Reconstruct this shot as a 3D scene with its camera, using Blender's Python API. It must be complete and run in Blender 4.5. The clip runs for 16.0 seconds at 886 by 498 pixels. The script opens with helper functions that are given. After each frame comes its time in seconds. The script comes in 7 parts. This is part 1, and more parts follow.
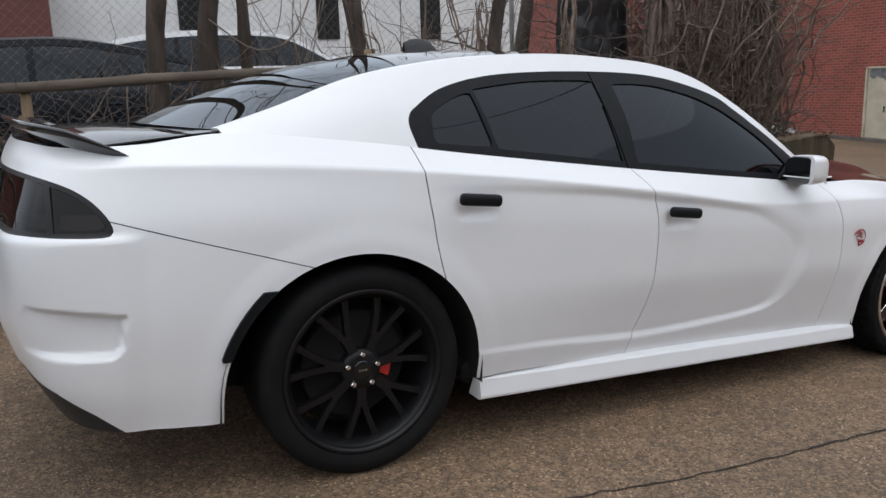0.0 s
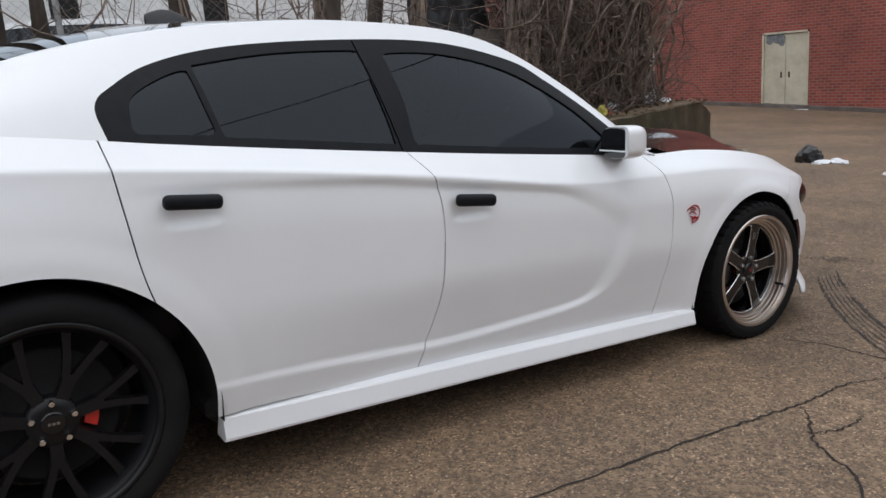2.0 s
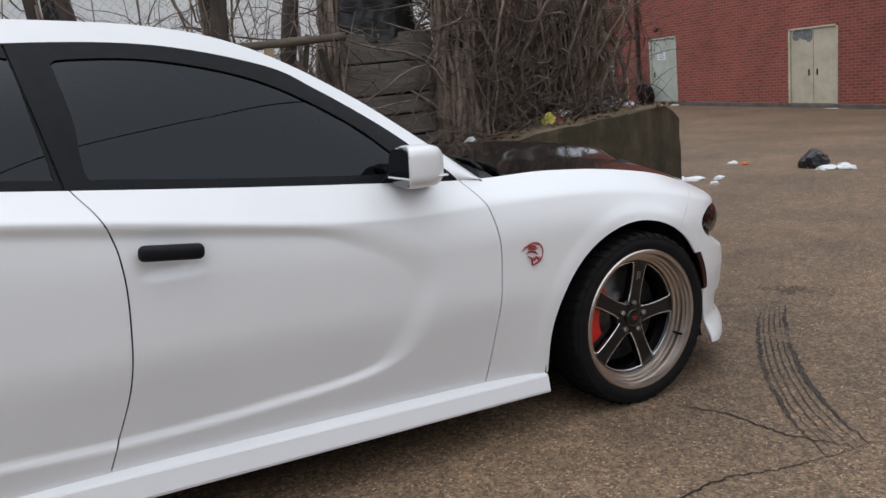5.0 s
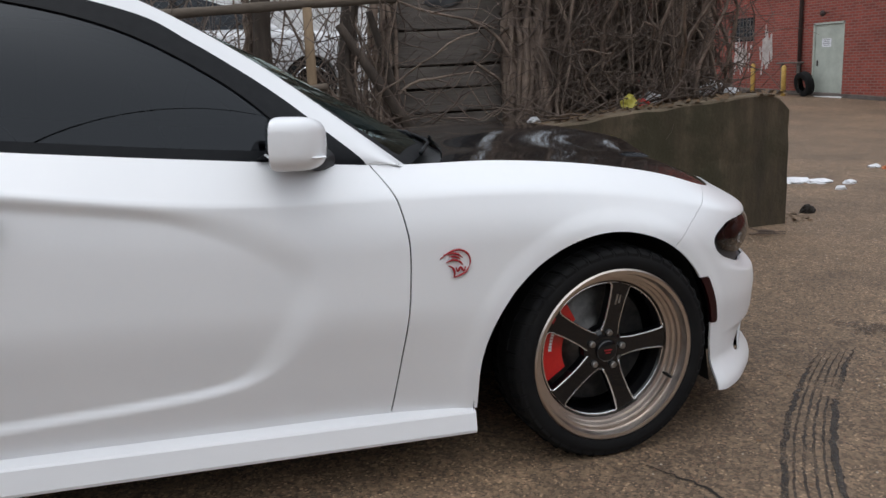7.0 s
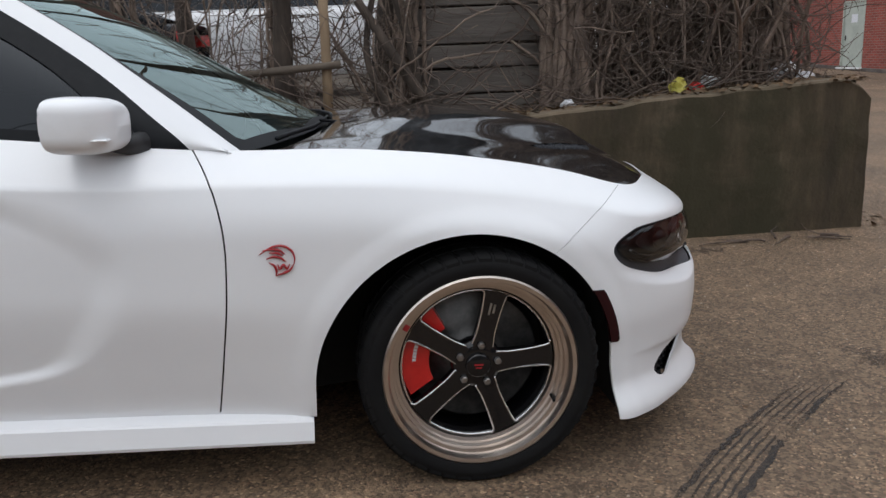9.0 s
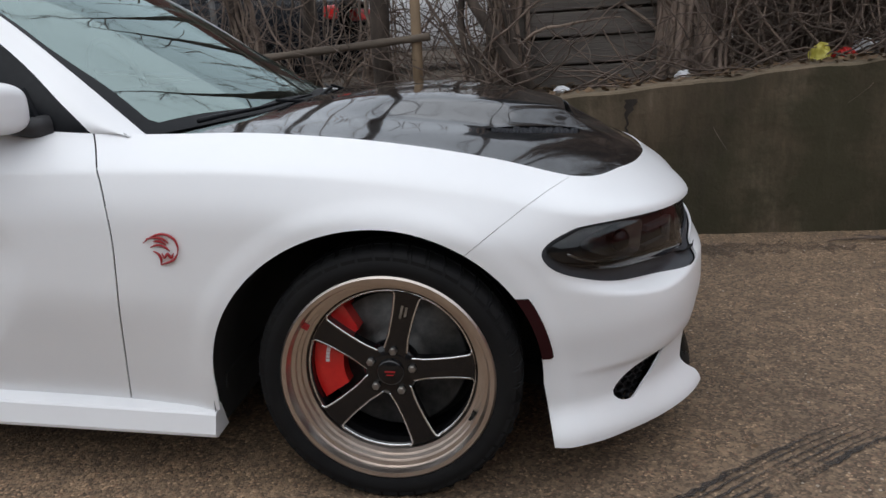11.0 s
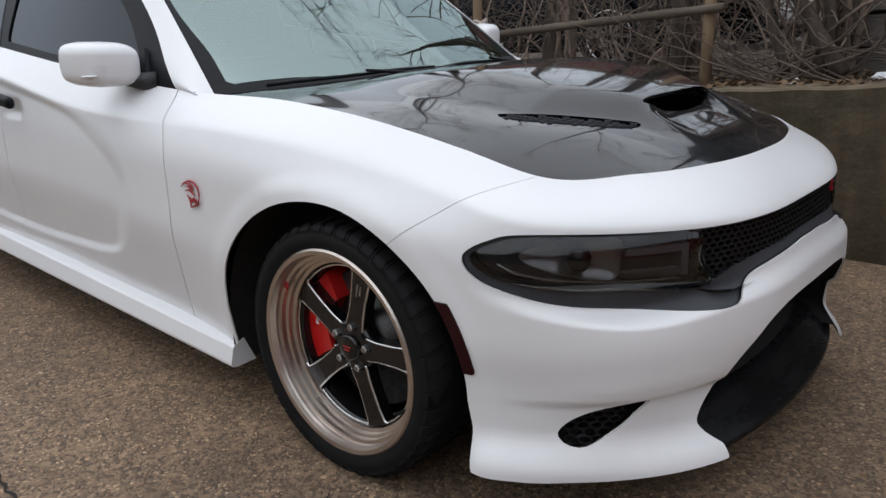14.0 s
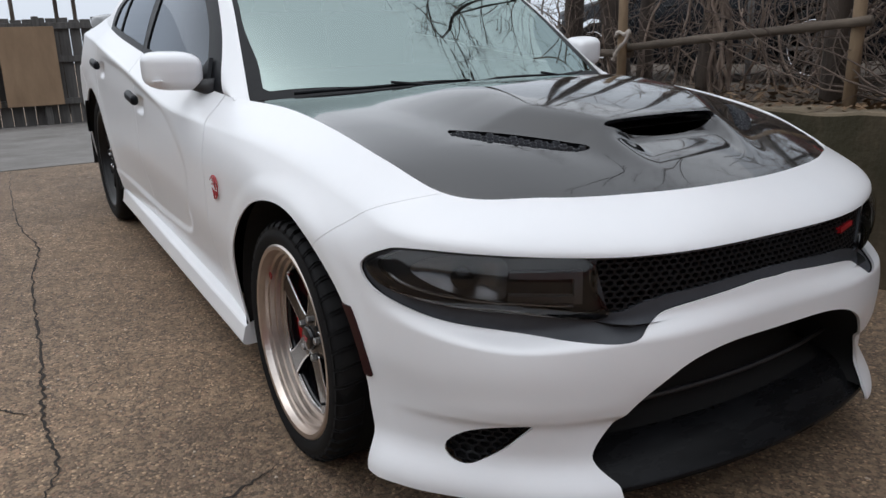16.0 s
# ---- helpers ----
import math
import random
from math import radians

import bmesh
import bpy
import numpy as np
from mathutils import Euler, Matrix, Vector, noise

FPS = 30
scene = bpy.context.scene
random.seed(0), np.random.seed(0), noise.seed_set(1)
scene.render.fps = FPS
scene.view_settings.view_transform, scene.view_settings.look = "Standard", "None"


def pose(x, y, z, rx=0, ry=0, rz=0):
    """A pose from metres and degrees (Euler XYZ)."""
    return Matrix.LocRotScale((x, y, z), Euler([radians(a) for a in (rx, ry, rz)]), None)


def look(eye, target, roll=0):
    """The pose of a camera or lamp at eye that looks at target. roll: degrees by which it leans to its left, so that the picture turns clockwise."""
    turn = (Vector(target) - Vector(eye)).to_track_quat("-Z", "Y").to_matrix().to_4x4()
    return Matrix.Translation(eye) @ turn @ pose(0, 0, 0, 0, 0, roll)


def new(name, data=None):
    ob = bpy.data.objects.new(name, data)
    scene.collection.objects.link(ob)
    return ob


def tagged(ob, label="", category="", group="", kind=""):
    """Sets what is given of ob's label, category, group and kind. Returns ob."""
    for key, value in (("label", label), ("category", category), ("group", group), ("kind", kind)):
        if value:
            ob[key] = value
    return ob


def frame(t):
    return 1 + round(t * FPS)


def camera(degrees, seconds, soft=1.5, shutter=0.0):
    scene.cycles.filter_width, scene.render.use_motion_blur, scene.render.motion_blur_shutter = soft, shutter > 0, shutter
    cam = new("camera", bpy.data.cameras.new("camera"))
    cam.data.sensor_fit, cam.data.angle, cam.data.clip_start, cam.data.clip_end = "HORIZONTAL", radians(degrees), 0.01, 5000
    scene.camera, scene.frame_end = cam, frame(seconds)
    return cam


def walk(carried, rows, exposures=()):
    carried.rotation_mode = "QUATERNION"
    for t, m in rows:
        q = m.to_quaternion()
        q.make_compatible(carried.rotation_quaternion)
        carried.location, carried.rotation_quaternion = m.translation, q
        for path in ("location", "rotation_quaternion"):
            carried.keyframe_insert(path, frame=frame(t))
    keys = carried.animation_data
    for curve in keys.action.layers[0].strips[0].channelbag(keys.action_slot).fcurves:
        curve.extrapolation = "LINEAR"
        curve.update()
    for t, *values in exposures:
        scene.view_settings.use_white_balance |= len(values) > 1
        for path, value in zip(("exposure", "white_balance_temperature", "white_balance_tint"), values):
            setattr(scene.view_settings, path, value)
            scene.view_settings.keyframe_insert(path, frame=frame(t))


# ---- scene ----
cam = camera(58.6, 16.0)
PATH = [
    (0, (-0.959, -3.254, 1.474), (-0.037, -1.526, 1.073), -1.9),
    (0.5, (-0.798, -3.158, 1.448), (0.159, -1.46, 1.0), -2.8),
    (1, (-0.619, -3.133, 1.448), (0.349, -1.437, 1.016), -4.6),
    (1.5, (-0.374, -3.18, 1.425), (0.578, -1.47, 1.012), -3.8),
    (2, (-0.177, -3.139, 1.402), (0.881, -1.502, 0.954), -4.4),
    (2.3, (-0.005, -3.139, 1.4), (1.02, -1.471, 0.993), -3.2),
    (2.5, (0.034, -3.061, 1.399), (1.123, -1.433, 0.997), -4.3),
    (3, (0.207, -3.041, 1.394), (1.281, -1.405, 0.982), -4.9),
    (3.5, (0.425, -3.104, 1.375), (1.412, -1.409, 0.986), -2.9),
    (4, (0.608, -3.065, 1.356), (1.625, -1.389, 0.965), -3.1),
    (4.5, (0.82, -3.041, 1.349), (1.839, -1.364, 0.965), -3.2),
    (4.7, (0.898, -3.047, 1.334), (1.903, -1.366, 0.928), -4.8),
    (6.8, (1.771, -2.844, 1.225), (2.483, -1.027, 0.786), -3.7),
    (7, (1.856, -2.877, 1.221), (2.487, -1.033, 0.774), -3.3),
    (7.5, (2.068, -2.882, 1.213), (2.69, -1.032, 0.777), -3.3),
    (8, (2.269, -2.813, 1.189), (2.839, -0.955, 0.715), -1.0),
    (8.5, (2.474, -2.807, 1.194), (2.957, -0.932, 0.692), -4.1),
    (9, (2.691, -2.867, 1.185), (2.975, -0.946, 0.703), -2.7),
    (9.2, (2.762, -2.855, 1.181), (3.021, -0.935, 0.684), -3.2),
    (11.3, (3.596, -2.587, 1.153), (3.239, -0.697, 0.606), -2.4),
    (11.5, (3.66, -2.529, 1.153), (3.251, -0.657, 0.58), -1.2),
    (12, (3.819, -2.442, 1.144), (3.246, -0.612, 0.574), -4.1),
    (12.5, (4.053, -2.41, 1.15), (3.263, -0.652, 0.616), -2.0),
    (13, (4.214, -2.308, 1.126), (3.34, -0.592, 0.586), -2.8),
    (13.5, (4.334, -2.162, 1.12), (3.274, -0.565, 0.551), -3.0),
    (14, (4.528, -2.077, 1.103), (3.244, -0.639, 0.571), -3.1),
    (14.5, (4.696, -1.966, 1.11), (3.315, -0.614, 0.596), -3.4),
    (15, (4.803, -1.805, 1.092), (3.322, -0.564, 0.573), -2.5),
    (15.5, (4.901, -1.678, 1.101), (3.323, -0.556, 0.601), -4.7),
    (16, (5.067, -1.544, 1.103), (3.392, -0.57, 0.608), -2.3),
]
walk(cam, [(t, look(eye, target, roll)) for t, eye, target, roll in PATH])

# ---------------------------------------------------------------- world and light
SLOPE = math.atan(0.055)
LOT = Matrix.Translation((3.058, 0, 0)) @ Matrix.Rotation(SLOPE, 4, "Y") @ Matrix.Translation((-3.058, 0, 0))

world = bpy.data.worlds.new("overcast_sky")
scene.world = world
world.use_nodes = True
wn = world.node_tree.nodes
wl = world.node_tree.links
sky = wn.new("ShaderNodeTexSky")
sky.sky_type = "NISHITA"
sky.sun_disc = False
sky.sun_elevation = radians(74)
sky.sun_rotation = radians(200)
sky.air_density = 1.0
sky.dust_density = 6.0
# an overcast sky: the blue is washed out to a near-white cloud layer
grey = wn.new("ShaderNodeHueSaturation")
grey.inputs["Saturation"].default_value = 0.12
wl.new(sky.outputs[0], grey.inputs["Color"])
cloudmix = wn.new("ShaderNodeMixRGB")
cloudmix.inputs[0].default_value = 0.65
cloudmix.inputs[2].default_value = (8.45, 9.3, 10.55, 1)
wl.new(grey.outputs[0], cloudmix.inputs[1])
wl.new(cloudmix.outputs[0], wn["Background"].inputs["Color"])
wn["Background"].inputs["Strength"].default_value = 0.122

sun = new("sun", bpy.data.lights.new("sun", "SUN"))
sun.data.energy = 0.9
sun.data.angle = radians(130)
sun.data.color = (1.0, 0.995, 0.99)
sun.matrix_world = look((0, -2.5, 12), (2, 0, 0))


# ---------------------------------------------------------------- materials
def material(name, base, rough=0.5, metal=0.0, spec=0.5, coat=0.0, coat_rough=0.03):
    m = bpy.data.materials.new(name)
    m.use_nodes = True
    b = m.node_tree.nodes["Principled BSDF"]
    b.inputs["Base Color"].default_value = (*base, 1)
    b.inputs["Roughness"].default_value = rough
    b.inputs["Metallic"].default_value = metal
    b.inputs["Specular IOR Level"].default_value = spec
    b.inputs["Coat Weight"].default_value = coat
    b.inputs["Coat Roughness"].default_value = coat_rough
    return m


def add(m, kind, **inputs):
    n = m.node_tree.nodes.new(kind)
    for k, v in inputs.items():
        n.inputs[k.replace("_", " ")].default_value = v
    return n


def vary(m, lo, hi, scale=4.0, detail=6.0, amount=1.0, rough=None, bump=0.0, bump_scale=60.0, stretch=(1, 1, 1), second=None):
    """Gives a material two scales of colour variation, an optional roughness range and a fine relief."""
    t = m.node_tree
    b = t.nodes["Principled BSDF"]
    co = add(m, "ShaderNodeTexCoord")
    mp = add(m, "ShaderNodeMapping")
    mp.inputs["Scale"].default_value = stretch
    t.links.new(co.outputs["Object"], mp.inputs["Vector"])
    n1 = add(m, "ShaderNodeTexNoise", Scale=scale, Detail=detail, Roughness=0.65)
    t.links.new(mp.outputs[0], n1.inputs["Vector"])
    ramp = add(m, "ShaderNodeValToRGB")
    ramp.color_ramp.elements[0].position, ramp.color_ramp.elements[1].position = 0.3, 0.7
    ramp.color_ramp.elements[0].color, ramp.color_ramp.elements[1].color = (*lo, 1), (*hi, 1)
    t.links.new(n1.outputs["Fac"], ramp.inputs[0])
    out = ramp.outputs[0]
    n2 = add(m, "ShaderNodeTexNoise", Scale=bump_scale, Detail=4.0, Roughness=0.6)
    t.links.new(mp.outputs[0], n2.inputs["Vector"])
    if second:
        mx = add(m, "ShaderNodeMixRGB")
        r2 = add(m, "ShaderNodeValToRGB")
        r2.color_ramp.elements[0].position, r2.color_ramp.elements[1].position = 0.45, 0.62
        t.links.new(n2.outputs["Fac"], r2.inputs[0])
        t.links.new(r2.outputs[0], mx.inputs[0])
        t.links.new(out, mx.inputs[1])
        mx.inputs[2].default_value = (*second, 1)
        out = mx.outputs[0]
    t.links.new(out, b.inputs["Base Color"])
    if rough:
        mr = add(m, "ShaderNodeMapRange")
        mr.inputs["To Min"].default_value, mr.inputs["To Max"].default_value = rough
        t.links.new(n1.outputs["Fac"], mr.inputs["Value"])
        t.links.new(mr.outputs[0], b.inputs["Roughness"])
    if bump:
        bp = add(m, "ShaderNodeBump", Strength=bump, Distance=0.01)
        t.links.new(n2.outputs["Fac"], bp.inputs["Height"])
        t.links.new(bp.outputs[0], b.inputs["Normal"])
    return m


def glass(name, tint, ior=1.5, sheen=(1, 1, 1)):
    """Tinted pane: what passes through is dimmed, the rest is mirrored."""
    m = bpy.data.materials.new(name)
    m.use_nodes = True
    t = m.node_tree
    t.nodes.remove(t.nodes["Principled BSDF"])
    tr = add(m, "ShaderNodeBsdfTransparent", Color=(*tint, 1))
    gl = add(m, "ShaderNodeBsdfGlossy", Roughness=0.015, Color=(*sheen, 1))
    fr = add(m, "ShaderNodeFresnel", IOR=ior)
    mx = add(m, "ShaderNodeMixShader")
    t.links.new(fr.outputs[0], mx.inputs[0])
    t.links.new(tr.outputs[0], mx.inputs[1])
    t.links.new(gl.outputs[0], mx.inputs[2])
    t.links.new(mx.outputs[0], t.nodes["Material Output"].inputs["Surface"])
    return m


WHITE = vary(material("white_satin_paint", (0.78, 0.79, 0.81), 0.32, coat=0.35, coat_rough=0.12), (0.765, 0.775, 0.795), (0.80, 0.805, 0.82), scale=2.5, rough=(0.28, 0.36))
BLACK = vary(material("black_gloss_paint", (0.008, 0.008, 0.009), 0.10, spec=0.42, coat=0.75, coat_rough=0.02), (0.006, 0.006, 0.007), (0.010, 0.010, 0.011), scale=6, rough=(0.06, 0.14))
TRIM = vary(material("black_window_trim", (0.010, 0.011, 0.013), 0.36, spec=0.13), (0.007, 0.008, 0.010), (0.012, 0.013, 0.015), scale=30, rough=(0.36, 0.5))
PLASTIC = vary(material("grained_black_plastic", (0.02, 0.02, 0.022), 0.55), (0.016, 0.016, 0.018), (0.028, 0.028, 0.03), scale=20, rough=(0.45, 0.65), bump=0.1, bump_scale=400)
GREYPL = vary(material("dark_grey_plastic", (0.035, 0.038, 0.045), 0.5), (0.03, 0.033, 0.04), (0.042, 0.046, 0.054), scale=25, rough=(0.42, 0.58), bump=0.1, bump_scale=500)
GAP = material("panel_gap", (0.004, 0.004, 0.004), 0.9)
LINER = vary(material("wheel_well_liner", (0.008, 0.008, 0.008), 0.9), (0.006, 0.006, 0.006), (0.014, 0.013, 0.012), scale=12)
RUBBER = vary(material("tyre_rubber", (0.009, 0.009, 0.010), 0.75, spec=0.14), (0.006, 0.006, 0.007), (0.013, 0.0128, 0.0125), scale=9, rough=(0.6, 0.85), bump=0.08, bump_scale=220)
RED = vary(material("red_caliper_enamel", (0.62, 0.014, 0.012), 0.3, coat=0.5), (0.55, 0.010, 0.010), (0.70, 0.020, 0.016), scale=20)
BADGE = material("red_badge_enamel", (0.33, 0.008, 0.014), 0.35, coat=0.3)
CHROME = material("polished_metal", (0.75, 0.75, 0.76), 0.12, 1.0)
STEEL = vary(material("brushed_brake_steel", (0.35, 0.34, 0.33), 0.38, 1.0), (0.25, 0.24, 0.23), (0.42, 0.41, 0.40), scale=40, rough=(0.3, 0.5))
DARKSTEEL = vary(material("dull_brake_steel", (0.1, 0.1, 0.1), 0.45, 0.8), (0.06, 0.06, 0.06), (0.14, 0.135, 0.13), scale=30, rough=(0.35, 0.6))
BRONZE = vary(material("champagne_rim_metal", (0.60, 0.53, 0.48), 0.3, 1.0), (0.54, 0.475, 0.43), (0.66, 0.595, 0.545), scale=14, rough=(0.24, 0.38))
RIMBLACK = vary(material("satin_black_rim", (0.006, 0.006, 0.007), 0.38, spec=0.3), (0.005, 0.005, 0.006), (0.009, 0.009, 0.010), scale=18, rough=(0.3, 0.46))
SPOKE = material("gloss_black_spoke", (0.005, 0.005, 0.006), 0.18, spec=0.35, coat=0.4)
SIDEGLASS = glass("dark_tinted_glass", (0.026, 0.028, 0.033), 1.43, (0.86, 0.92, 1.0))
REARGLASS = glass("dark_rear_glass", (0.03, 0.032, 0.036), 1.85, (0.9, 0.95, 1.0))
WINDGLASS = glass("coated_windscreen", (0.30, 0.37, 0.37), 3.3, (0.82, 1.0, 0.97))
SMOKED = glass("smoked_lamp_lens", (0.50, 0.50, 0.51), 1.52)
TAILLENS = glass("smoked_tail_lens", (0.16, 0.14, 0.14), 1.33)
DARKLENS = material("dark_red_lens", (0.022, 0.003, 0.005), 0.2, spec=0.25)
REFLECTOR = vary(material("grey_lamp_reflector", (0.34, 0.34, 0.34), 0.22, 0.8), (0.22, 0.22, 0.22), (0.46, 0.46, 0.46), scale=16)
HOUSING = vary(material("grey_lamp_housing", (0.04, 0.04, 0.042), 0.35), (0.02, 0.02, 0.021), (0.06, 0.06, 0.063), scale=22)
GUIDE = material("milky_light_guide", (0.24, 0.24, 0.24), 0.3)
SCUFF = vary(material("scuffed_black_lip", (0.01, 0.01, 0.011), 0.35, spec=0.12), (0.004, 0.004, 0.0045), (0.012, 0.0125, 0.014), scale=14, rough=(0.15, 0.4), stretch=(1, 0.35, 2))
MESHBLK = material("black_grille", (0.008, 0.008, 0.009), 0.45, spec=0.2)


# ---------------------------------------------------------------- helpers for meshes
def thing(name, label, category, group="", kind="", at=None):
    e = tagged(new(name), label, category, group, kind)
    e.empty_display_size = 0.1
    if at is not None:
        e.matrix_world = at
    return e


def put(name, verts, faces, mat, parent=None, label="", normals=None, smooth=True, mats=None):
    """Links vertices and faces as one mesh object, in the parent's frame."""
    me = bpy.data.meshes.new(name)
    me.from_pydata([tuple(v) for v in verts], [], [tuple(f) for f in faces])
    if mat is not None:
        me.materials.append(mat)
    me.polygons.foreach_set("use_smooth", [smooth] * len(me.polygons))
    me.update()
    if normals is not None:
        me.normals_split_custom_set_from_vertices([tuple(n) for n in normals])
    ob = new(name, me)
    ob.parent = parent
    if label:
        ob["label"] = label
    return ob


def part(name, bm, mat, parent=None, label="", smooth=False):
    me = bpy.data.meshes.new(name)
    bm.to_mesh(me)
    bm.free()
    me.materials.append(mat)
    me.polygons.foreach_set("use_smooth", [smooth] * len(me.polygons))
    ob = new(name, me)
    ob.parent = parent
    if label:
        ob["label"] = label
    return ob


def box(bm, c, size, rot=None, bevel=0.0, seg=1):
    r = bmesh.ops.create_cube(bm, size=1)["verts"]
    m = Matrix.Translation(c) @ (rot.to_4x4() if rot else Matrix.Identity(4)) @ Matrix.Diagonal((*size, 1))
    bmesh.ops.transform(bm, matrix=m, verts=r)
    if bevel:
        es = list({e for v in r for e in v.link_edges})
        bmesh.ops.bevel(bm, geom=es, offset=bevel, segments=seg, profile=0.5, affect="EDGES")
    return r


def tube_mesh(points, radii, sides=8, cap=True):
    """Vertices and faces of a tube along a line of points."""
    P = np.array(points, float)
    n = len(P)
    R = np.broadcast_to(np.array(radii, float), (n,))
    T = np.gradient(P, axis=0)
    T /= np.linalg.norm(T, axis=1)[:, None] + 1e-9
    ref = np.array([0.0, 0.0, 1.0]) if abs(T[0][2]) < 0.9 else np.array([1.0, 0.0, 0.0])
    V, F = [], []
    a = np.linspace(0, 2 * np.pi, sides, endpoint=False)
    for i in range(n):
        s = np.cross(T[i], ref)
        s /= np.linalg.norm(s) + 1e-9
        q = np.cross(s, T[i])
        ref = q
        for k in a:
            V.append(P[i] + R[i] * (math.cos(k) * s + math.sin(k) * q))
    for i in range(n - 1):
        for k in range(sides):
            b, c = i * sides + k, i * sides + (k + 1) % sides
            F.append((b, c, c + sides, b + sides))
    if cap:
        F.append(tuple(range(sides))[::-1])
        F.append(tuple(range((n - 1) * sides, n * sides)))
    return V, F


def lathe(profile, n=64, centre=(0, 0, 0), closed=False):
    """Revolves (radius, offset) pairs round the y axis."""
    V, F = [], []
    m = len(profile)
    for k in range(n):
        a = 2 * math.pi * k / n
        for r, o in profile:
            V.append((centre[0] + r * math.cos(a), centre[1] + o, centre[2] + r * math.sin(a)))
    for k in range(n):
        k2 = (k + 1) % n
        for i in range(m if closed else m - 1):
            j = (i + 1) % m
            F.append((k * m + i, k * m + j, k2 * m + j, k2 * m + i))
    return V, F


def spline(knots, pts, at, tight=False):
    """Smooth curve through points (rows) at the given knots, evaluated at many places."""
    t = np.array(knots, float)
    p = np.array(pts, float)
    h = np.diff(t)
    d = np.diff(p, axis=0) / h[:, None]
    m = np.empty_like(p)
    m[1:-1] = (d[:-1] * h[1:, None] + d[1:] * h[:-1, None]) / (h[:-1] + h[1:])[:, None]
    if tight:
        a, b = d[:-1], d[1:]
        m[1:-1] = np.where(a * b > 0, 2 * a * b / (a + b + 1e-12 * np.sign(a + b) + 1e-15), 0)
    m[0], m[-1] = d[0], d[-1]
    i = np.clip(np.searchsorted(t, at, side="right") - 1, 0, len(h) - 1)
    s = ((at - t[i]) / h[i])[:, None]
    hh = h[i][:, None]
    return (2 * s**3 - 3 * s**2 + 1) * p[i] + (s**3 - 2 * s**2 + s) * hh * m[i] + (3 * s**2 - 2 * s**3) * p[i + 1] + (s**3 - s**2) * hh * m[i + 1]


def smoothstep(a, b, x):
    t = np.clip((np.asarray(x, float) - a) / (b - a), 0, 1)
    return t * t * (3 - 2 * t)


def curve_x(pts, z):
    """x of a seam drawn as (z, x) pairs, at heights z."""
    p = np.array(sorted(pts), float)
    zz = np.clip(z, p[0, 0], p[-1, 0])
    return spline(p[:, 0], p[:, 1:], np.ravel(zz))[:, 0].reshape(np.shape(z))


def loop(pts, n=8):
    """A closed smooth outline through a few points."""
    p = np.array(pts, float)
    k = len(p)
    ext = np.vstack([p[-2:], p, p[:3]])
    return spline(np.arange(-2, k + 3), ext, np.arange(k * n) / n)


def sdf(poly, x, y):
    """Signed distance to a closed outline, negative inside."""
    x, y = np.ravel(x), np.ravel(y)
    best = np.full(x.shape, 1e9)
    inside = np.zeros(x.shape, bool)
    for (ax, ay), (bx, by) in zip(poly, np.roll(poly, -1, axis=0)):
        ex, ey = bx - ax, by - ay
        k = np.clip(((x - ax) * ex + (y - ay) * ey) / (ex * ex + ey * ey + 1e-12), 0, 1)
        best = np.minimum(best, (x - ax - k * ex) ** 2 + (y - ay - k * ey) ** 2)
        cross = ((ay > y) != (by > y)) & (x < (bx - ax) * (y - ay) / (by - ay + 1e-12) + ax)
        inside ^= cross
    return np.where(inside, -1, 1) * np.sqrt(best)


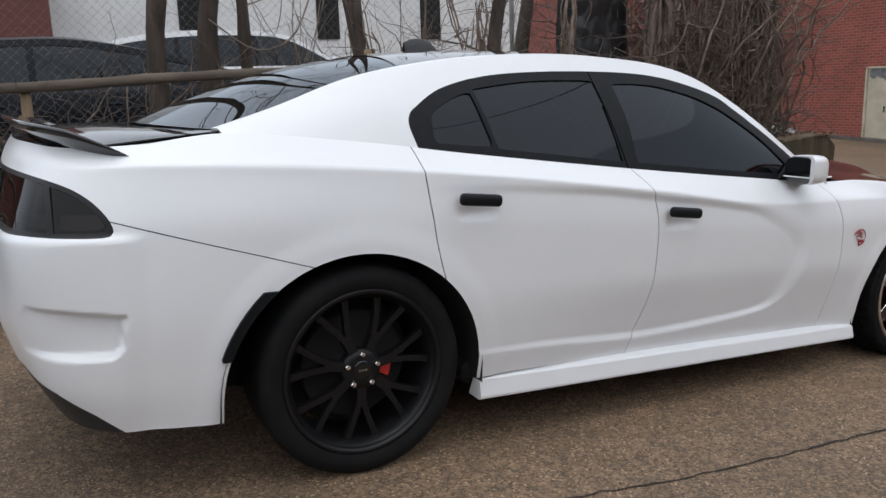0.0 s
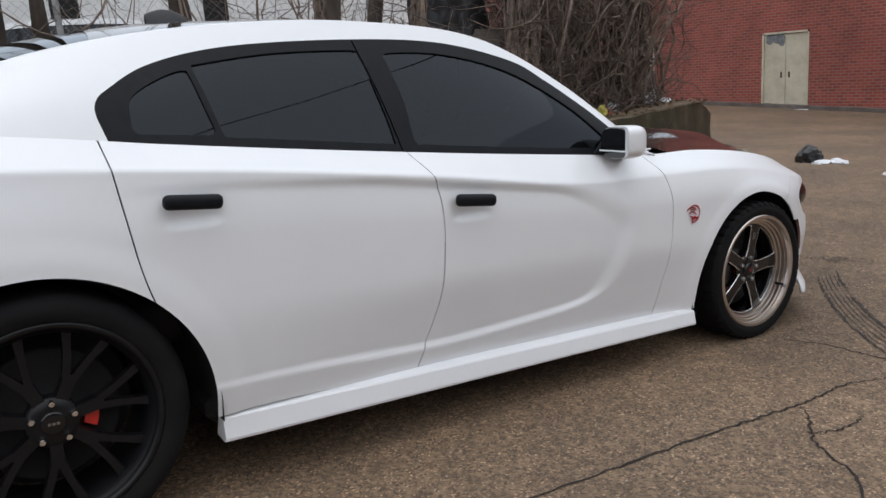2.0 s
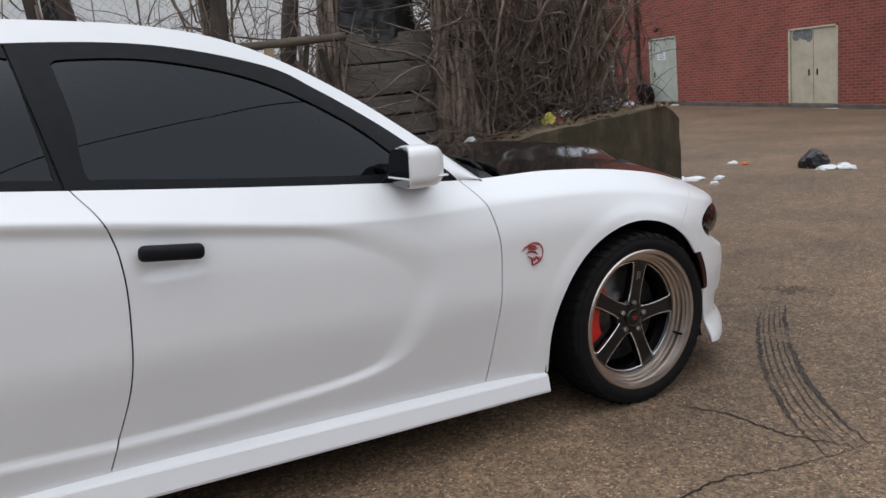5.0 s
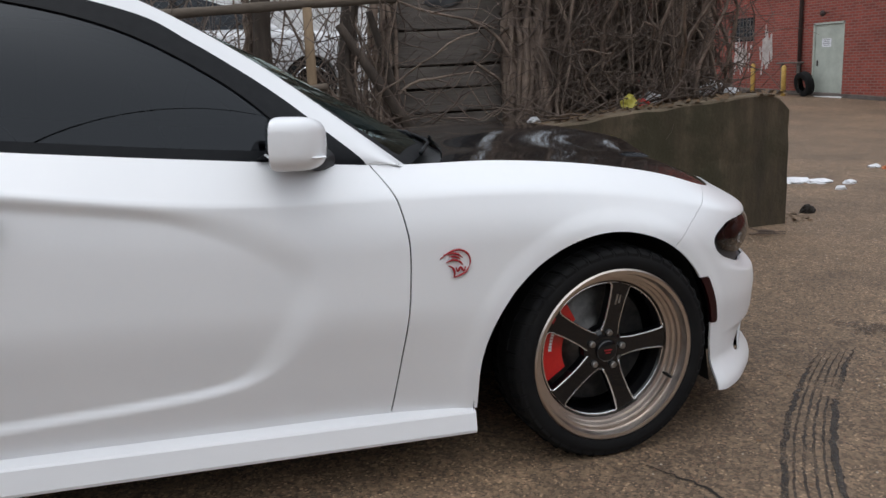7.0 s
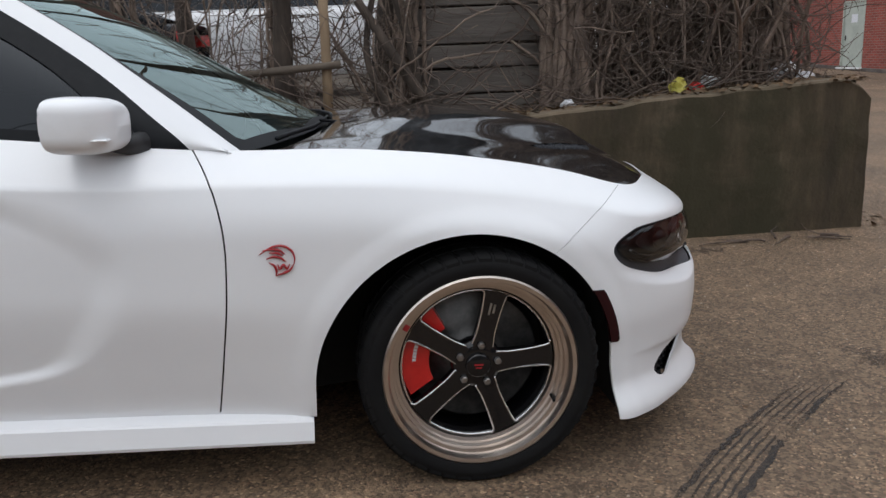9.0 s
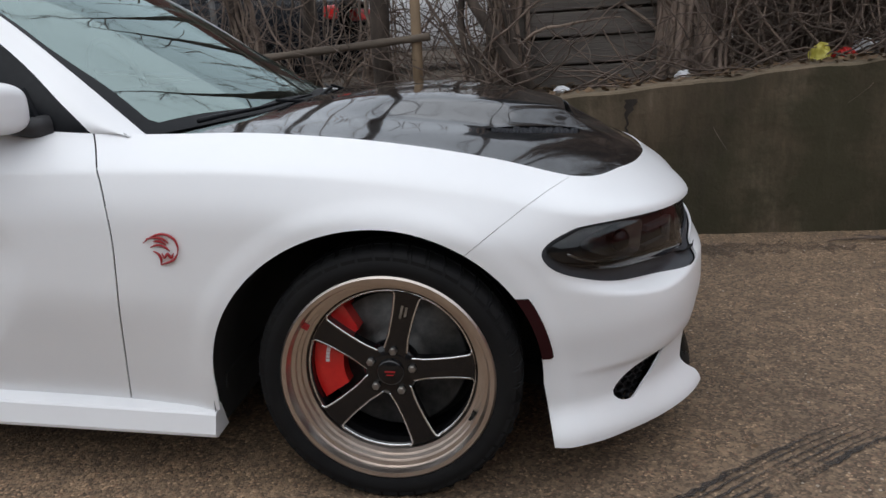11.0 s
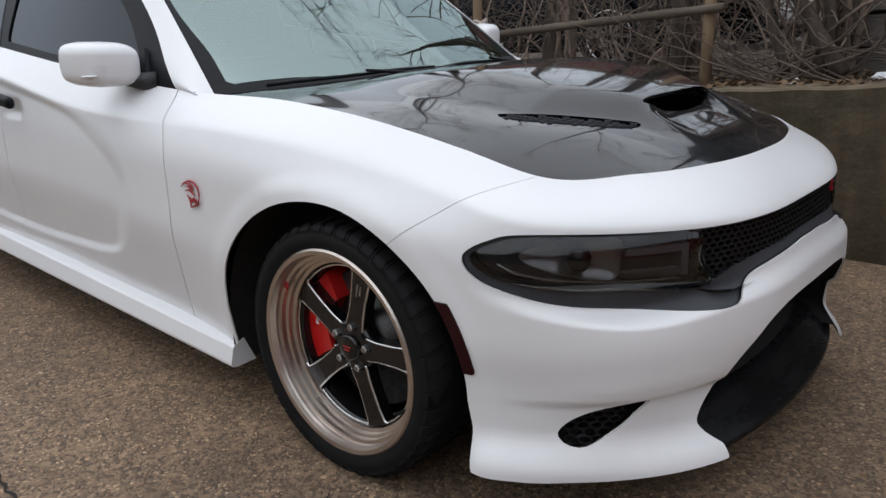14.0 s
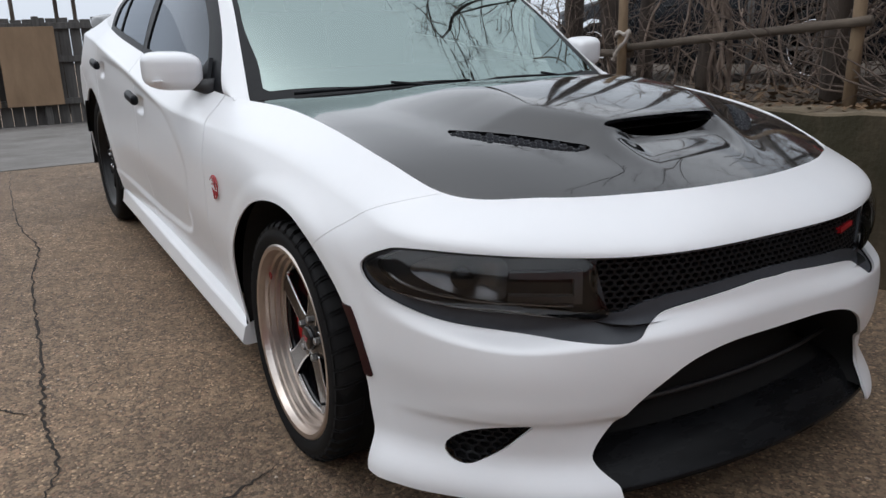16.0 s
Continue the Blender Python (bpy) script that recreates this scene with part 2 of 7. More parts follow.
class Skin:
    """A sheet of vertices, normals and faces that can be cut along any line where a function is zero."""

    def __init__(self, V, N, F):
        self.V, self.N, self.F = np.asarray(V, float), np.asarray(N, float), F

    @staticmethod
    def grid(P, flip=False):
        a, b = P.shape[:2]
        du = np.gradient(P, axis=0)
        dv = np.gradient(P, axis=1)
        N = np.cross(du, dv)
        N /= np.linalg.norm(N, axis=2)[..., None] + 1e-12
        F = []
        for i in range(a - 1):
            for j in range(b - 1):
                q = (i * b + j, (i + 1) * b + j, (i + 1) * b + j + 1, i * b + j + 1)
                F.append(q[::-1] if flip else q)
        if flip:
            N = -N
        return Skin(P.reshape(-1, 3), N.reshape(-1, 3), F)

    def split(self, f):
        """(the part where f < 0, the part where f > 0)"""
        V, N, out = [*self.V], [*self.N], ([], [])
        f = list(np.where(np.abs(f) < 1e-7, 1e-7, f))
        made = {}
        for q in self.F:
            s = [f[i] > 0 for i in q]
            if all(s):
                out[1].append(q)
            elif not any(s):
                out[0].append(q)
            else:
                piece = ([], [])
                for k, i in enumerate(q):
                    j = q[(k + 1) % len(q)]
                    piece[int(s[k])].append(i)
                    if s[k] != s[(k + 1) % len(q)]:
                        key = (min(i, j), max(i, j))
                        if key not in made:
                            a, b = key
                            w = f[a] / (f[a] - f[b])
                            made[key] = len(V)
                            V.append(V[a] + w * (V[b] - V[a]))
                            n = N[a] + w * (N[b] - N[a])
                            N.append(n / (np.linalg.norm(n) + 1e-12))
                        piece[0].append(made[key])
                        piece[1].append(made[key])
                for k in (0, 1):
                    if len(piece[k]) > 2:
                        out[k].append(tuple(piece[k]))
        return tuple(Skin(V, N, o).tidy() for o in out)

    def tidy(self):
        used = sorted({i for q in self.F for i in q})
        at = {i: k for k, i in enumerate(used)}
        if not used:
            return Skin(np.zeros((0, 3)), np.zeros((0, 3)), [])
        return Skin(self.V[used] if isinstance(self.V, np.ndarray) else np.array([self.V[i] for i in used]), self.N[used], [tuple(at[i] for i in q) for q in self.F])

    def seam(self, f, half=0.0022):
        """Cuts along f = 0 and leaves a narrow open joint: (f < 0, f > 0, the strip of the joint)."""
        a, rest = self.split(f(self.V) + half)
        strip, b = rest.split(f(rest.V) - half)
        return a, b, strip

    def mirrored(self):
        s = np.array([1, -1, 1])
        return Skin(self.V * s, self.N * s, [q[::-1] for q in self.F])

    def plus(self, other):
        n = len(self.V)
        return Skin(np.vstack([self.V, other.V]), np.vstack([self.N, other.N]), self.F + [tuple(i + n for i in q) for q in other.F])

    def pieces(self):
        """The connected parts of the sheet."""
        root = list(range(len(self.V)))

        def find(i):
            while root[i] != i:
                root[i] = root[root[i]]
                i = root[i]
            return i

        for q in self.F:
            for i in q[1:]:
                root[find(i)] = find(q[0])
        groups = {}
        for q in self.F:
            groups.setdefault(find(q[0]), []).append(q)
        return [Skin(self.V, self.N, g).tidy() for g in groups.values()]

    def pushed(self, d):
        return Skin(self.V + self.N * d, self.N, self.F)

    def make(self, name, mat, parent, label="", thick=0.0):
        """Links the sheet as an object; thick gives it an inward edge all round."""
        V, N, F = self.V, self.N, list(self.F)
        if thick and len(F):
            count = {}
            for q in F:
                for k, i in enumerate(q):
                    j = q[(k + 1) % len(q)]
                    count[(i, j)] = count.get((i, j), 0) + 1
            rim = [e for e in count if (e[1], e[0]) not in count]
            ids = sorted({i for e in rim for i in e})
            n0 = len(V)
            at = {i: n0 + k for k, i in enumerate(ids)}
            at2 = {i: n0 + len(ids) + k for k, i in enumerate(ids)}
            # the edge has vertices of its own, so that it shades as an edge
            top = V[ids]
            low = V[ids] - N[ids] * thick
            V = np.vstack([V, top, low])
            fl = [(at[j], at[i], at2[i], at2[j]) for i, j in rim]
            En = np.zeros((2 * len(ids), 3))
            for i, j in rim:
                e = np.cross(V[j] - V[i], N[i])
                e /= np.linalg.norm(e) + 1e-9
                for k in (at[i], at[j], at2[i], at2[j]):
                    En[k - n0] += e
            En /= np.linalg.norm(En, axis=1)[:, None] + 1e-9
            N = np.vstack([N, En])
            F += fl
        return put(name, V, F, mat, parent, label, normals=N)

# ---------------------------------------------------------------- the white saloon: its surfaces
# Feature lines of one half, rear centre -> side -> front centre: x, half width, height.
LINE_BOTTOM = [(-1, 0, 0.3), (-0.97, 0.48, 0.29), (-0.87, 0.788, 0.28), (-0.66, 0.885, 0.27), (-0.35, 0.907, 0.27), (-0.03, 0.916, 0.27), (0.4, 0.915, 0.280), (1.2, 0.884, 0.256), (1.9, 0.880, 0.238), (2.35, 0.882, 0.226), (2.75, 0.907, 0.22), (3.04, 0.895, 0.2), (3.33, 0.875, 0.17), (3.482, 0.85, 0.15), (3.69, 0.72, 0.15), (3.885, 0.45, 0.16), (3.88, 0, 0.17)]
LINE_LOW = [(-1.07, 0, 0.44), (-1.04, 0.5, 0.44), (-0.93, 0.818, 0.43), (-0.68, 0.91, 0.42), (-0.35, 0.927, 0.42), (-0.03, 0.936, 0.42), (0.4, 0.941, 0.42), (1.2, 0.922, 0.405), (1.9, 0.919, 0.385), (2.35, 0.919, 0.375), (2.75, 0.929, 0.37), (3.04, 0.918, 0.36), (3.33, 0.888, 0.345), (3.49, 0.85, 0.33), (3.73, 0.7, 0.325), (3.885, 0.4, 0.32), (3.9, 0, 0.32)]
LINE_MID = [(-1.12, 0, 0.66), (-1.09, 0.5, 0.66), (-0.97, 0.828, 0.65), (-0.7, 0.925, 0.64), (-0.35, 0.944, 0.64), (-0.03, 0.954, 0.64), (0.4, 0.959, 0.63), (1.2, 0.963, 0.61), (1.9, 0.959, 0.59), (2.35, 0.956, 0.57), (2.75, 0.945, 0.55), (3.04, 0.928, 0.53), (3.33, 0.895, 0.5), (3.5, 0.86, 0.47), (3.75, 0.7, 0.45), (3.903, 0.39, 0.445), (3.935, 0, 0.445)]
LINE_HIGH = [(-1.12, 0, 0.85), (-1.09, 0.5, 0.85), (-0.995, 0.83, 0.838), (-0.7, 0.915, 0.86), (-0.35, 0.94, 0.86), (-0.03, 0.949, 0.85), (0.4, 0.957, 0.84), (1.2, 0.965, 0.79), (1.9, 0.962, 0.735), (2.35, 0.957, 0.72), (2.75, 0.945, 0.71), (3.04, 0.928, 0.69), (3.33, 0.902, 0.66), (3.48, 0.86, 0.6), (3.69, 0.69, 0.545), (3.865, 0.38, 0.573), (3.912, 0, 0.585)]
LINE_SHOULDER = [(-1.06, 0, 1.075), (-1.03, 0.5, 1.07), (-0.91, 0.778, 1.065), (-0.69, 0.865, 1.075), (-0.35, 0.9, 1.07), (-0.03, 0.916, 1.055), (0.4, 0.939, 1.025), (1.2, 0.95, 0.945), (1.9, 0.948, 0.86), (2.35, 0.93, 0.85), (2.75, 0.908, 0.845), (3.04, 0.876, 0.82), (3.33, 0.849, 0.775), (3.498, 0.828, 0.739), (3.712, 0.665, 0.718), (3.855, 0.36, 0.703), (3.88, 0, 0.696)]
LINE_TOP = [(-1.03, 0, 1.135), (-1.00, .45, 1.13), (-.89, .70, 1.12), (-.70, .745, 1.13), (-.42, .765, 1.165), (-.03, .82, 1.14), (.35, .85, 1.10), (1.2, .865, 1.022), (1.9, .865, .967),
            (2.36, .83, .935), (2.75, .765, .928), (3.04, .755, .905), (3.33, .735, .858), (3.505, .692, .812), (3.655, .50, .805), (3.735, .25, .803), (3.758, 0, .803)]
LINES = [np.array(k, float) for k in (LINE_BOTTOM, LINE_LOW, LINE_MID, LINE_HIGH, LINE_SHOULDER, LINE_TOP)]
V_KNOTS = [0, 0.16, 0.42, 0.66, 0.88, 1.0]

FRONT_HUB, REAR_HUB = (3.058, 0.332), (-0.03, 0.366)
# centre x, centre z, half length, height, forward lean below the centre
FRONT_ARCH, REAR_ARCH = (3.028, 0.315, 0.42, 0.406, 0.03), (-0.048, 0.335, 0.459, 0.447, 0.0)


def arch(V, a, grow=0.0):
    x, z, rx, rz, lean = a
    X = V[:, 0] - x
    X = np.where(X > 0, X - lean * np.clip((z - V[:, 2]) / 0.165, 0, 1), X)
    d = (np.hypot(X / rx, np.maximum(V[:, 2] - z, 0) / rz) - 1) * rz - grow
    return np.where(np.abs(V[:, 1]) < 0.5, 1.0, d)


def half_shell():
    def closed(L):
        m = L * np.array([1, -1, 1])
        return np.vstack([m[1:2], L, m[-2:-1]])

    mid = closed(LINES[2])
    t = np.concatenate([[0], np.cumsum(np.linalg.norm(np.diff(mid[:, :2], axis=0), axis=1))])
    u = np.linspace(t[1], t[-2], 430)
    rings = [spline(t, closed(L), u) for L in LINES]
    v = np.linspace(0, 1, 104)
    P = np.empty((len(u), len(v), 3))
    for i in range(len(u)):
        ctrl = np.array([r[i] for r in rings])
        soft_ = spline(V_KNOTS, ctrl, v, True)
        # along the doors and the rear the shoulder has a crisp edge
        lower = ctrl[3] + 0.86 * (ctrl[4] - ctrl[3])
        upper = ctrl[4] + 0.15 * (ctrl[5] - ctrl[4])
        crisp = spline([0, 0.16, 0.42, 0.66, 0.849, 0.88, 0.898, 1.0], np.vstack([ctrl[:4], lower, ctrl[4], upper, ctrl[5]]), v, True)
        k_ = 0.9 * float(smoothstep(2.5, 1.7, ctrl[4][0])) * float(smoothstep(-1.0, -0.75, ctrl[4][0]))
        # below the lamps the bumper has a flat face under a short rounded ledge
        ledge = ctrl[2] + (ctrl[3] - ctrl[2]) * np.array([0.12, 0.12, 0.62])
        step_ = spline([0, 0.16, 0.42, 0.57, 0.66, 0.88, 1.0], np.vstack([ctrl[:3], ledge, ctrl[3:]]), v, True)
        f_ = float(smoothstep(3.38, 3.52, ctrl[2][0]))
        P[i] = (soft_ * (1 - f_) + step_ * f_) * (1 - k_) + crisp * k_
    P[:, :, 1] = np.maximum(P[:, :, 1], 0)
    # relief of the panels, along the outward normal
    s = Skin.grid(P, flip=True)
    X, Y, Z = s.V.T
    d = np.zeros(len(X))
    # flared lips round the wheel openings
    for a, r_out, h in ((FRONT_ARCH, 0.075, 0.006), (REAR_ARCH, 0.11, 0.007)):
        k = arch(s.V, a)
        d += h * (1 - smoothstep(0.25 * r_out, r_out, k)) * smoothstep(0.55, 0.75, Y)
    # long hollow of the two doors, deepest at its rounded front end
    hollow = loop([(.1, .99), (.83, .975), (1.3, .925), (1.75, .868), (2.03, .815), (2.15, .725), (2.175, .63), (2.13, .505), (2.045, .418), (1.9, .368), (1.6, .343), (1.2, .332), (.785, .358), (.25, .40), (-.2, .6), (-.25, .85)], 6)
    k = sdf(hollow, X, Z)
    wide_ = 0.018 + 0.018 * smoothstep(0.6, 0.8, Z) + 0.085 * smoothstep(1.75, 2.1, X) * smoothstep(0.36, 0.5, Z)
    d -= 0.015 * smoothstep(0.004, -1.0, k / wide_) * smoothstep(-0.05, 1.2, X) * smoothstep(0.6, 0.7, Y)
    # finger hollows under the handles
    for hx, hz in ((.385, .915), (1.352, .824)):
        d -= 0.020 * np.exp(-(((X - hx) / 0.070) ** 4 + ((Z - hz + 0.003) / 0.034) ** 4)) * smoothstep(0.6, 0.7, Y)
    # waist of the bumper under the lamps and the scoop above the lower side vent
    front = smoothstep(3.36, 3.5, X)
    crease = 0.335 + 0.05 * (0.75 - Y)
    d += 0.004 * front * np.exp(-((Z - crease - 0.03) / 0.03) ** 2) * smoothstep(0.36, 0.5, Y) * smoothstep(0.82, 0.68, Y)
    d -= 0.012 * front * smoothstep(crease + 0.004, crease - 0.020, Z) * smoothstep(0.30, 0.45, Y) * smoothstep(0.86, 0.74, Y)
    d += 0.042 * front * smoothstep(0.255, 0.16, Z) * smoothstep(0.25, 0.42, Y)
    # moulded hollow in the corner of the rear bumper
    k = sdf(np.array([(-.775, .645), (-.785, .545), (-.81, .520), (-.90, .515), (-1.03, .52), (-1.06, .60), (-1.02, .675), (-.90, .662)]), X, Z)
    d -= 0.030 * smoothstep(0.002, -0.013, k) * smoothstep(0.3, 0.5, Y) * smoothstep(-1.06, -0.9, X)
    # the bumper stands proud of the wing below the tail lamp
    d += 0.016 * smoothstep(0.882, 0.862, Z) * smoothstep(-0.70, -0.80, X)
    P = (s.V + s.N * d[:, None]).reshape(P.shape)
    return Skin.grid(P, flip=True)


def seam_front_door(V):
    return V[:, 0] - curve_x([(.2, 2.348), (.40, 2.375), (.593, 2.395), (.777, 2.388), (.87, 2.36), (.937, 2.318), (1.0, 2.27)], V[:, 2])


def seam_pillar(V):
    return V[:, 0] - curve_x([(.2, 1.12), (.293, 1.15), (.5, 1.215), (.667, 1.232), (.80, 1.232), (.885, 1.22), (.96, 1.19), (1.029, 1.14), (1.1, 1.115)], V[:, 2])


def seam_rear_door(V):
    return V[:, 0] - curve_x([(.2, .30), (.60, .275), (.735, .235), (.9, .205), (1.03, .185), (1.13, .17)], V[:, 2])


def seam_rear_bumper(V):
    return np.where(V[:, 0] < -0.1, V[:, 2] - (0.915 - 0.29 * (V[:, 0] + 0.79)), 1.0)


def seam_nose(V):
    line = V[:, 0] - curve_x([(.1, 3.1), (.664, 3.262), (.73, 3.35), (.79, 3.45), (.815, 3.52), (.9, 3.75)], V[:, 2])
    return line


TAIL = loop([(-.796, .888), (-.797, .905), (-.817, .942), (-.858, .985), (-.92, 1.020), (-1.02, 1.045), (-1.15, 1.05), (-1.15, .89), (-1.0, .878), (-.85, .874), (-.805, .878)], 6)
LAMP = loop([(.868, .655), (.84, .692), (.798, .708), (.65, .707), (.503, .699), (.487, .63), (.472, .570), (.655, .583), (.765, .590), (.845, .614)], 8)
BEZEL = loop([(.874, .654), (.845, .696), (.80, .7125), (.65, .7115), (.45, .703), (.3, .702), (0, .699), (-.3, .702), (-.32, .585), (0, .605), (.118, .602), (.315, .582), (.38, .558), (.435, .527), (.538, .529), (.65, .541), (.745, .552), (.81, .571), (.862, .604)], 8)
_side_of_intake = spline(range(9), [(0, .492), (.17, .490), (.28, .470), (.355, .432), (.42, .375), (.475, .305), (.500, .258), (.495, .228), (.465, .195)], np.linspace(0, 8, 49))
INTAKE = np.vstack([_side_of_intake, [(.46, .08), (-.46, .08)], (_side_of_intake * (-1, 1))[::-1][:-1]])
GRILLE = np.array([(.490, .697), (.474, .63), (.462, .578), (.435, .578), (.385, .597), (.315, .610), (.118, .624), (0, .627), (-.22, .618), (-.22, .694), (0, .693), (.3, .696)])
FOG = loop([(.764, .234), (.762, .268), (.730, .303), (.680, .323), (.622, .332), (.645, .298), (.672, .262), (.706, .236), (.740, .221)], 6)

charger = thing("parked_saloon_car", "white four-door saloon with glossy black bonnet and dark wheels", "car", at=LOT @ Matrix.Translation((0, 0.01, 0)) @ Matrix.Diagonal((1, 0.968, 1, 1)))


def both(skin, name, mat, label="", thick=0.005, parent=None):
    """The same panel on the right and the left side."""
    skin.mirrored().make(name, mat, parent or charger, label, thick)
    skin.make(name, mat, parent or charger, label, thick)


shell = half_shell()
# wheel openings
_, shell = shell.split(arch(shell.V, FRONT_ARCH))
_, shell = shell.split(arch(shell.V, REAR_ARCH))
joints = []
# front: nose cover, lamps, grille band, lower intake, side vents
body, nose, j = shell.seam(seam_nose, 0.0012)
joints.append(j)
nf = lambda poly, grow=0.0: (lambda V: np.where(V[:, 0] > 3.3, sdf(poly, V[:, 1], V[:, 2]) - grow, 1.0))
band, nose = nose.split(nf(BEZEL)(nose.V))
lamp, band = band.split(nf(LAMP)(band.V))
grille, band = band.split(nf(GRILLE)(band.V))
intake, nose = nose.split(nf(INTAKE)(nose.V))
fog, nose = nose.split(nf(FOG)(nose.V))
# side markers on the edges of the wheel openings
fm = lambda V: np.maximum(arch(V, FRONT_ARCH) - 0.027, np.maximum(0.383 - V[:, 2], V[:, 2] - 0.545)) + 10 * (V[:, 0] < 3.1)
marker_f, nose = nose.split(fm(nose.V))
# rear: lamp and bumper
tf = lambda V: np.where((V[:, 0] < -0.7) & (V[:, 1] > 0.0), sdf(TAIL, V[:, 0], V[:, 2]), 1.0)
tail, body = body.split(tf(body.V))
rear, body, j = body.seam(seam_rear_bumper, 0.0018)
rm = lambda V: np.maximum(arch(V, REAR_ARCH) - 0.030, np.maximum(0.475 - V[:, 2], V[:, 2] - 0.685)) + 10 * (V[:, 0] > -0.2)
marker_r, rear = rear.split(rm(rear.V))
valance, rear = rear.split(np.where(rear.V[:, 0] < -0.4, rear.V[:, 2] - np.interp(rear.V[:, 0], [-1.1, -.97, -.87, -.70], [.44, .40, .335, .20]), 1.0))
joints.append(j)
# doors
quarter, rest, j = body.seam(seam_rear_door)
joints.append(j)
door_r, rest, j = rest.seam(seam_pillar)
joints.append(j)
door_f, fender, j = rest.seam(seam_front_door)
joints.append(j)

both(fender, "front_wing", WHITE)
both(door_f, "front_door", WHITE)
both(door_r, "rear_door", WHITE)
both(quarter, "rear_quarter_panel", WHITE)
nose.plus(nose.mirrored()).make("front_bumper", WHITE, charger, "white front bumper cover with splitter", 0.007)
both(nose.pushed(-0.009), "bumper_liner", GAP, thick=0)
rear.plus(rear.mirrored()).make("rear_bumper", WHITE, charger, "white rear bumper with moulded corner hollows", 0.007)
for j in joints:
    for piece in j.pieces():
        both(piece.pushed(-0.012), "panel_joint", GAP, thick=0)
both(marker_f.pushed(0.004), "front_marker_lamp", DARKLENS, "dark red side marker lamp", 0.01)
both(marker_f.pushed(-0.012), "marker_backing", RIMBLACK, thick=0)
both(marker_r.pushed(0.012), "rear_marker_lamp", TRIM, "black side marker lamp", 0.02)
valance.plus(valance.mirrored()).pushed(-0.004).make("rear_valance", PLASTIC, charger, "black lower rear valance", 0.02)

# top edge of the lower body, one half, as a fine line
_t = np.array(LINE_TOP, float)
_m = np.vstack([_t[1] * (1, -1, 1), _t, _t[-2] * (1, -1, 1)])
_k = np.concatenate([[0], np.cumsum(np.linalg.norm(np.diff(np.vstack([np.array(LINE_MID)[1] * (1, -1, 1), np.array(LINE_MID), np.array(LINE_MID)[-2] * (1, -1, 1)])[:, :2], axis=0), axis=1))])
TOPLINE = spline(_k, _m, np.linspace(_k[1], _k[-2], 900))
_side = TOPLINE[(TOPLINE[:, 0] > -0.75) & (TOPLINE[:, 1] > 0.6)]
_side = _side[np.argsort(_side[:, 0])]
_nose = TOPLINE[(TOPLINE[:, 0] > 3.4)]
_nose = _nose[np.argsort(_nose[:, 1])]
_deck = TOPLINE[(TOPLINE[:, 0] < -0.66)]
_deck = _deck[np.argsort(_deck[:, 1])]


def top_at(x):
    return np.interp(x, _side[:, 0], _side[:, 1]), np.interp(x, _side[:, 0], _side[:, 2])


# ---------------------------------------------------------------- roof, pillars and windows
# stations along the roof: x at the waist; then the rail (x, half width, z); then the centre line (x, z)
ROOF = [(-.45, -.455, .715, 1.178, -.62, 1.185), (-.30, -.25, .690, 1.244, -.38, 1.285), (-.04, .01, .668, 1.344, -.06, 1.40), (.30, .35, .640, 1.420, .36, 1.480), (.65, .65, .627, 1.458, .68, 1.505),
        (1.11, 1.11, .627, 1.474, 1.11, 1.507), (1.60, 1.64, .642, 1.412, 1.52, 1.466), (1.98, 2.022, .70, 1.222, 2.035, 1.280), (2.18, 2.213, .745, 1.088, 2.325, 1.134), (2.39, 2.43, .797, .925, 2.67, .955)]
_r = np.array(ROOF)
_kr = np.concatenate([[0], np.cumsum(np.linalg.norm(np.diff(_r[:, 1:4], axis=0), axis=1))])
_ur = np.linspace(0, _kr[-1], 170)
_rr = spline(_kr, _r, _ur)
wb, zb = top_at(_rr[:, 0])
waist = np.stack([_rr[:, 0], wb, zb], 1)
rail = _rr[:, 1:4]
v = np.linspace(0, 1, 34)
S = waist[:, None] + (rail - waist)[:, None] * v[None, :, None]
S[:, :, 1] += 0.022 * np.sin(np.pi * v)[None, :] * smoothstep(-0.4, 0.2, S[:, :, 0])
side = Skin.grid(S, flip=True)
WINDOWS = loop([(.208, 1.085), (.192, 1.14), (.180, 1.192), (.188, 1.226), (.218, 1.254), (.36, 1.33), (.62, 1.385), (1.05, 1.410), (1.42, 1.401), (1.74, 1.334), (1.88, 1.262), (2.02, 1.174), (2.12, 1.102), (2.215, 1.023), (2.305, .945), (2.30, .91), (2.1, .90), (1.2, .93), (.6, 1.0), (.22, 1.05)], 7)
PANE_FRONT = loop([(1.185, 1.055), (1.178, 1.20), (1.155, 1.335), (1.165, 1.362), (1.41, 1.358), (1.70, 1.291), (1.95, 1.158), (2.10, 1.03), (2.118, .995), (2.04, .985), (1.6, 1.015), (1.23, 1.047)], 6)
PANE_REAR = loop([(.525, 1.115), (.50, 1.22), (.478, 1.315), (.50, 1.328), (.75, 1.362), (1.03, 1.372), (1.055, 1.355), (1.085, 1.20), (1.105, 1.07), (1.085, 1.058), (.8, 1.085), (.55, 1.108)], 6)
PANE_SMALL = loop([(.275, 1.135), (.27, 1.18), (.285, 1.235), (.37, 1.285), (.445, 1.31), (.462, 1.30), (.485, 1.20), (.502, 1.125), (.485, 1.118), (.33, 1.128)], 6)
fs = lambda s, poly: sdf(poly, s.V[:, 0], s.V[:, 2])
trim, pillar = side.split(fs(side, WINDOWS))
pane_f, trim = trim.split(fs(trim, PANE_FRONT))
pane_r, trim = trim.split(fs(trim, PANE_REAR))
pane_q, trim = trim.split(fs(trim, PANE_SMALL))
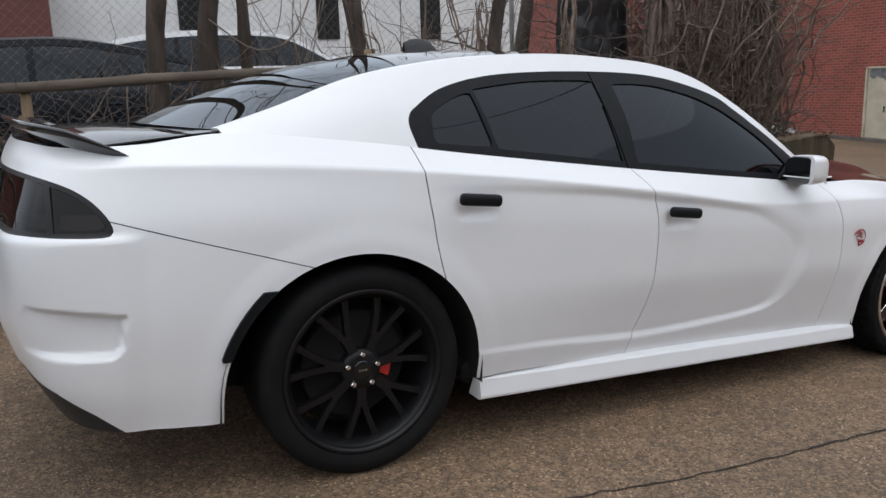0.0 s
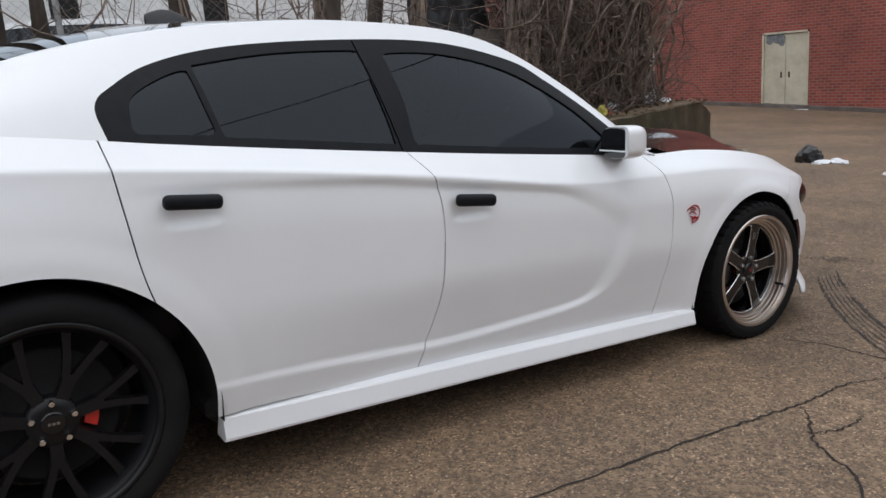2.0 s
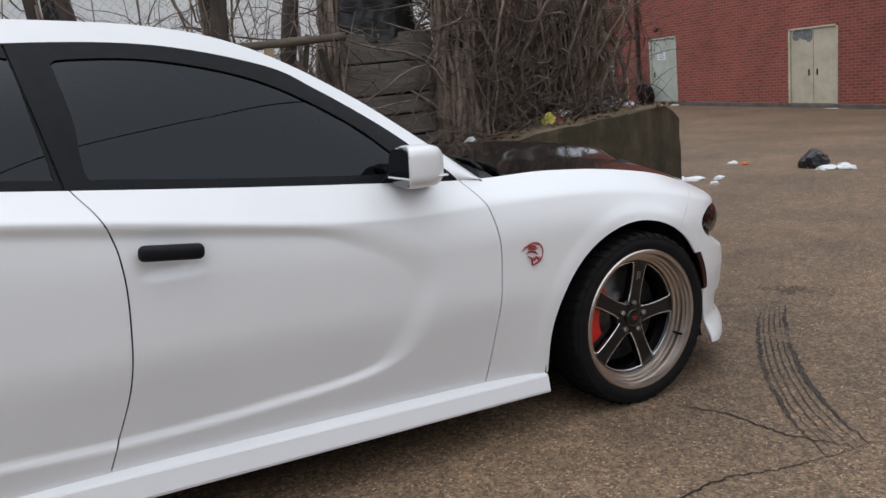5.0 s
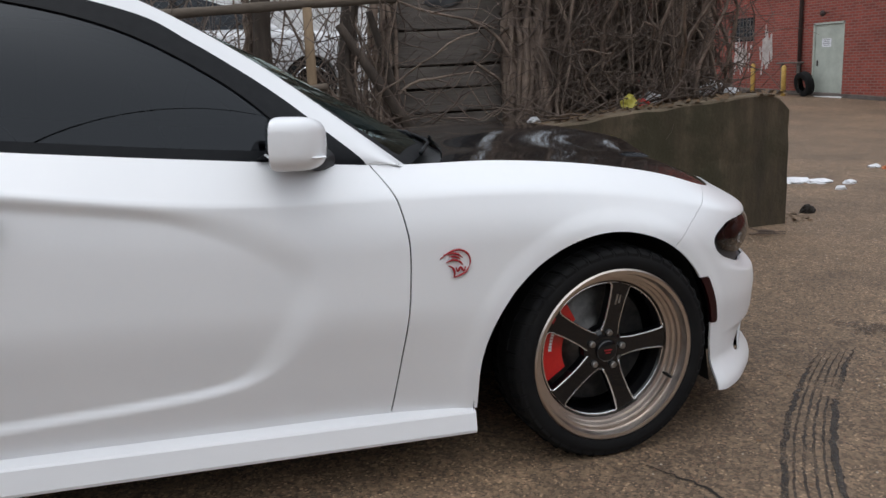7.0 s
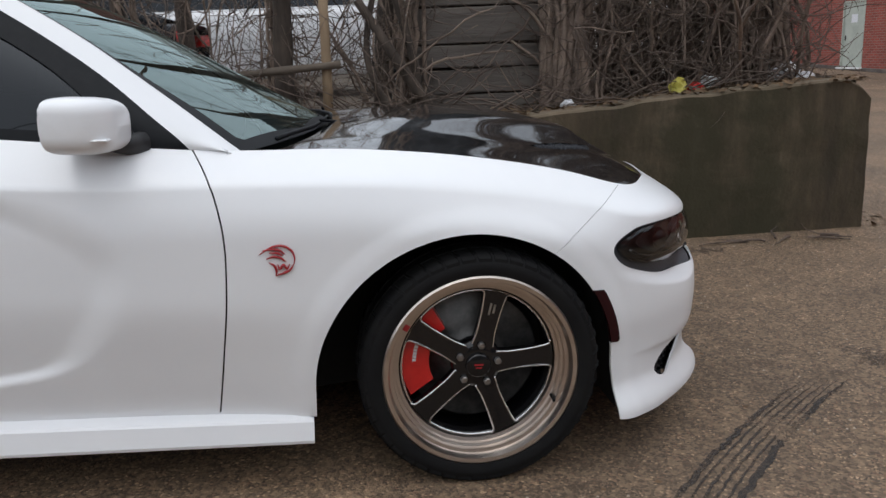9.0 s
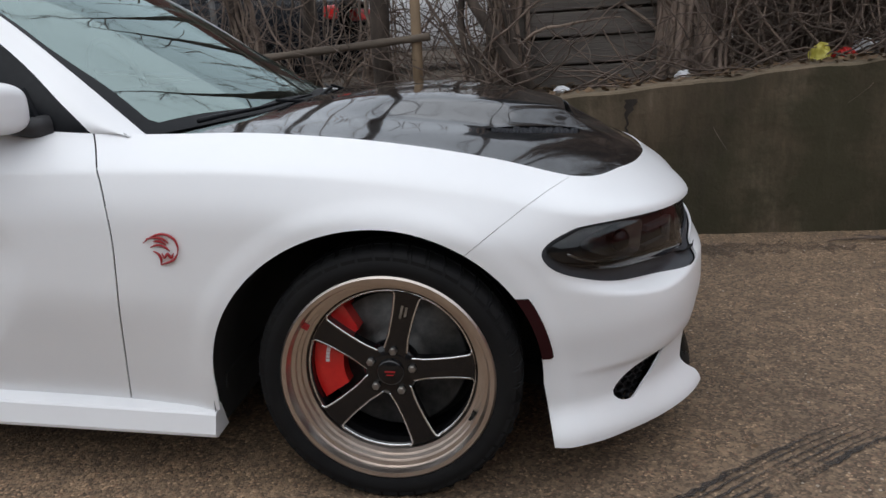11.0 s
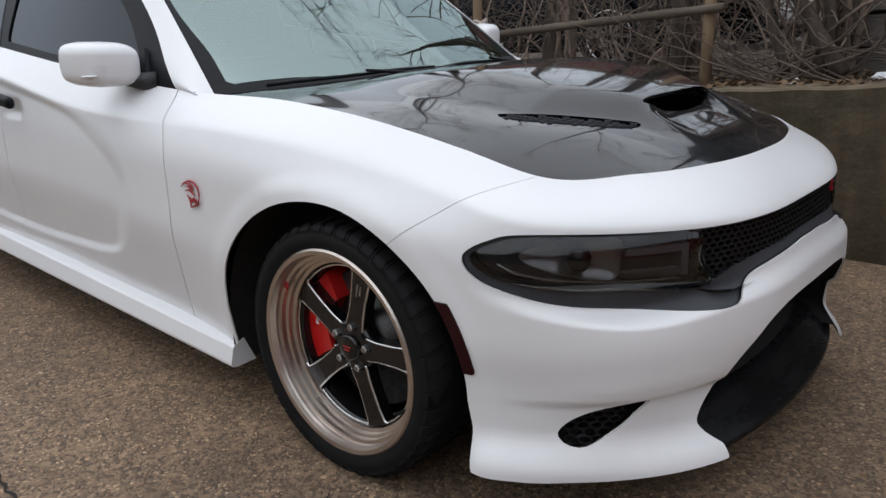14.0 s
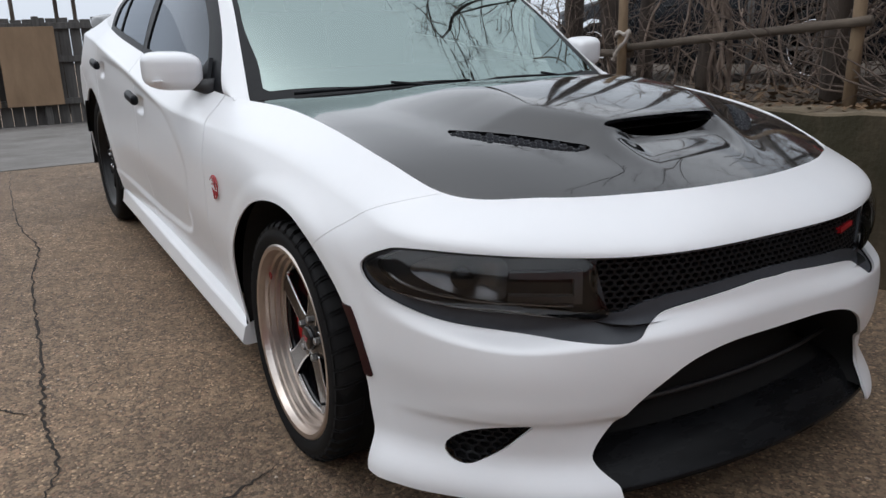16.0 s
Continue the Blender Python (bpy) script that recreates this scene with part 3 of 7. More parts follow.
trim_r, trim_f, j = trim.seam(lambda V: V[:, 0] - (1.128 - 0.08 * (V[:, 2] - 1.03) / 0.37), 0.003)
# roof skin from rail to rail
s_ = np.linspace(0, 1, 46)
cen = np.stack([_rr[:, 4], 0 * _ur, _rr[:, 5]], 1)
g = 1 - (1 - s_) ** 2.1
Rf = np.empty((len(_ur), len(s_), 3))
Rf[:, :, 0] = rail[:, None, 0] + (cen[:, None, 0] - rail[:, None, 0]) * g
Rf[:, :, 1] = rail[:, None, 1] * (1 - s_)
Rf[:, :, 2] = rail[:, None, 2] + (cen[:, None, 2] - rail[:, None, 2]) * g
roof = Skin.grid(Rf, flip=True)
edge_w = lambda V: np.interp(V[:, 0], rail[:, 0], rail[:, 1])
# white strip beside the black roof and the glass
strip_f = edge_w(roof.V) - roof.V[:, 1] - (0.028 - 0.018 * smoothstep(1.5, 1.9, roof.V[:, 0]))
white_edge, cap = roof.split(strip_f)
scr, cap = cap.split(1.50 - 0.05 * (cap.V[:, 1] / 0.6) ** 2 - cap.V[:, 0] + 0.0)
bak, cap = cap.split(cap.V[:, 0] - (0.27 - 0.05 * (cap.V[:, 1] / 0.6) ** 2))
scr_band, scr = scr.split(np.minimum(edge_w(scr.V) - scr.V[:, 1] - 0.032 - 0.03 * smoothstep(2.1, 2.35, scr.V[:, 0]), np.interp(scr.V[:, 1], [0, .4, .75], [2.645, 2.59, 2.425]) - scr.V[:, 0]))


def whole(skin, name, mat, label="", thick=0.008, push=0.0):
    s = skin.pushed(push) if push else skin
    return s.plus(s.mirrored()).make(name, mat, charger, label, thick)


both(pillar.plus(white_edge), "roof_rail", WHITE, thick=0.006)
both(trim_r, "rear_window_trim", TRIM, thick=0.006)
both(trim_f, "front_window_trim", TRIM, thick=0.006)
both(pane_f.pushed(-0.006), "front_door_window", SIDEGLASS, "dark tinted window", 0)
both(pane_r.pushed(-0.006), "rear_door_window", SIDEGLASS, "dark tinted window", 0)
both(pane_q.pushed(-0.006), "quarter_window", SIDEGLASS, "dark tinted window", 0)
both(j.pushed(-0.008), "pillar_joint", GAP, thick=0)
whole(cap, "roof", BLACK, "glossy black roof")
whole(scr, "windscreen", WINDGLASS, "pale reflecting windscreen", 0, -0.004)
whole(scr_band, "windscreen_border", TRIM, "black windscreen border", 0, -0.003)
whole(bak, "rear_window", REARGLASS, "dark rear window", 0, -0.004)

# ---------------------------------------------------------------- bonnet
ns, nt = 96, 121
sv, tv = np.linspace(0, 1, ns), np.linspace(-1, 1, nt)
H = np.empty((ns, nt, 3))
for i, s in enumerate(sv):
    xe = 2.53 + (3.505 - 2.53) * s
    we, ze = top_at(xe)
    if s > 0.97:
        we = we + (0.692 - we) * (s - 0.97) / 0.03
    xr = 2.53 + 0.155 * (1 - np.abs(tv) ** 2.4)
    wf = 0.692 * np.abs(tv)
    xf = np.interp(wf, _nose[:, 1], _nose[:, 0])
    zf = np.interp(wf, _nose[:, 1], _nose[:, 2])
    H[i, :, 0] = (1 - s) * xr + s * xf
    H[i, :, 1] = we * tv
    H[i, :, 2] = ze + (1 - s) * 0.03 * (1 - tv**2) + s * (zf - 0.815) + 0.055 * (1 - np.abs(tv) ** 2.5) * np.sin(np.pi * np.clip(s, 0, 1)) ** 0.8 * (0.35 + 0.65 * s)
X, Y = H[:, :, 0], np.abs(H[:, :, 1])
half_w = np.interp(X, [2.6, 3.0, 3.33, 3.5, 3.7], [.60, .57, .50, .325, .24])
fall = np.interp(X, [2.6, 3.2, 3.5], [.30, .25, .15])
ridge = smoothstep(half_w, half_w - fall, Y)
rise = 0.038 * smoothstep(2.55, 3.15, X) * smoothstep(3.73, 3.47, X)
mouth_x = 3.503 + 0.10 * (Y - 0.1) ** 2
in_mouth = smoothstep(0.235, 0.13, Y) * smoothstep(mouth_x, mouth_x + 0.05, X)
H[:, :, 2] += ridge * rise * (1 - in_mouth) - 0.006 * in_mouth * smoothstep(3.66, 3.56, X)
# shallow valley beside the dome
H[:, :, 2] -= 0.003 * np.exp(-((Y - half_w - 0.02) / 0.06) ** 2) * smoothstep(2.8, 3.2, X) * smoothstep(3.7, 3.5, X)
bonnet = Skin.grid(H)
VENT = loop([(3.275, .530), (3.335, .474), (3.425, .385), (3.535, .278), (3.538, .325), (3.49, .395), (3.405, .482), (3.325, .534)], 6)
vent, bonnet = bonnet.split(sdf(VENT, bonnet.V[:, 0], np.abs(bonnet.V[:, 1])))
_bx, _by = bonnet.V[:, 0], np.abs(bonnet.V[:, 1])
_mx = 3.503 + 0.10 * (_by - 0.1) ** 2
_, bonnet = bonnet.split(np.maximum(np.maximum(_by - 0.205, _mx - _bx), _bx - _mx - 0.040 * np.sqrt(np.clip(1 - (_by / 0.21) ** 2, 0.02, 1))))
bonnet_ob = bonnet.make("bonnet", BLACK, charger, "glossy black bonnet with raised centre and air scoop", 0.012)


def surface_z(skin, x, y):
    d = np.hypot(skin.V[:, 0] - x, skin.V[:, 1] - y)
    k = np.argsort(d)[:4]
    w = 1 / (d[k] + 1e-4)
    return skin.V[k] .T @ (w / w.sum())


for sgn in (-1, 1):
    half_, _ = vent.split(-sgn * vent.V[:, 1])
    half_.pushed(-0.012).make("vent_backing", MESHBLK, bonnet_ob, thick=0)
    V, F = [], []
    for row_, a in enumerate(np.arange(3.26, 3.56, 0.0150)):
        for b_ in np.arange(.26 + .0087 * (row_ % 2), .55, 0.0174):
            if sdf(VENT, np.array([a]), np.array([b_]))[0] < -0.0085:
                p = surface_z(half_, a, sgn * b_)
                V0, F0 = lathe([(.0100, 0), (.0098, .009), (.0068, .009), (.0064, 0)], 6, closed=True)
                n0 = len(V)
                V += [(p[0] + q[0], p[1] + q[2], p[2] + q[1] - .008) for q in V0]
                F += [tuple(i_ + n0 for i_ in f) for f in F0]
    put("bonnet_vent", V, F, GREYPL, bonnet_ob, "black mesh heat vent", smooth=False)
duct = np.array([[(3.565, -.215, .862), (3.565, .215, .862)], [(3.50, -.225, .856), (3.50, .225, .856)], [(3.28, -.225, .85), (3.28, .225, .85)], [(3.28, -.22, .895), (3.28, .22, .895)], [(3.486, -.215, .905), (3.486, .215, .905)]])
V = duct.reshape(-1, 3)
F = [(2 * k, 2 * k + 1, 2 * k + 3, 2 * k + 2) for k in range(4)] + [(0, 2, 4, 6, 8), (1, 9, 7, 5, 3)]
put("scoop_duct", V, F, MESHBLK, bonnet_ob, "dark air scoop inside", smooth=False)

# cowl between bonnet and windscreen
cw = np.linspace(-0.8, 0.8, 41)
rows = []
for k in range(4):
    f = k / 3
    xa = np.interp(np.abs(cw), [0, .4, .8], [2.55, 2.48, 2.33])
    xb = np.interp(np.abs(cw), [0, .4, .8], [2.72, 2.67, 2.54])
    rows.append(np.stack([xa + (xb - xa) * f, cw, np.interp(np.abs(cw), [0, .5, .8], [.965, .945, .912]) - 0.022 - 0.02 * math.sin(math.pi * f)], 1))
Skin.grid(np.array(rows)).make("cowl", PLASTIC, charger, "black plastic cowl below the windscreen")

# ---------------------------------------------------------------- boot lid and spoiler
rows = []
tv = np.linspace(-1, 1, 81)
for s in np.linspace(0, 1, 30):
    w = np.abs(tv)
    xf = -0.62 + 0.165 * w**2
    zf = 1.172 + 0.0 * w
    wr = 0.72 * w
    xr = np.interp(wr, _deck[:, 1], _deck[:, 0])
    zr = np.interp(wr, _deck[:, 1], _deck[:, 2])
    rows.append(np.stack([(1 - s) * xf + s * xr, ((1 - s) * 0.735 + s * 0.72) * tv, (1 - s) * zf + s * zr + 0.02 * np.sin(np.pi * s) * (1 - w**4)], 1))
Skin.grid(np.array(rows), flip=True).make("boot_lid", BLACK, charger, "glossy black boot lid", 0.01)
path = spline([0, 1, 2, 3, 4, 5, 6], [(-.715, .80, 1.090), (-.80, .785, 1.112), (-.90, .72, 1.138), (-.97, .58, 1.152), (-1.01, .35, 1.162), (-1.02, .15, 1.165), (-1.02, 0, 1.165)], np.linspace(0, 6, 50))
path = np.vstack([path, (path * (1, -1, 1))[::-1][1:]])
tang = np.gradient(path, axis=0)
tang[:, 2] = 0
tang /= np.linalg.norm(tang, axis=1)[:, None]
outw = np.stack([-tang[:, 1], tang[:, 0], 0 * tang[:, 0]], 1)
outw *= np.sign((outw * (path - np.array([0, 0, 1.1]))).sum(1))[:, None]
size = np.clip(np.minimum(np.arange(len(path)), np.arange(len(path))[::-1]) / 14, 0.08, 1)
prof = [(-.12, -.012), (-.06, .016), (0, .036), (.035, .044), (.042, .036), (.02, .016), (-.01, -.012), (-.05, -.03)]
SP = np.array([[p + size[i] * (a * outw[i] + b * np.array([0, 0, 1])) for a, b in prof] for i, p in enumerate(path)])
n, m = SP.shape[:2]
F = [(i * m + k, (i + 1) * m + k, (i + 1) * m + (k + 1) % m, i * m + (k + 1) % m) for i in range(n - 1) for k in range(m)]
put("boot_spoiler", SP.reshape(-1, 3), F, BLACK, charger, "glossy black boot spoiler")

# ---------------------------------------------------------------- lamps, grille and lower intake
def bulged(skin, poly, height, reach):
    """The sheet swollen outwards inside its outline, with normals to suit."""
    def lift(dy=0.0, dz=0.0):
        k = np.clip(-sdf(poly, skin.V[:, 1] + dy, skin.V[:, 2] + dz) / reach, 0, 1)
        return height * (1 - (1 - k) ** 2)

    e = 0.002
    slope = np.stack([0 * skin.V[:, 0], (lift(e) - lift(-e)) / (2 * e), (lift(0, e) - lift(0, -e)) / (2 * e)], 1)
    N = skin.N - slope
    N /= np.linalg.norm(N, axis=1)[:, None]
    return Skin(skin.V + skin.N * lift()[:, None], N, skin.F)


both(bulged(lamp, LAMP, 0.020, 0.062), "headlamp_lens", SMOKED, "smoked headlamp", 0.01)
both(lamp.pushed(-0.055), "headlamp_housing", HOUSING, thick=0)
_nz = shell.V[(shell.V[:, 0] > 3.3)]
_nn = shell.N[(shell.V[:, 0] > 3.3)]


def on_nose(w, z, depth=0.0):
    """The point of the nose at a half width and height, sunk below the skin by depth."""
    d = np.hypot(_nz[:, 1] - abs(w), _nz[:, 2] - z)
    k = np.argsort(d)[:5]
    q = 1 / (d[k] + 1e-4)
    p = _nz[k].T @ (q / q.sum())
    n = _nn[k].mean(0)
    n = n / np.linalg.norm(n)
    p = np.array([p[0], abs(w), z]) - n * depth
    return np.array([p[0], math.copysign(p[1], w), p[2]])


def honeycomb(name, poly, w0, w1, z0, z1, cw, ch, depth, parent, label, mat=MESHBLK, wall=0.22):
    """Six-sided cells with a front edge and walls that go inwards, wherever they lie in an outline."""
    V, F = [], []
    row = 0
    z = z0
    while z < z1:
        w = w0 + (cw / 2 if row % 2 else 0)
        while w < w1:
            if sdf(poly, np.array([abs(w)]), np.array([z]))[0] < 0.004:
                n0 = len(V)
                for scale, dp in ((1.0, depth), (1 - wall, depth), (1 - wall * 1.2, depth + 0.014)):
                    for k in range(6):
                        a = radians(60 * k + 30)
                        V.append(on_nose(w + scale * cw * .577 * math.cos(a), z + scale * ch * .667 * math.sin(a), dp))
                for r_ in (0, 6):
                    F += [(n0 + r_ + k, n0 + r_ + (k + 1) % 6, n0 + r_ + 6 + (k + 1) % 6, n0 + r_ + 6 + k) for k in range(6)]
            w += cw
        z += ch
        row += 1
    return put(name, V, F, mat, parent, label, smooth=False)


for sgn in (-1, 1):
    bowl = new("headlamp_reflector")
    bowl.parent = charger
    V, F = [], []
    outline = loop([(.82, .655), (.77, .695), (.67, .698), (.66, .64), (.67, .60), (.76, .612)], 6)
    c = outline.mean(0)
    rings_ = [(1.0, .030), (.8, .042), (.5, .050), (.0, .052)]
    for f_, dp in rings_:
        V += [on_nose(sgn * (c[0] + (a - c[0]) * f_), c[1] + (b_ - c[1]) * f_, dp) for a, b_ in outline]
    n = len(outline)
    F = [(r_ * n + k, r_ * n + (k + 1) % n, r_ * n + n + (k + 1) % n, r_ * n + n + k) for r_ in range(3) for k in range(n)]
    put("bowl", V, F, REFLECTOR, bowl)
    # bright strip along the lower outer edge
    pts = [on_nose(sgn * w, z, .016) for w, z in ((.845, .643), (.825, .625), (.79, .612), (.74, .605), (.68, .600), (.60, .597), (.53, .594))]
    V, F = tube_mesh(spline(range(7), pts, np.linspace(0, 6, 24)), .0045, 6)
    put("lamp_trim", V, F, CHROME, bowl, "bright trim strip")
    p = on_nose(sgn * .735, .650, .035)
    bm = bmesh.new()
    bmesh.ops.create_uvsphere(bm, u_segments=20, v_segments=12, radius=.032, matrix=Matrix.Translation(p))
    part("projector", bm, SPOKE, bowl, "dark projector lens", smooth=True)
    for lo, hi in ((.655, .670), (.600, .615)):
        V = []
        for w in np.linspace(.515, .655, 16):
            V += [on_nose(sgn * w, lo, .018), on_nose(sgn * w, hi, .018), on_nose(sgn * w, hi, .035), on_nose(sgn * w, lo, .035)]
        F = [(4 * k + i_, 4 * k + (i_ + 1) % 4, 4 * k + 4 + (i_ + 1) % 4, 4 * k + 4 + i_) for k in range(15) for i_ in range(4)] + [(0, 1, 2, 3), (60, 61, 62, 63)]
        put("light_guide", V, F, GUIDE, bowl, "milky light guide", smooth=False)
    V = [on_nose(sgn * w, z, dp) for w, z in ((.513, .598), (.530, .598), (.530, .672), (.513, .672)) for dp in (.017, .034)]
    F = [(0, 2, 4, 6), (1, 3, 5, 7), (0, 1, 3, 2), (2, 3, 5, 4), (4, 5, 7, 6), (6, 7, 1, 0)]
    put("light_guide", V, F, GUIDE, bowl, smooth=False)
band.plus(band.mirrored()).pushed(-0.012).make("grille_surround", GREYPL, charger, "dark grey grille surround", 0.03)
grille.plus(grille.mirrored()).pushed(-0.05).make("grille_backing", GAP, charger, thick=0)
honeycomb("grille", GRILLE, -.48, .48, .565, .70, .0235, .0128, .018, charger, "black honeycomb grille", wall=0.27)
V = []
for a, b_ in ((.30, .655), (.385, .66), (.385, .673), (.30, .668)):
    V += [on_nose(a, b_, .010), on_nose(a, b_, .022)]
put("grille_badge", V, [(0, 2, 4, 6), (1, 3, 5, 7), (0, 1, 3, 2), (2, 3, 5, 4), (4, 5, 7, 6), (6, 7, 1, 0)], BADGE, charger, "small red bar badge", smooth=False)
# lower intake: dark cavity, a cross line and a scuffed chin below
ww = np.linspace(-.525, .525, 43)
def lip(w):
    """Front edge of the splitter at a half width."""
    return 3.965 - 0.23 * w * w - 0.1 * w ** 4
wide = np.linspace(-.64, .64, 43)
rows = [[(lip(w) + dx - .22 * float(smoothstep(.42, .64, abs(w))), w, z) for w in wide] for dx, z in ((-.05, .56), (-.10, .53), (-.22, .46), (-.26, .36), (-.24, .27), (-.15, .245))]
Skin.grid(np.array(rows), flip=False).make("intake_back", GAP, charger, "", 0)
rows = [[(lip(w) + dx, w, z) for w in ww] for dx, z in ((-.20, .245), (-.15, .240), (-.115, .226), (-.065, .192), (-.038, .172), (-.034, .160), (-.05, .150), (-.2, .148))]
Skin.grid(np.array(rows), flip=False).make("chin_lip", SCUFF, charger, "scuffed glossy black chin lip")
for sgn in (-1, 1):
    edge_ = [on_nose(sgn * (w + .004), z, .006) for w, z in _side_of_intake[4::2]]
    V = [tuple(p) for p in edge_] + [(p[0] - .30, p[1], p[2]) for p in edge_]
    n = len(edge_)
    put("intake_cheek", V, [(k, k + 1, k + 1 + n, k + n) for k in range(n - 1)], GAP, charger)
V, F = tube_mesh([(lip(w) - .16, w, .315 + .0 * w) for w in ww], .007, 6)
put("intake_bar", V, F, PLASTIC, charger)
for sgn in (-1, 1):
    honeycomb("side_vent", FOG, (.57 if sgn > 0 else -.80), (.80 if sgn > 0 else -.57), .22, .33, .021, .0135, .022, charger, "black mesh vent")
both(fog.pushed(-0.045), "vent_backing", GAP, thick=0)
lens_, rim_t = tail.split(sdf(TAIL, tail.V[:, 0], tail.V[:, 2]) + 0.014)
both(rim_t, "tail_lamp_border", RIMBLACK, "black tail lamp border", 0.012)
lens_b, rest_ = lens_.split(lens_.V[:, 0] + 0.962)
bar_, lens_a = rest_.split(rest_.V[:, 0] + 0.948)
both(lens_a.pushed(-0.004), "tail_lamp", TAILLENS, "smoked tail lamp", 0)
both(lens_b.pushed(-0.004), "tail_lamp", TAILLENS, "smoked tail lamp", 0)
both(bar_, "tail_lamp_divider", RIMBLACK, thick=0.012)
_tb = tail.pushed(-0.03)
both(_tb.pushed(-0.012), "tail_lamp_housing", RIMBLACK, thick=0)
_keep, _ = _tb.split(sdf(TAIL, _tb.V[:, 0], _tb.V[:, 2]) + 0.018)
_strip, _ = _keep.split(_keep.V[:, 2] - 0.935)
both(_strip, "tail_reflector", REFLECTOR, thick=0)

# ---------------------------------------------------------------- wheel wells and floor
for (x, z, r, rz, lean), w in ((FRONT_ARCH, 0.912), (REAR_ARCH, 0.94)):
    for sgn in (-1, 1):
        over = 0.38 if lean else 0.15
        a = np.linspace(-over, math.pi + over, 41)
        V = []
        for k in a:
            zz = z + (rz + 0.012) * math.sin(k)
            xx = x + (r + 0.012) * (math.cos(k) if math.sin(k) > 0 else math.copysign(1, math.cos(k)))
            if math.cos(k) > 0:
                xx += lean * min(max((z - zz) / 0.165, 0), 1)
            wk = w - (0.085 * float(smoothstep(0.35, 0.95, math.cos(k))) if lean else 0)
            V += [(xx, sgn * y, zz) for y in (wk, w - 0.16, 0.55)]
        F = [(i * 3 + k, i * 3 + k + 1, i * 3 + k + 4, i * 3 + k + 3) for i in range(40) for k in (0, 1)]
        n = len(V)
        V += [(x, sgn * 0.55, z - 0.1)]
        F += [(i * 3 + 2, n, i * 3 + 5) for i in range(40)]
        put("wheel_well", V, F, LINER, charger)
bm = bmesh.new()
box(bm, (1.5, 0, 0.27), (2.2, 1.70, 0.10), bevel=0.03)
box(bm, (-0.70, 0, 0.40), (0.34, 1.36, 0.16), bevel=0.03)
box(bm, (3.40, 0, 0.25), (0.50, 1.05, 0.10), bevel=0.03)
part("underbody", bm, LINER, charger)


# ---------------------------------------------------------------- wheels
def tyre_profile(r, rim, half, tread):
    """Cross-section of a tyre: bead, sidewall, shoulder, tread, as (radius, offset)."""
    return [(rim - .012, half * .80), (rim + .004, half * .90), (rim + (r - rim) * .35, half * 1.0), (rim + (r - rim) * .62, half * .99), (r - .022, half * .93), (r - .007, half * .86),
            (r, half * .72), (r + .001, 0), (r, -half * .72), (r - .007, -half * .86), (r - .022, -half * .93), (rim + (r - rim) * .4, -half), (rim, -half * .85)]


def bar(bm, outline, y0, y1, top=1.0):
    """A prism in the x-z plane from y0 to y1 (the outline shrinks by top at y1)."""
    c = sum((Vector((x, 0, z)) for x, z in outline), Vector()) / len(outline)
    a = [bm.verts.new((x, y0, z)) for x, z in outline]
    b = [bm.verts.new((c.x + (x - c.x) * top, y1, c.z + (z - c.z) * top)) for x, z in outline]
    n = len(outline)
    for i in range(n):
        bm.faces.new((a[i], a[(i + 1) % n], b[(i + 1) % n], b[i]))
    bm.faces.new(b)
    bm.faces.new(a[::-1])


def polar(r, deg):
    return r * math.cos(radians(deg)), r * math.sin(radians(deg))


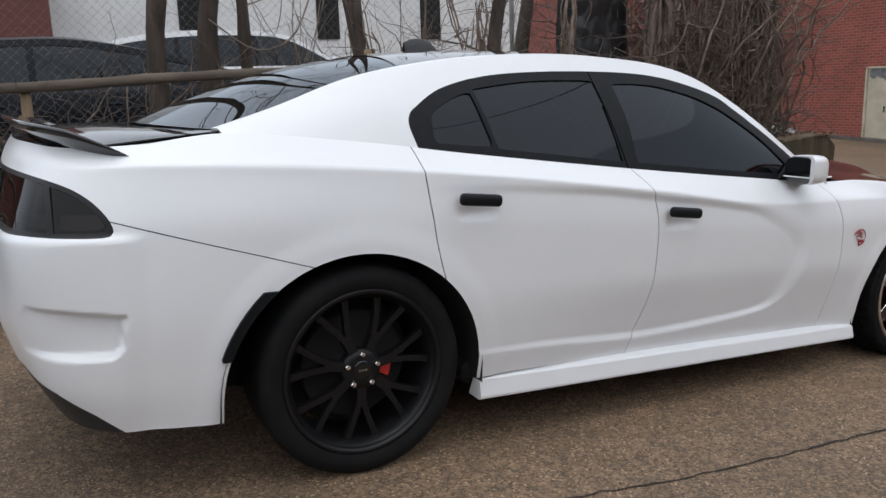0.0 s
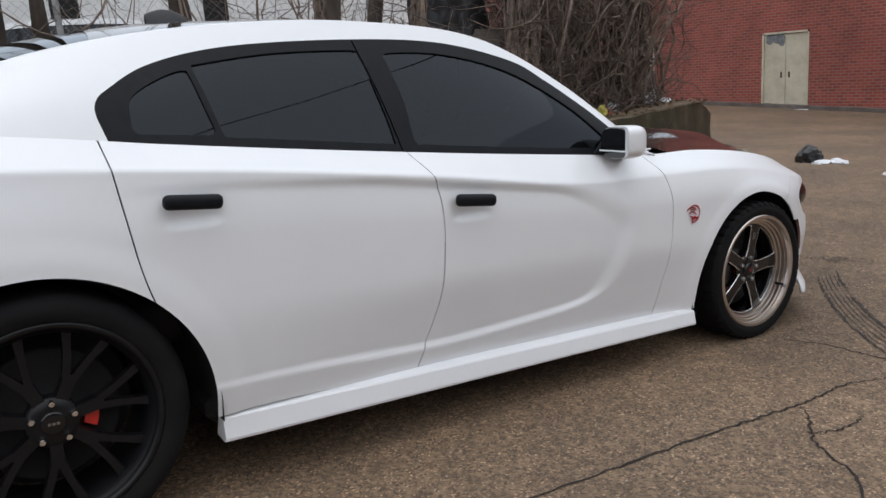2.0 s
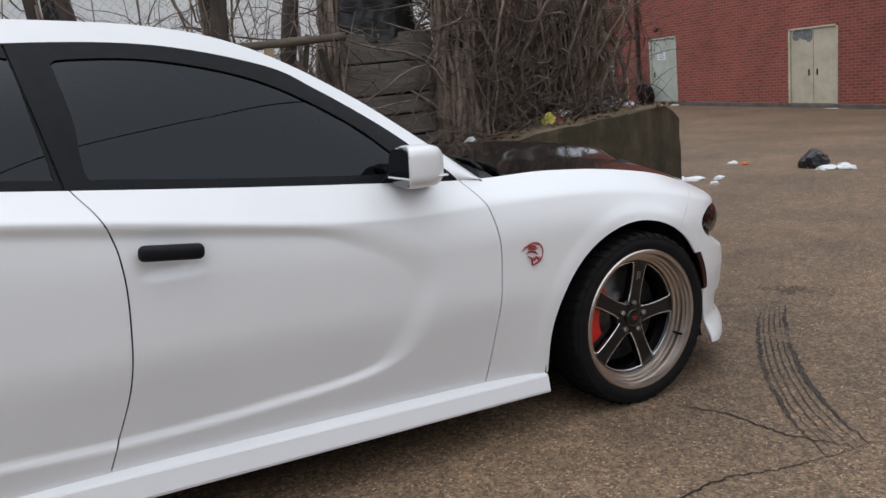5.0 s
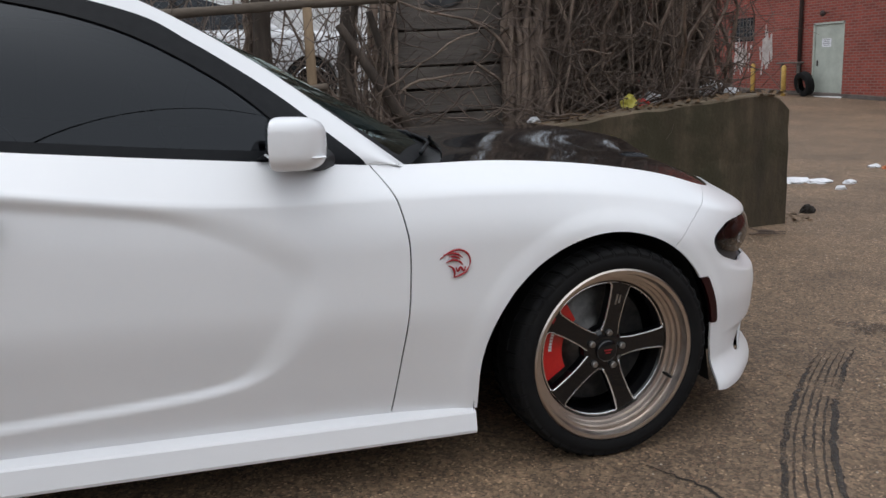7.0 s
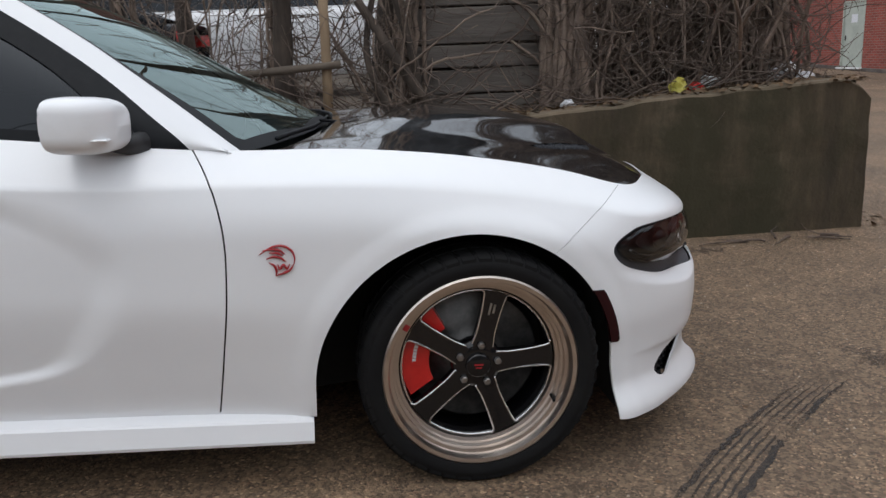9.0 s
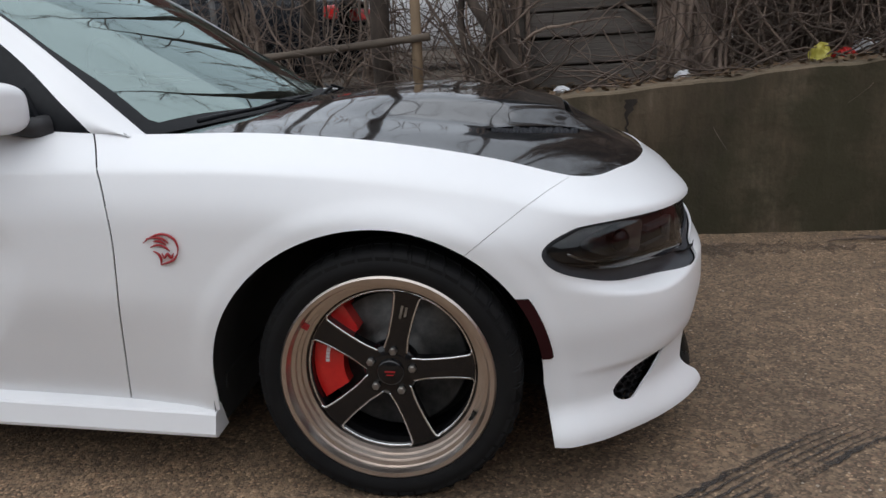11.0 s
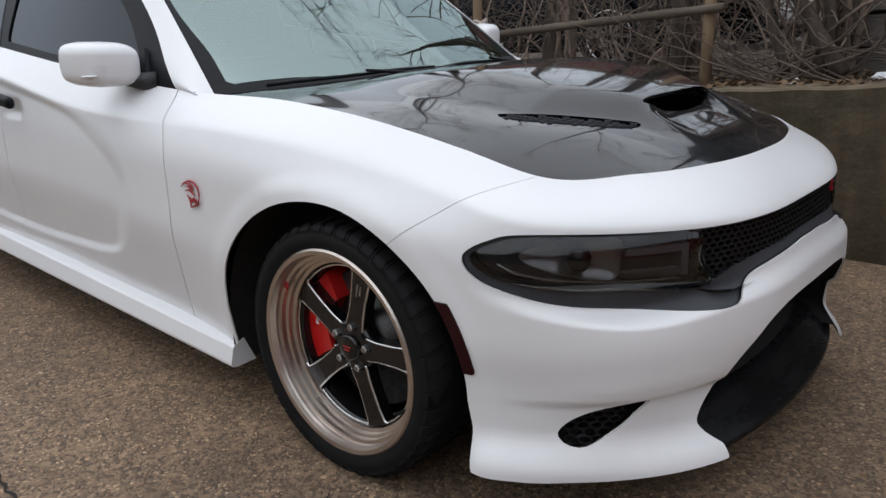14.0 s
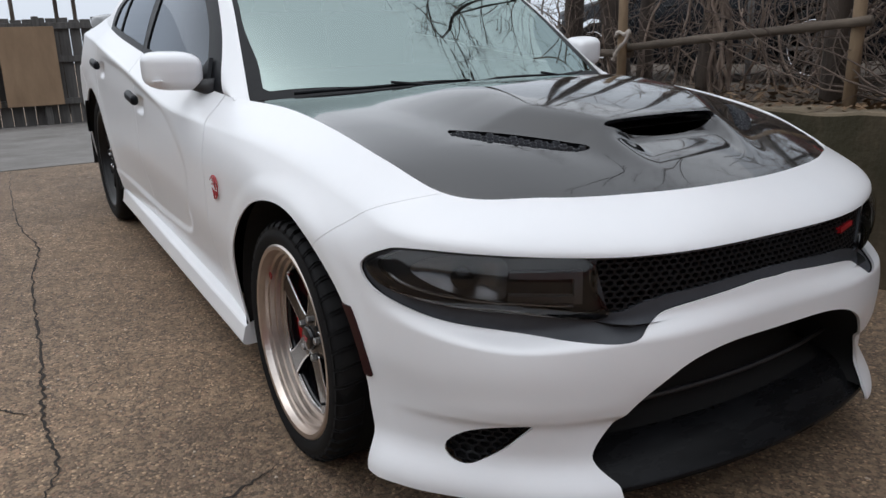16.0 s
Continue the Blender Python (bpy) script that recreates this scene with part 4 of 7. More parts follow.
def wheel(rear, right=True):
    """A wheel with its outer face towards -y, at the origin."""
    w = new("rear_wheel" if rear else "front_wheel")
    w.empty_display_size = 0.1
    r, rim, half = (0.366, 0.284, 0.143) if rear else (0.335, 0.268, 0.112)
    V, F = lathe(tyre_profile(r, rim, half, 0), 96)
    tyre = put("tyre", V, F, RUBBER, w)
    if not rear:
        # shoulder blocks of the tread, with narrow slanting grooves
        nb = 46
        for sd in (-1, 1):
            V, F = [], []
            for k in range(nb):
                n0 = len(V)
                for lift in (-.006, .0035):
                    for da, o, dr in ((.05, .93, -.016), (.86, .93, -.016), (.98, .78, 0), (1.18, .30, .001), (.36, .30, .001), (.17, .78, 0)):
                        q = (k + da) / nb * 2 * math.pi
                        V.append(((r + dr + lift) * math.cos(q), sd * half * o, (r + dr + lift) * math.sin(q)))
                F += [(n0 + 6 + i_ for i_ in range(6))] + [(n0 + i_, n0 + (i_ + 1) % 6, n0 + 6 + (i_ + 1) % 6, n0 + 6 + i_) for i_ in range(6)]
            put("shoulder_tread", V, [tuple(f_) for f_ in F], RUBBER, tyre, smooth=False)
    f = -half * 0.86  # plane of the rim's edge
    metal = RIMBLACK if rear else BRONZE
    prof = [(rim + .006, f + .006), (rim + .006, f - .004), (rim + .001, f - .008), (rim - .010, f - .006), (rim - .013, f + .006)]
    if rear:
        prof += [(rim - .018, f + .014), (rim - .030, f + .03), (rim - .034, f + .22)]
    else:
        prof += [(rim - .015, f + .012), (rim - .016, f + .022), (rim - .025, f + .024), (rim - .026, f + .038), (rim - .034, f + .041), (rim - .035, f + .054), (rim - .044, f + .057), (rim - .046, f + .075)]
    V, F = lathe(prof, 96)
    put("rim", V, F, metal, w, "champagne polished rim lip" if not rear else "black rim", smooth=rear)
    if not rear:
        V, F = lathe([(rim - .046, f + .07), (rim - .052, f + .068), (rim - .056, f + .08), (rim - .05, f + .2)], 96)
        put("inner_barrel", V, F, SPOKE, w)
    face = f + (0.030 if rear else 0.058)
    if rear:
        for k in range(7):
            a0 = 270 + k * 360 / 7
            bm = bmesh.new()
            stem = [polar(.045, a0 - 24), polar(.085, a0 - 13), polar(.12, a0 - 10), polar(.145, a0 - 8.6), polar(.145, a0 + 8.6), polar(.12, a0 + 10), polar(.085, a0 + 13), polar(.045, a0 + 24)]
            bar(bm, stem, face + 0.035, face + 0.004, 0.86)
            for s in (-1, 1):
                arm = [polar(.120, a0 - s * 2), polar(.122, a0 + s * 9.5), polar(.165, a0 + s * 11.0), polar(.21, a0 + s * 13.0), polar(rim - .022, a0 + s * 15.6), polar(rim - .022, a0 + s * 9.4), polar(.21, a0 + s * 7.0), polar(.165, a0 + s * 3.4)]
                bar(bm, arm if s > 0 else arm[::-1], face + 0.032, face + 0.006, 0.93)
            part("spoke", bm, RIMBLACK, w)
    else:
        for k in range(5):
            a0 = 77 + k * 72
            bm = bmesh.new()
            half_out = [(.046, 36), (.064, 27), (.080, 19.5), (.096, 14.8), (.125, 11.2), (.160, 9.0), (rim - .064, 8.2), (rim - .055, 8.8), (rim - .0495, 11)]
            out = [polar(r_, a0 - a_) for r_, a_ in half_out] + [polar(rim - .048, a0 - 12), polar(rim - .048, a0), polar(rim - .048, a0 + 12)] + [polar(r_, a0 + a_) for r_, a_ in half_out[::-1]]
            bar(bm, out, face + 0.04, face, 0.97)
            sp = part("spoke", bm, SPOKE, w)
            for sd in (-1, 1):
                line = [polar(r_ - .0005, a0 + sd * (a_ + .5)) for r_, a_ in half_out[1:]]
                pts = spline(range(8), [(x, face + 0.003, z) for x, z in line], np.linspace(0, 7, 30))
                V, F = tube_mesh(pts, 0.0036, 6)
                put("polished_edge", V, F, CHROME, sp)
        V, F = lathe([(rim - .0495, face + .006), (rim - .052, face + .003), (rim - .0545, face + .006)], 96)
        put("polished_ring", V, F, CHROME, w)
        bm = bmesh.new()
        x, z = polar(.165, 77)
        for dx, l in ((-.006, .034), (.006, .026)):
            box(bm, (x + dx * math.cos(radians(13)) , face - .0005, z), (.006, .002, l), Matrix.Rotation(radians(13), 3, "Y"))
        part("spoke_marking", bm, STEEL, w, "pale marking on a spoke")
    # hub
    V, F = lathe([(.074, face + .04), (.073, face + .012), (.066, face + .003), (.040, face - .002), (.0, face - .002)], 48)
    hub = put("hub", V, F, RIMBLACK if rear else SPOKE, w)
    V, F = lathe([(.036, face), (.035, face - .012), (.030, face - .015), (0, face - .0155)] if not rear else [(.034, face), (.033, face - .005), (.028, face - .007), (0, face - .0072)], 32)
    put("centre_cap", V, F, SPOKE, hub)
    bm = bmesh.new()
    if rear:
        for k in range(3):
            box(bm, (-.011 + .011 * k, face - .008, 0), (.008, .002, .007))
    else:
        box(bm, (0, face - .0165, .004), (.026, .002, .004))
        box(bm, (0, face - .0165, -.005), (.018, .002, .003))
    part("cap_marking", bm, STEEL if rear else BADGE, hub)
    for k in range(5):
        a = 90 + k * 72 if rear else 82 + k * 72
        x, z = polar(.057, a)
        V, F = lathe([(.0105, face + .004), (.0105, face - .010), (.008, face - .013), (0, face - .0135)], 6, (x, 0, z))
        put("lug_nut", V, F, CHROME if rear else STEEL, hub, smooth=False)
    # valve and a dab of red paint on the lip
    if not rear:
        bm = bmesh.new()
        x, z = polar(rim - .022, 148)
        box(bm, (x, f + .022, z), (.018, .004, .022), Matrix.Rotation(radians(-58), 3, "Y"), .001)
        part("paint_dab", bm, BADGE, w, "dab of dull red paint")
        x, z = polar(rim - .030, -25)
        V, F = tube_mesh([(x, f + .05, z), (x * .98, f + .01, z * .98), (x * .96, f - .004, z * .96)], [.006, .005, .004], 8)
        put("valve", V, F, RUBBER, w)
    # brake
    disc_y = face + 0.085
    V, F = lathe([(.19, disc_y + .02), (.19, disc_y), (.185, disc_y - .002), (.095, disc_y - .002), (.09, disc_y - .03), (0, disc_y - .03)], 64)
    disc = put("brake_disc", V, F, LINER if rear else DARKSTEEL, w, "dull dark brake disc" if rear else "grey vented brake disc")
    V, F = lathe([(.232, face + .16), (.10, face + .155), (0, face + .15)], 48)
    put("dust_shield", V, F, LINER, w)
    bm = bmesh.new()
    a_mid = 168 if not rear else 350
    span = 42 if not rear else 14
    r_in, r_out = (.132, .216) if not rear else (.085, .125)
    out = [polar(r_out, a_mid + span * k / 6) for k in range(-6, 7)] + [polar(r_in, a_mid + span * 0.92 * k / 6) for k in range(6, -7, -1)]
    bar(bm, out, disc_y + .03, disc_y - .045, 0.93)
    cal = part("brake_caliper", bm, RED, w, "red brake caliper")
    if not rear:
        bm = bmesh.new()
        for k in range(-3, 4):
            x, z = polar(.176, a_mid + 3.2 * k)
            box(bm, (x, disc_y - .046, z), (.010, .002, .0075), Matrix.Rotation(radians(-(a_mid + 3.2 * k)), 3, "Y"))
        part("caliper_marking", bm, WHITE, cal)
    return w


for rear_, (hx, hz), yc in ((True, REAR_HUB, 0.795), (False, FRONT_HUB, 0.825)):
    for sgn in (-1, 1):
        w = wheel(rear_)
        w.parent = charger
        w.matrix_local = Matrix.Translation((hx, sgn * yc, hz)) @ (Matrix.Identity(4) if sgn < 0 else Matrix.Rotation(math.pi, 4, "Z"))

# ---------------------------------------------------------------- sills, mirrors, handles, small parts
for sgn in (-1, 1):
    V, F = [], []
    xs = np.linspace(.425, 2.60, 40)
    for x in xs:
        f = (x - .385) / 2.215
        zb_, zt_ = .191 - .042 * f, .277 - .055 * f
        prof = [(.84, zb_ + .003), (.916, zb_), (.928, zb_ + .005), (.931, zb_ + .014), (.919, zt_ - .010), (.914, zt_ - .004), (.906, zt_ - .001), (.878, zt_ + .010)]
        V += [(x, sgn * a, b) for a, b in prof]
    for i_ in range(39):
        for q in range(8):
            F.append((8 * i_ + q, 8 * i_ + (q + 1) % 8, 8 * i_ + 8 + (q + 1) % 8, 8 * i_ + 8 + q))
    F += [tuple(range(8)), tuple(range(39 * 8, 40 * 8))]
    put("side_skirt", V, F, WHITE, charger, "white side skirt", smooth=False)


def mirror_part(sgn):
    m = new("door_mirror")
    m.parent = charger
    n, k = 28, 20
    P = np.empty((n, k, 3))
    for i in range(n):
        for j_ in range(k):
            a, b = 2 * math.pi * i / (n - 1), math.pi * j_ / (k - 1)
            ca, sa, cb, sb = math.cos(a), math.sin(a), math.cos(b), math.sin(b)
            sp = lambda q, e: math.copysign(abs(q) ** e, q)
            P[i, j_] = (2.085 + 0.095 * max(sp(sb, .6) * sp(ca, .6), -.32) + 0.03 * cb, sgn * (.955 - 0.095 * sp(cb, .62)), 1.008 + 0.066 * sp(sb, .5) * sp(sa, .55) - 0.006 * cb)
    Skin.grid(P, flip=sgn < 0).make("mirror_housing", WHITE, m, "white mirror housing")
    ring = []
    for q in range(28):
        a = 2 * math.pi * q / 28
        ca, sa = math.cos(a), math.sin(a)
        ring.append((math.copysign(abs(ca) ** .62, ca) * .080, math.copysign(abs(sa) ** .62, sa) * .061))
    V = [(x, sgn * (.955 + f_ * y), 1.007 + f_ * z) for x, f_ in ((2.062, 1.0), (2.046, 1.0), (2.040, .94)) for y, z in ring]
    F = [(r_ * 28 + q, r_ * 28 + (q + 1) % 28, r_ * 28 + 28 + (q + 1) % 28, r_ * 28 + 28 + q) for r_ in (0, 1) for q in range(28)] + [tuple(range(56, 84))]
    put("mirror_glass", V, F, BLACK, m, "dark mirror glass", smooth=False)
    bm = bmesh.new()
    box(bm, (2.10, sgn * .955, .978), (.13, .165, .006), Matrix.Rotation(radians(-2), 3, "Y"), .003)
    part("mirror_lower_ridge", bm, WHITE, m)
    V = [(2.20, sgn * .868, .955), (2.02, sgn * .872, .965), (2.14, sgn * .83, 1.05)]
    V += [(x, y - sgn * .015, z) for x, y, z in V]
    put("mirror_mount", V, [(0, 1, 2), (3, 5, 4), (0, 3, 4, 1), (1, 4, 5, 2), (2, 5, 3, 0)], TRIM, m, smooth=False)
    V, F = tube_mesh([(2.13, sgn * .90, .965), (2.17, sgn * .865, .955), (2.20, sgn * .83, .955)], [.022, .026, .03], 12)
    put("mirror_arm", V, F, PLASTIC, m)


mirror_part(-1)
mirror_part(1)

for x, z, tilt in ((.378, .943, 4.0), (1.350, .852, 5.0)):
    for sgn in (-1, 1):
        bm = bmesh.new()
        box(bm, (x, sgn * .978, z), (.168, .034, .043), Matrix.Rotation(radians(tilt), 3, "Y"), .0165, 4)
        part("door_handle", bm, TRIM, charger, "black door handle", smooth=True)

# badge strokes on the front wings
for sgn in (-1, 1):
    badge = new("wing_badge")
    badge.parent = charger
    for pts in ([(0, .30), (.22, .13), (.45, .02), (.70, .02), (.92, .18), (1.0, .42), (.98, .62)], [(.10, .16), (.36, .12), (.58, .16), (.74, .30)], [(.20, .44), (.42, .36), (.62, .42), (.76, .56)],
                [(.28, .56), (.42, .66), (.48, .84), (.46, 1.0)], [(.46, 1.0), (.66, .93), (.86, .82), (.98, .62)], [(.52, .62), (.58, .78), (.68, .64), (.78, .78), (.86, .62)], [(.30, .24), (.50, .24), (.66, .34)]):
        V, F = tube_mesh(spline(range(len(pts)), [(2.478 + .087 * a, sgn * .9585, .711 - .077 * b) for a, b in pts], np.linspace(0, len(pts) - 1, 5 * len(pts))), [.0012 + .0021 * math.sin(math.pi * (k + .5) / (5 * len(pts))) for k in range(5 * len(pts))], 6)
        put("badge_stroke", V, F, BADGE, badge, "red enamel badge stroke")

# wiper arms at the foot of the windscreen
def on_screen(x, y, up=0.0):
    d = np.hypot(roof.V[:, 0] - x, roof.V[:, 1] - abs(y))
    k = int(np.argmin(d))
    p, n = roof.V[k], roof.N[k]
    return (x, y, p[2] + up)


for y0, y1 in ((-.66, -.06), (-.02, .56)):
    wiper = new("wiper")
    wiper.parent = charger
    pts = []
    for f_ in np.linspace(0, 1, 9):
        y = y0 + (y1 - y0) * f_
        x = float(np.interp(abs(y), [0, .4, .75], [2.64, 2.585, 2.43])) - .012 * f_
        q_ = on_screen(x, y, .012)
        pts.append((q_[0] + .05, y, q_[2] - .020))
    V, F = tube_mesh(pts, np.linspace(.007, .004, 9), 6)
    put("blade", V, F, TRIM, wiper)
    arm = [(pts[8][0] + .13, y1 + .02, pts[8][2] - .06), (pts[6][0] + .045, pts[6][1], pts[6][2] - .008), (pts[4][0] + .008, pts[4][1], pts[4][2] + .012)]
    V, F = tube_mesh(arm, [.010, .007, .005], 6)
    put("arm", V, F, TRIM, wiper)

# roof aerial
rows = []
for k, f_ in enumerate(np.linspace(0, 1, 12)):
    x = .53 + .17 * f_
    h = .062 * (math.sin(math.pi * min(1, .04 + .75 * (1 - f_) ** .9 + .0)) ** .8)
    w_ = .032 * math.sin(math.pi * (.06 + .88 * f_)) ** .5
    rows.append([(x, w_, 1.492), (x, w_ * .8, 1.497 + h * .45), (x, w_ * .32, 1.497 + h * .92), (x, 0, 1.497 + h), (x, -w_ * .32, 1.497 + h * .92), (x, -w_ * .8, 1.497 + h * .45), (x, -w_, 1.492)])
Skin.grid(np.array(rows)).make("roof_aerial", PLASTIC, charger, "black fin aerial")

# cabin: dashboard, steering wheel and seats behind the glass
bm = bmesh.new()
box(bm, (2.10, 0, .90), (.46, 1.40, .16), bevel=.05, seg=2)
part("dashboard", bm, PLASTIC, charger, smooth=True)
V, F = lathe([(.185, -.014), (.197, 0), (.185, .014), (.172, 0)], 32, closed=True)
sw_ = put("steering_wheel", V, F, TRIM, charger)
sw_.matrix_local = Matrix.Translation((1.78, .36, .98)) @ Matrix.Rotation(radians(90), 4, "Z") @ Matrix.Rotation(radians(-22), 4, "X")
for x in (1.05, .15):
    for sgn in (-1, 1):
        bm = bmesh.new()
        box(bm, (x, sgn * .38, .85), (.18, .48, .70), Matrix.Rotation(radians(-14), 3, "Y"), .06, 2)
        box(bm, (x - .11, sgn * .38, 1.27), (.10, .26, .16), Matrix.Rotation(radians(-14), 3, "Y"), .04, 2)
        box(bm, (x + .26, sgn * .38, .52), (.52, .50, .16), None, .05, 2)
        part("seat", bm, PLASTIC, charger, "dark seat", smooth=True)

# ---------------------------------------------------------------- materials of the surroundings
def asphalt():
    m = material("worn_aggregate_asphalt", (0.1, 0.08, 0.065), 0.85)
    t = m.node_tree
    b = t.nodes["Principled BSDF"]
    co = add(m, "ShaderNodeTexCoord")
    big = add(m, "ShaderNodeTexNoise", Scale=0.55, Detail=6.0, Roughness=0.62)
    mid = add(m, "ShaderNodeTexNoise", Scale=7.0, Detail=5.0, Roughness=0.7)
    cell = add(m, "ShaderNodeTexVoronoi", Scale=135.0, Randomness=1.0)
    cell2 = add(m, "ShaderNodeTexVoronoi", Scale=62.0, Randomness=1.0)
    fine = add(m, "ShaderNodeTexNoise", Scale=300.0, Detail=2.0)
    for n in (big, mid, cell, cell2, fine):
        t.links.new(co.outputs["Object"], n.inputs["Vector"])
    # colours of the single stones
    stone = add(m, "ShaderNodeValToRGB")
    e = stone.color_ramp.elements
    e[0].position, e[0].color = 0.0, (0.036, 0.028, 0.021, 1)
    e[1].position, e[1].color = 1.0, (0.34, 0.265, 0.195, 1)
    for pos, col in ((0.35, (0.068, 0.051, 0.037, 1)), (0.6, (0.105, 0.080, 0.058, 1)), (0.8, (0.155, 0.120, 0.090, 1)), (0.9, (0.115, 0.07, 0.05, 1))):
        k = e.new(pos)
        k.color = col
    sep = add(m, "ShaderNodeSeparateColor")
    t.links.new(cell.outputs["Color"], sep.inputs[0])
    t.links.new(sep.outputs[0], stone.inputs[0])
    stone2 = add(m, "ShaderNodeValToRGB")
    e = stone2.color_ramp.elements
    e[0].position, e[0].color = 0.55, (0, 0, 0, 1)
    e[1].position, e[1].color = 1.0, (1, 1, 1, 1)
    sep2 = add(m, "ShaderNodeSeparateColor")
    t.links.new(cell2.outputs["Color"], sep2.inputs[0])
    t.links.new(sep2.outputs[1], stone2.inputs[0])
    pale = add(m, "ShaderNodeMixRGB")
    pale.inputs[2].default_value = (0.24, 0.185, 0.135, 1)
    fade = add(m, "ShaderNodeMath")
    fade.operation = "MULTIPLY"
    fade.inputs[1].default_value = 0.5
    t.links.new(stone2.outputs[0], fade.inputs[0])
    t.links.new(fade.outputs[0], pale.inputs[0])
    t.links.new(stone.outputs[0], pale.inputs[1])
    # tar and dirt between them, in patches
    tar = add(m, "ShaderNodeMixRGB")
    tar.inputs[2].default_value = (0.072, 0.056, 0.043, 1)
    r1 = add(m, "ShaderNodeValToRGB")
    r1.color_ramp.elements[0].position, r1.color_ramp.elements[1].position = 0.40, 0.66
    r1.color_ramp.elements[0].color, r1.color_ramp.elements[1].color = (0.0, 0.0, 0.0, 1), (0.5, 0.5, 0.5, 1)
    t.links.new(mid.outputs["Fac"], r1.inputs[0])
    t.links.new(r1.outputs[0], tar.inputs[0])
    t.links.new(pale.outputs[0], tar.inputs[1])
    tone = add(m, "ShaderNodeMixRGB")
    tone.blend_type = "MULTIPLY"
    tone.inputs[0].default_value = 1.0
    r2 = add(m, "ShaderNodeValToRGB")
    r2.color_ramp.elements[0].position, r2.color_ramp.elements[1].position = 0.32, 0.68
    r2.color_ramp.elements[0].color, r2.color_ramp.elements[1].color = (1.10, 0.98, 0.85, 1), (1.98, 1.74, 1.45, 1)
    t.links.new(big.outputs["Fac"], r2.inputs[0])
    t.links.new(tar.outputs[0], tone.inputs[1])
    t.links.new(r2.outputs[0], tone.inputs[2])
    t.links.new(tone.outputs[0], b.inputs["Base Color"])
    mr = add(m, "ShaderNodeMapRange")
    mr.inputs["To Min"].default_value, mr.inputs["To Max"].default_value = 0.55, 0.95
    t.links.new(mid.outputs["Fac"], mr.inputs["Value"])
    t.links.new(mr.outputs[0], b.inputs["Roughness"])
    hsum = add(m, "ShaderNodeMath")
    hsum.operation = "ADD"
    t.links.new(cell.outputs["Distance"], hsum.inputs[0])
    t.links.new(fine.outputs["Fac"], hsum.inputs[1])
    bp = add(m, "ShaderNodeBump", Strength=0.55, Distance=0.006)
    bp.invert = True
    t.links.new(hsum.outputs[0], bp.inputs["Height"])
    t.links.new(bp.outputs[0], b.inputs["Normal"])
    return m


def brickwork():
    m = material("red_brick_wall", (0.26, 0.08, 0.06), 0.85)
    t = m.node_tree
    b = t.nodes["Principled BSDF"]
    co = add(m, "ShaderNodeTexCoord")
    sw = add(m, "ShaderNodeSeparateXYZ")
    cb = add(m, "ShaderNodeCombineXYZ")
    t.links.new(co.outputs["Object"], sw.inputs[0])
    t.links.new(sw.outputs[1], cb.inputs[0])
    t.links.new(sw.outputs[2], cb.inputs[1])
    br = add(m, "ShaderNodeTexBrick", Scale=1.0)
    br.inputs["Color1"].default_value = (0.31, 0.066, 0.046, 1)
    br.inputs["Color2"].default_value = (0.19, 0.043, 0.033, 1)
    br.inputs["Mortar"].default_value = (0.26, 0.145, 0.12, 1)
    br.inputs["Mortar Size"].default_value = 0.011
    br.inputs["Brick Width"].default_value = 0.215
    br.inputs["Row Height"].default_value = 0.078
    br.inputs["Bias"].default_value = -0.2
    t.links.new(cb.outputs[0], br.inputs["Vector"])
    n = add(m, "ShaderNodeTexNoise", Scale=0.5, Detail=6.0, Roughness=0.7)
    t.links.new(co.outputs["Object"], n.inputs["Vector"])
    r = add(m, "ShaderNodeValToRGB")
    r.color_ramp.elements[0].position, r.color_ramp.elements[1].position = 0.3, 0.72
    r.color_ramp.elements[0].color, r.color_ramp.elements[1].color = (0.7, 0.68, 0.68, 1), (1.15, 1.12, 1.1, 1)
    t.links.new(n.outputs["Fac"], r.inputs[0])
    mx = add(m, "ShaderNodeMixRGB")
    mx.blend_type = "MULTIPLY"
    mx.inputs[0].default_value = 1
    t.links.new(br.outputs["Color"], mx.inputs[1])
    t.links.new(r.outputs[0], mx.inputs[2])
    t.links.new(mx.outputs[0], b.inputs["Base Color"])
    bp = add(m, "ShaderNodeBump", Strength=0.7, Distance=0.01)
    bp.invert = True
    t.links.new(br.outputs["Fac"], bp.inputs["Height"])
    t.links.new(bp.outputs[0], b.inputs["Normal"])
    return m


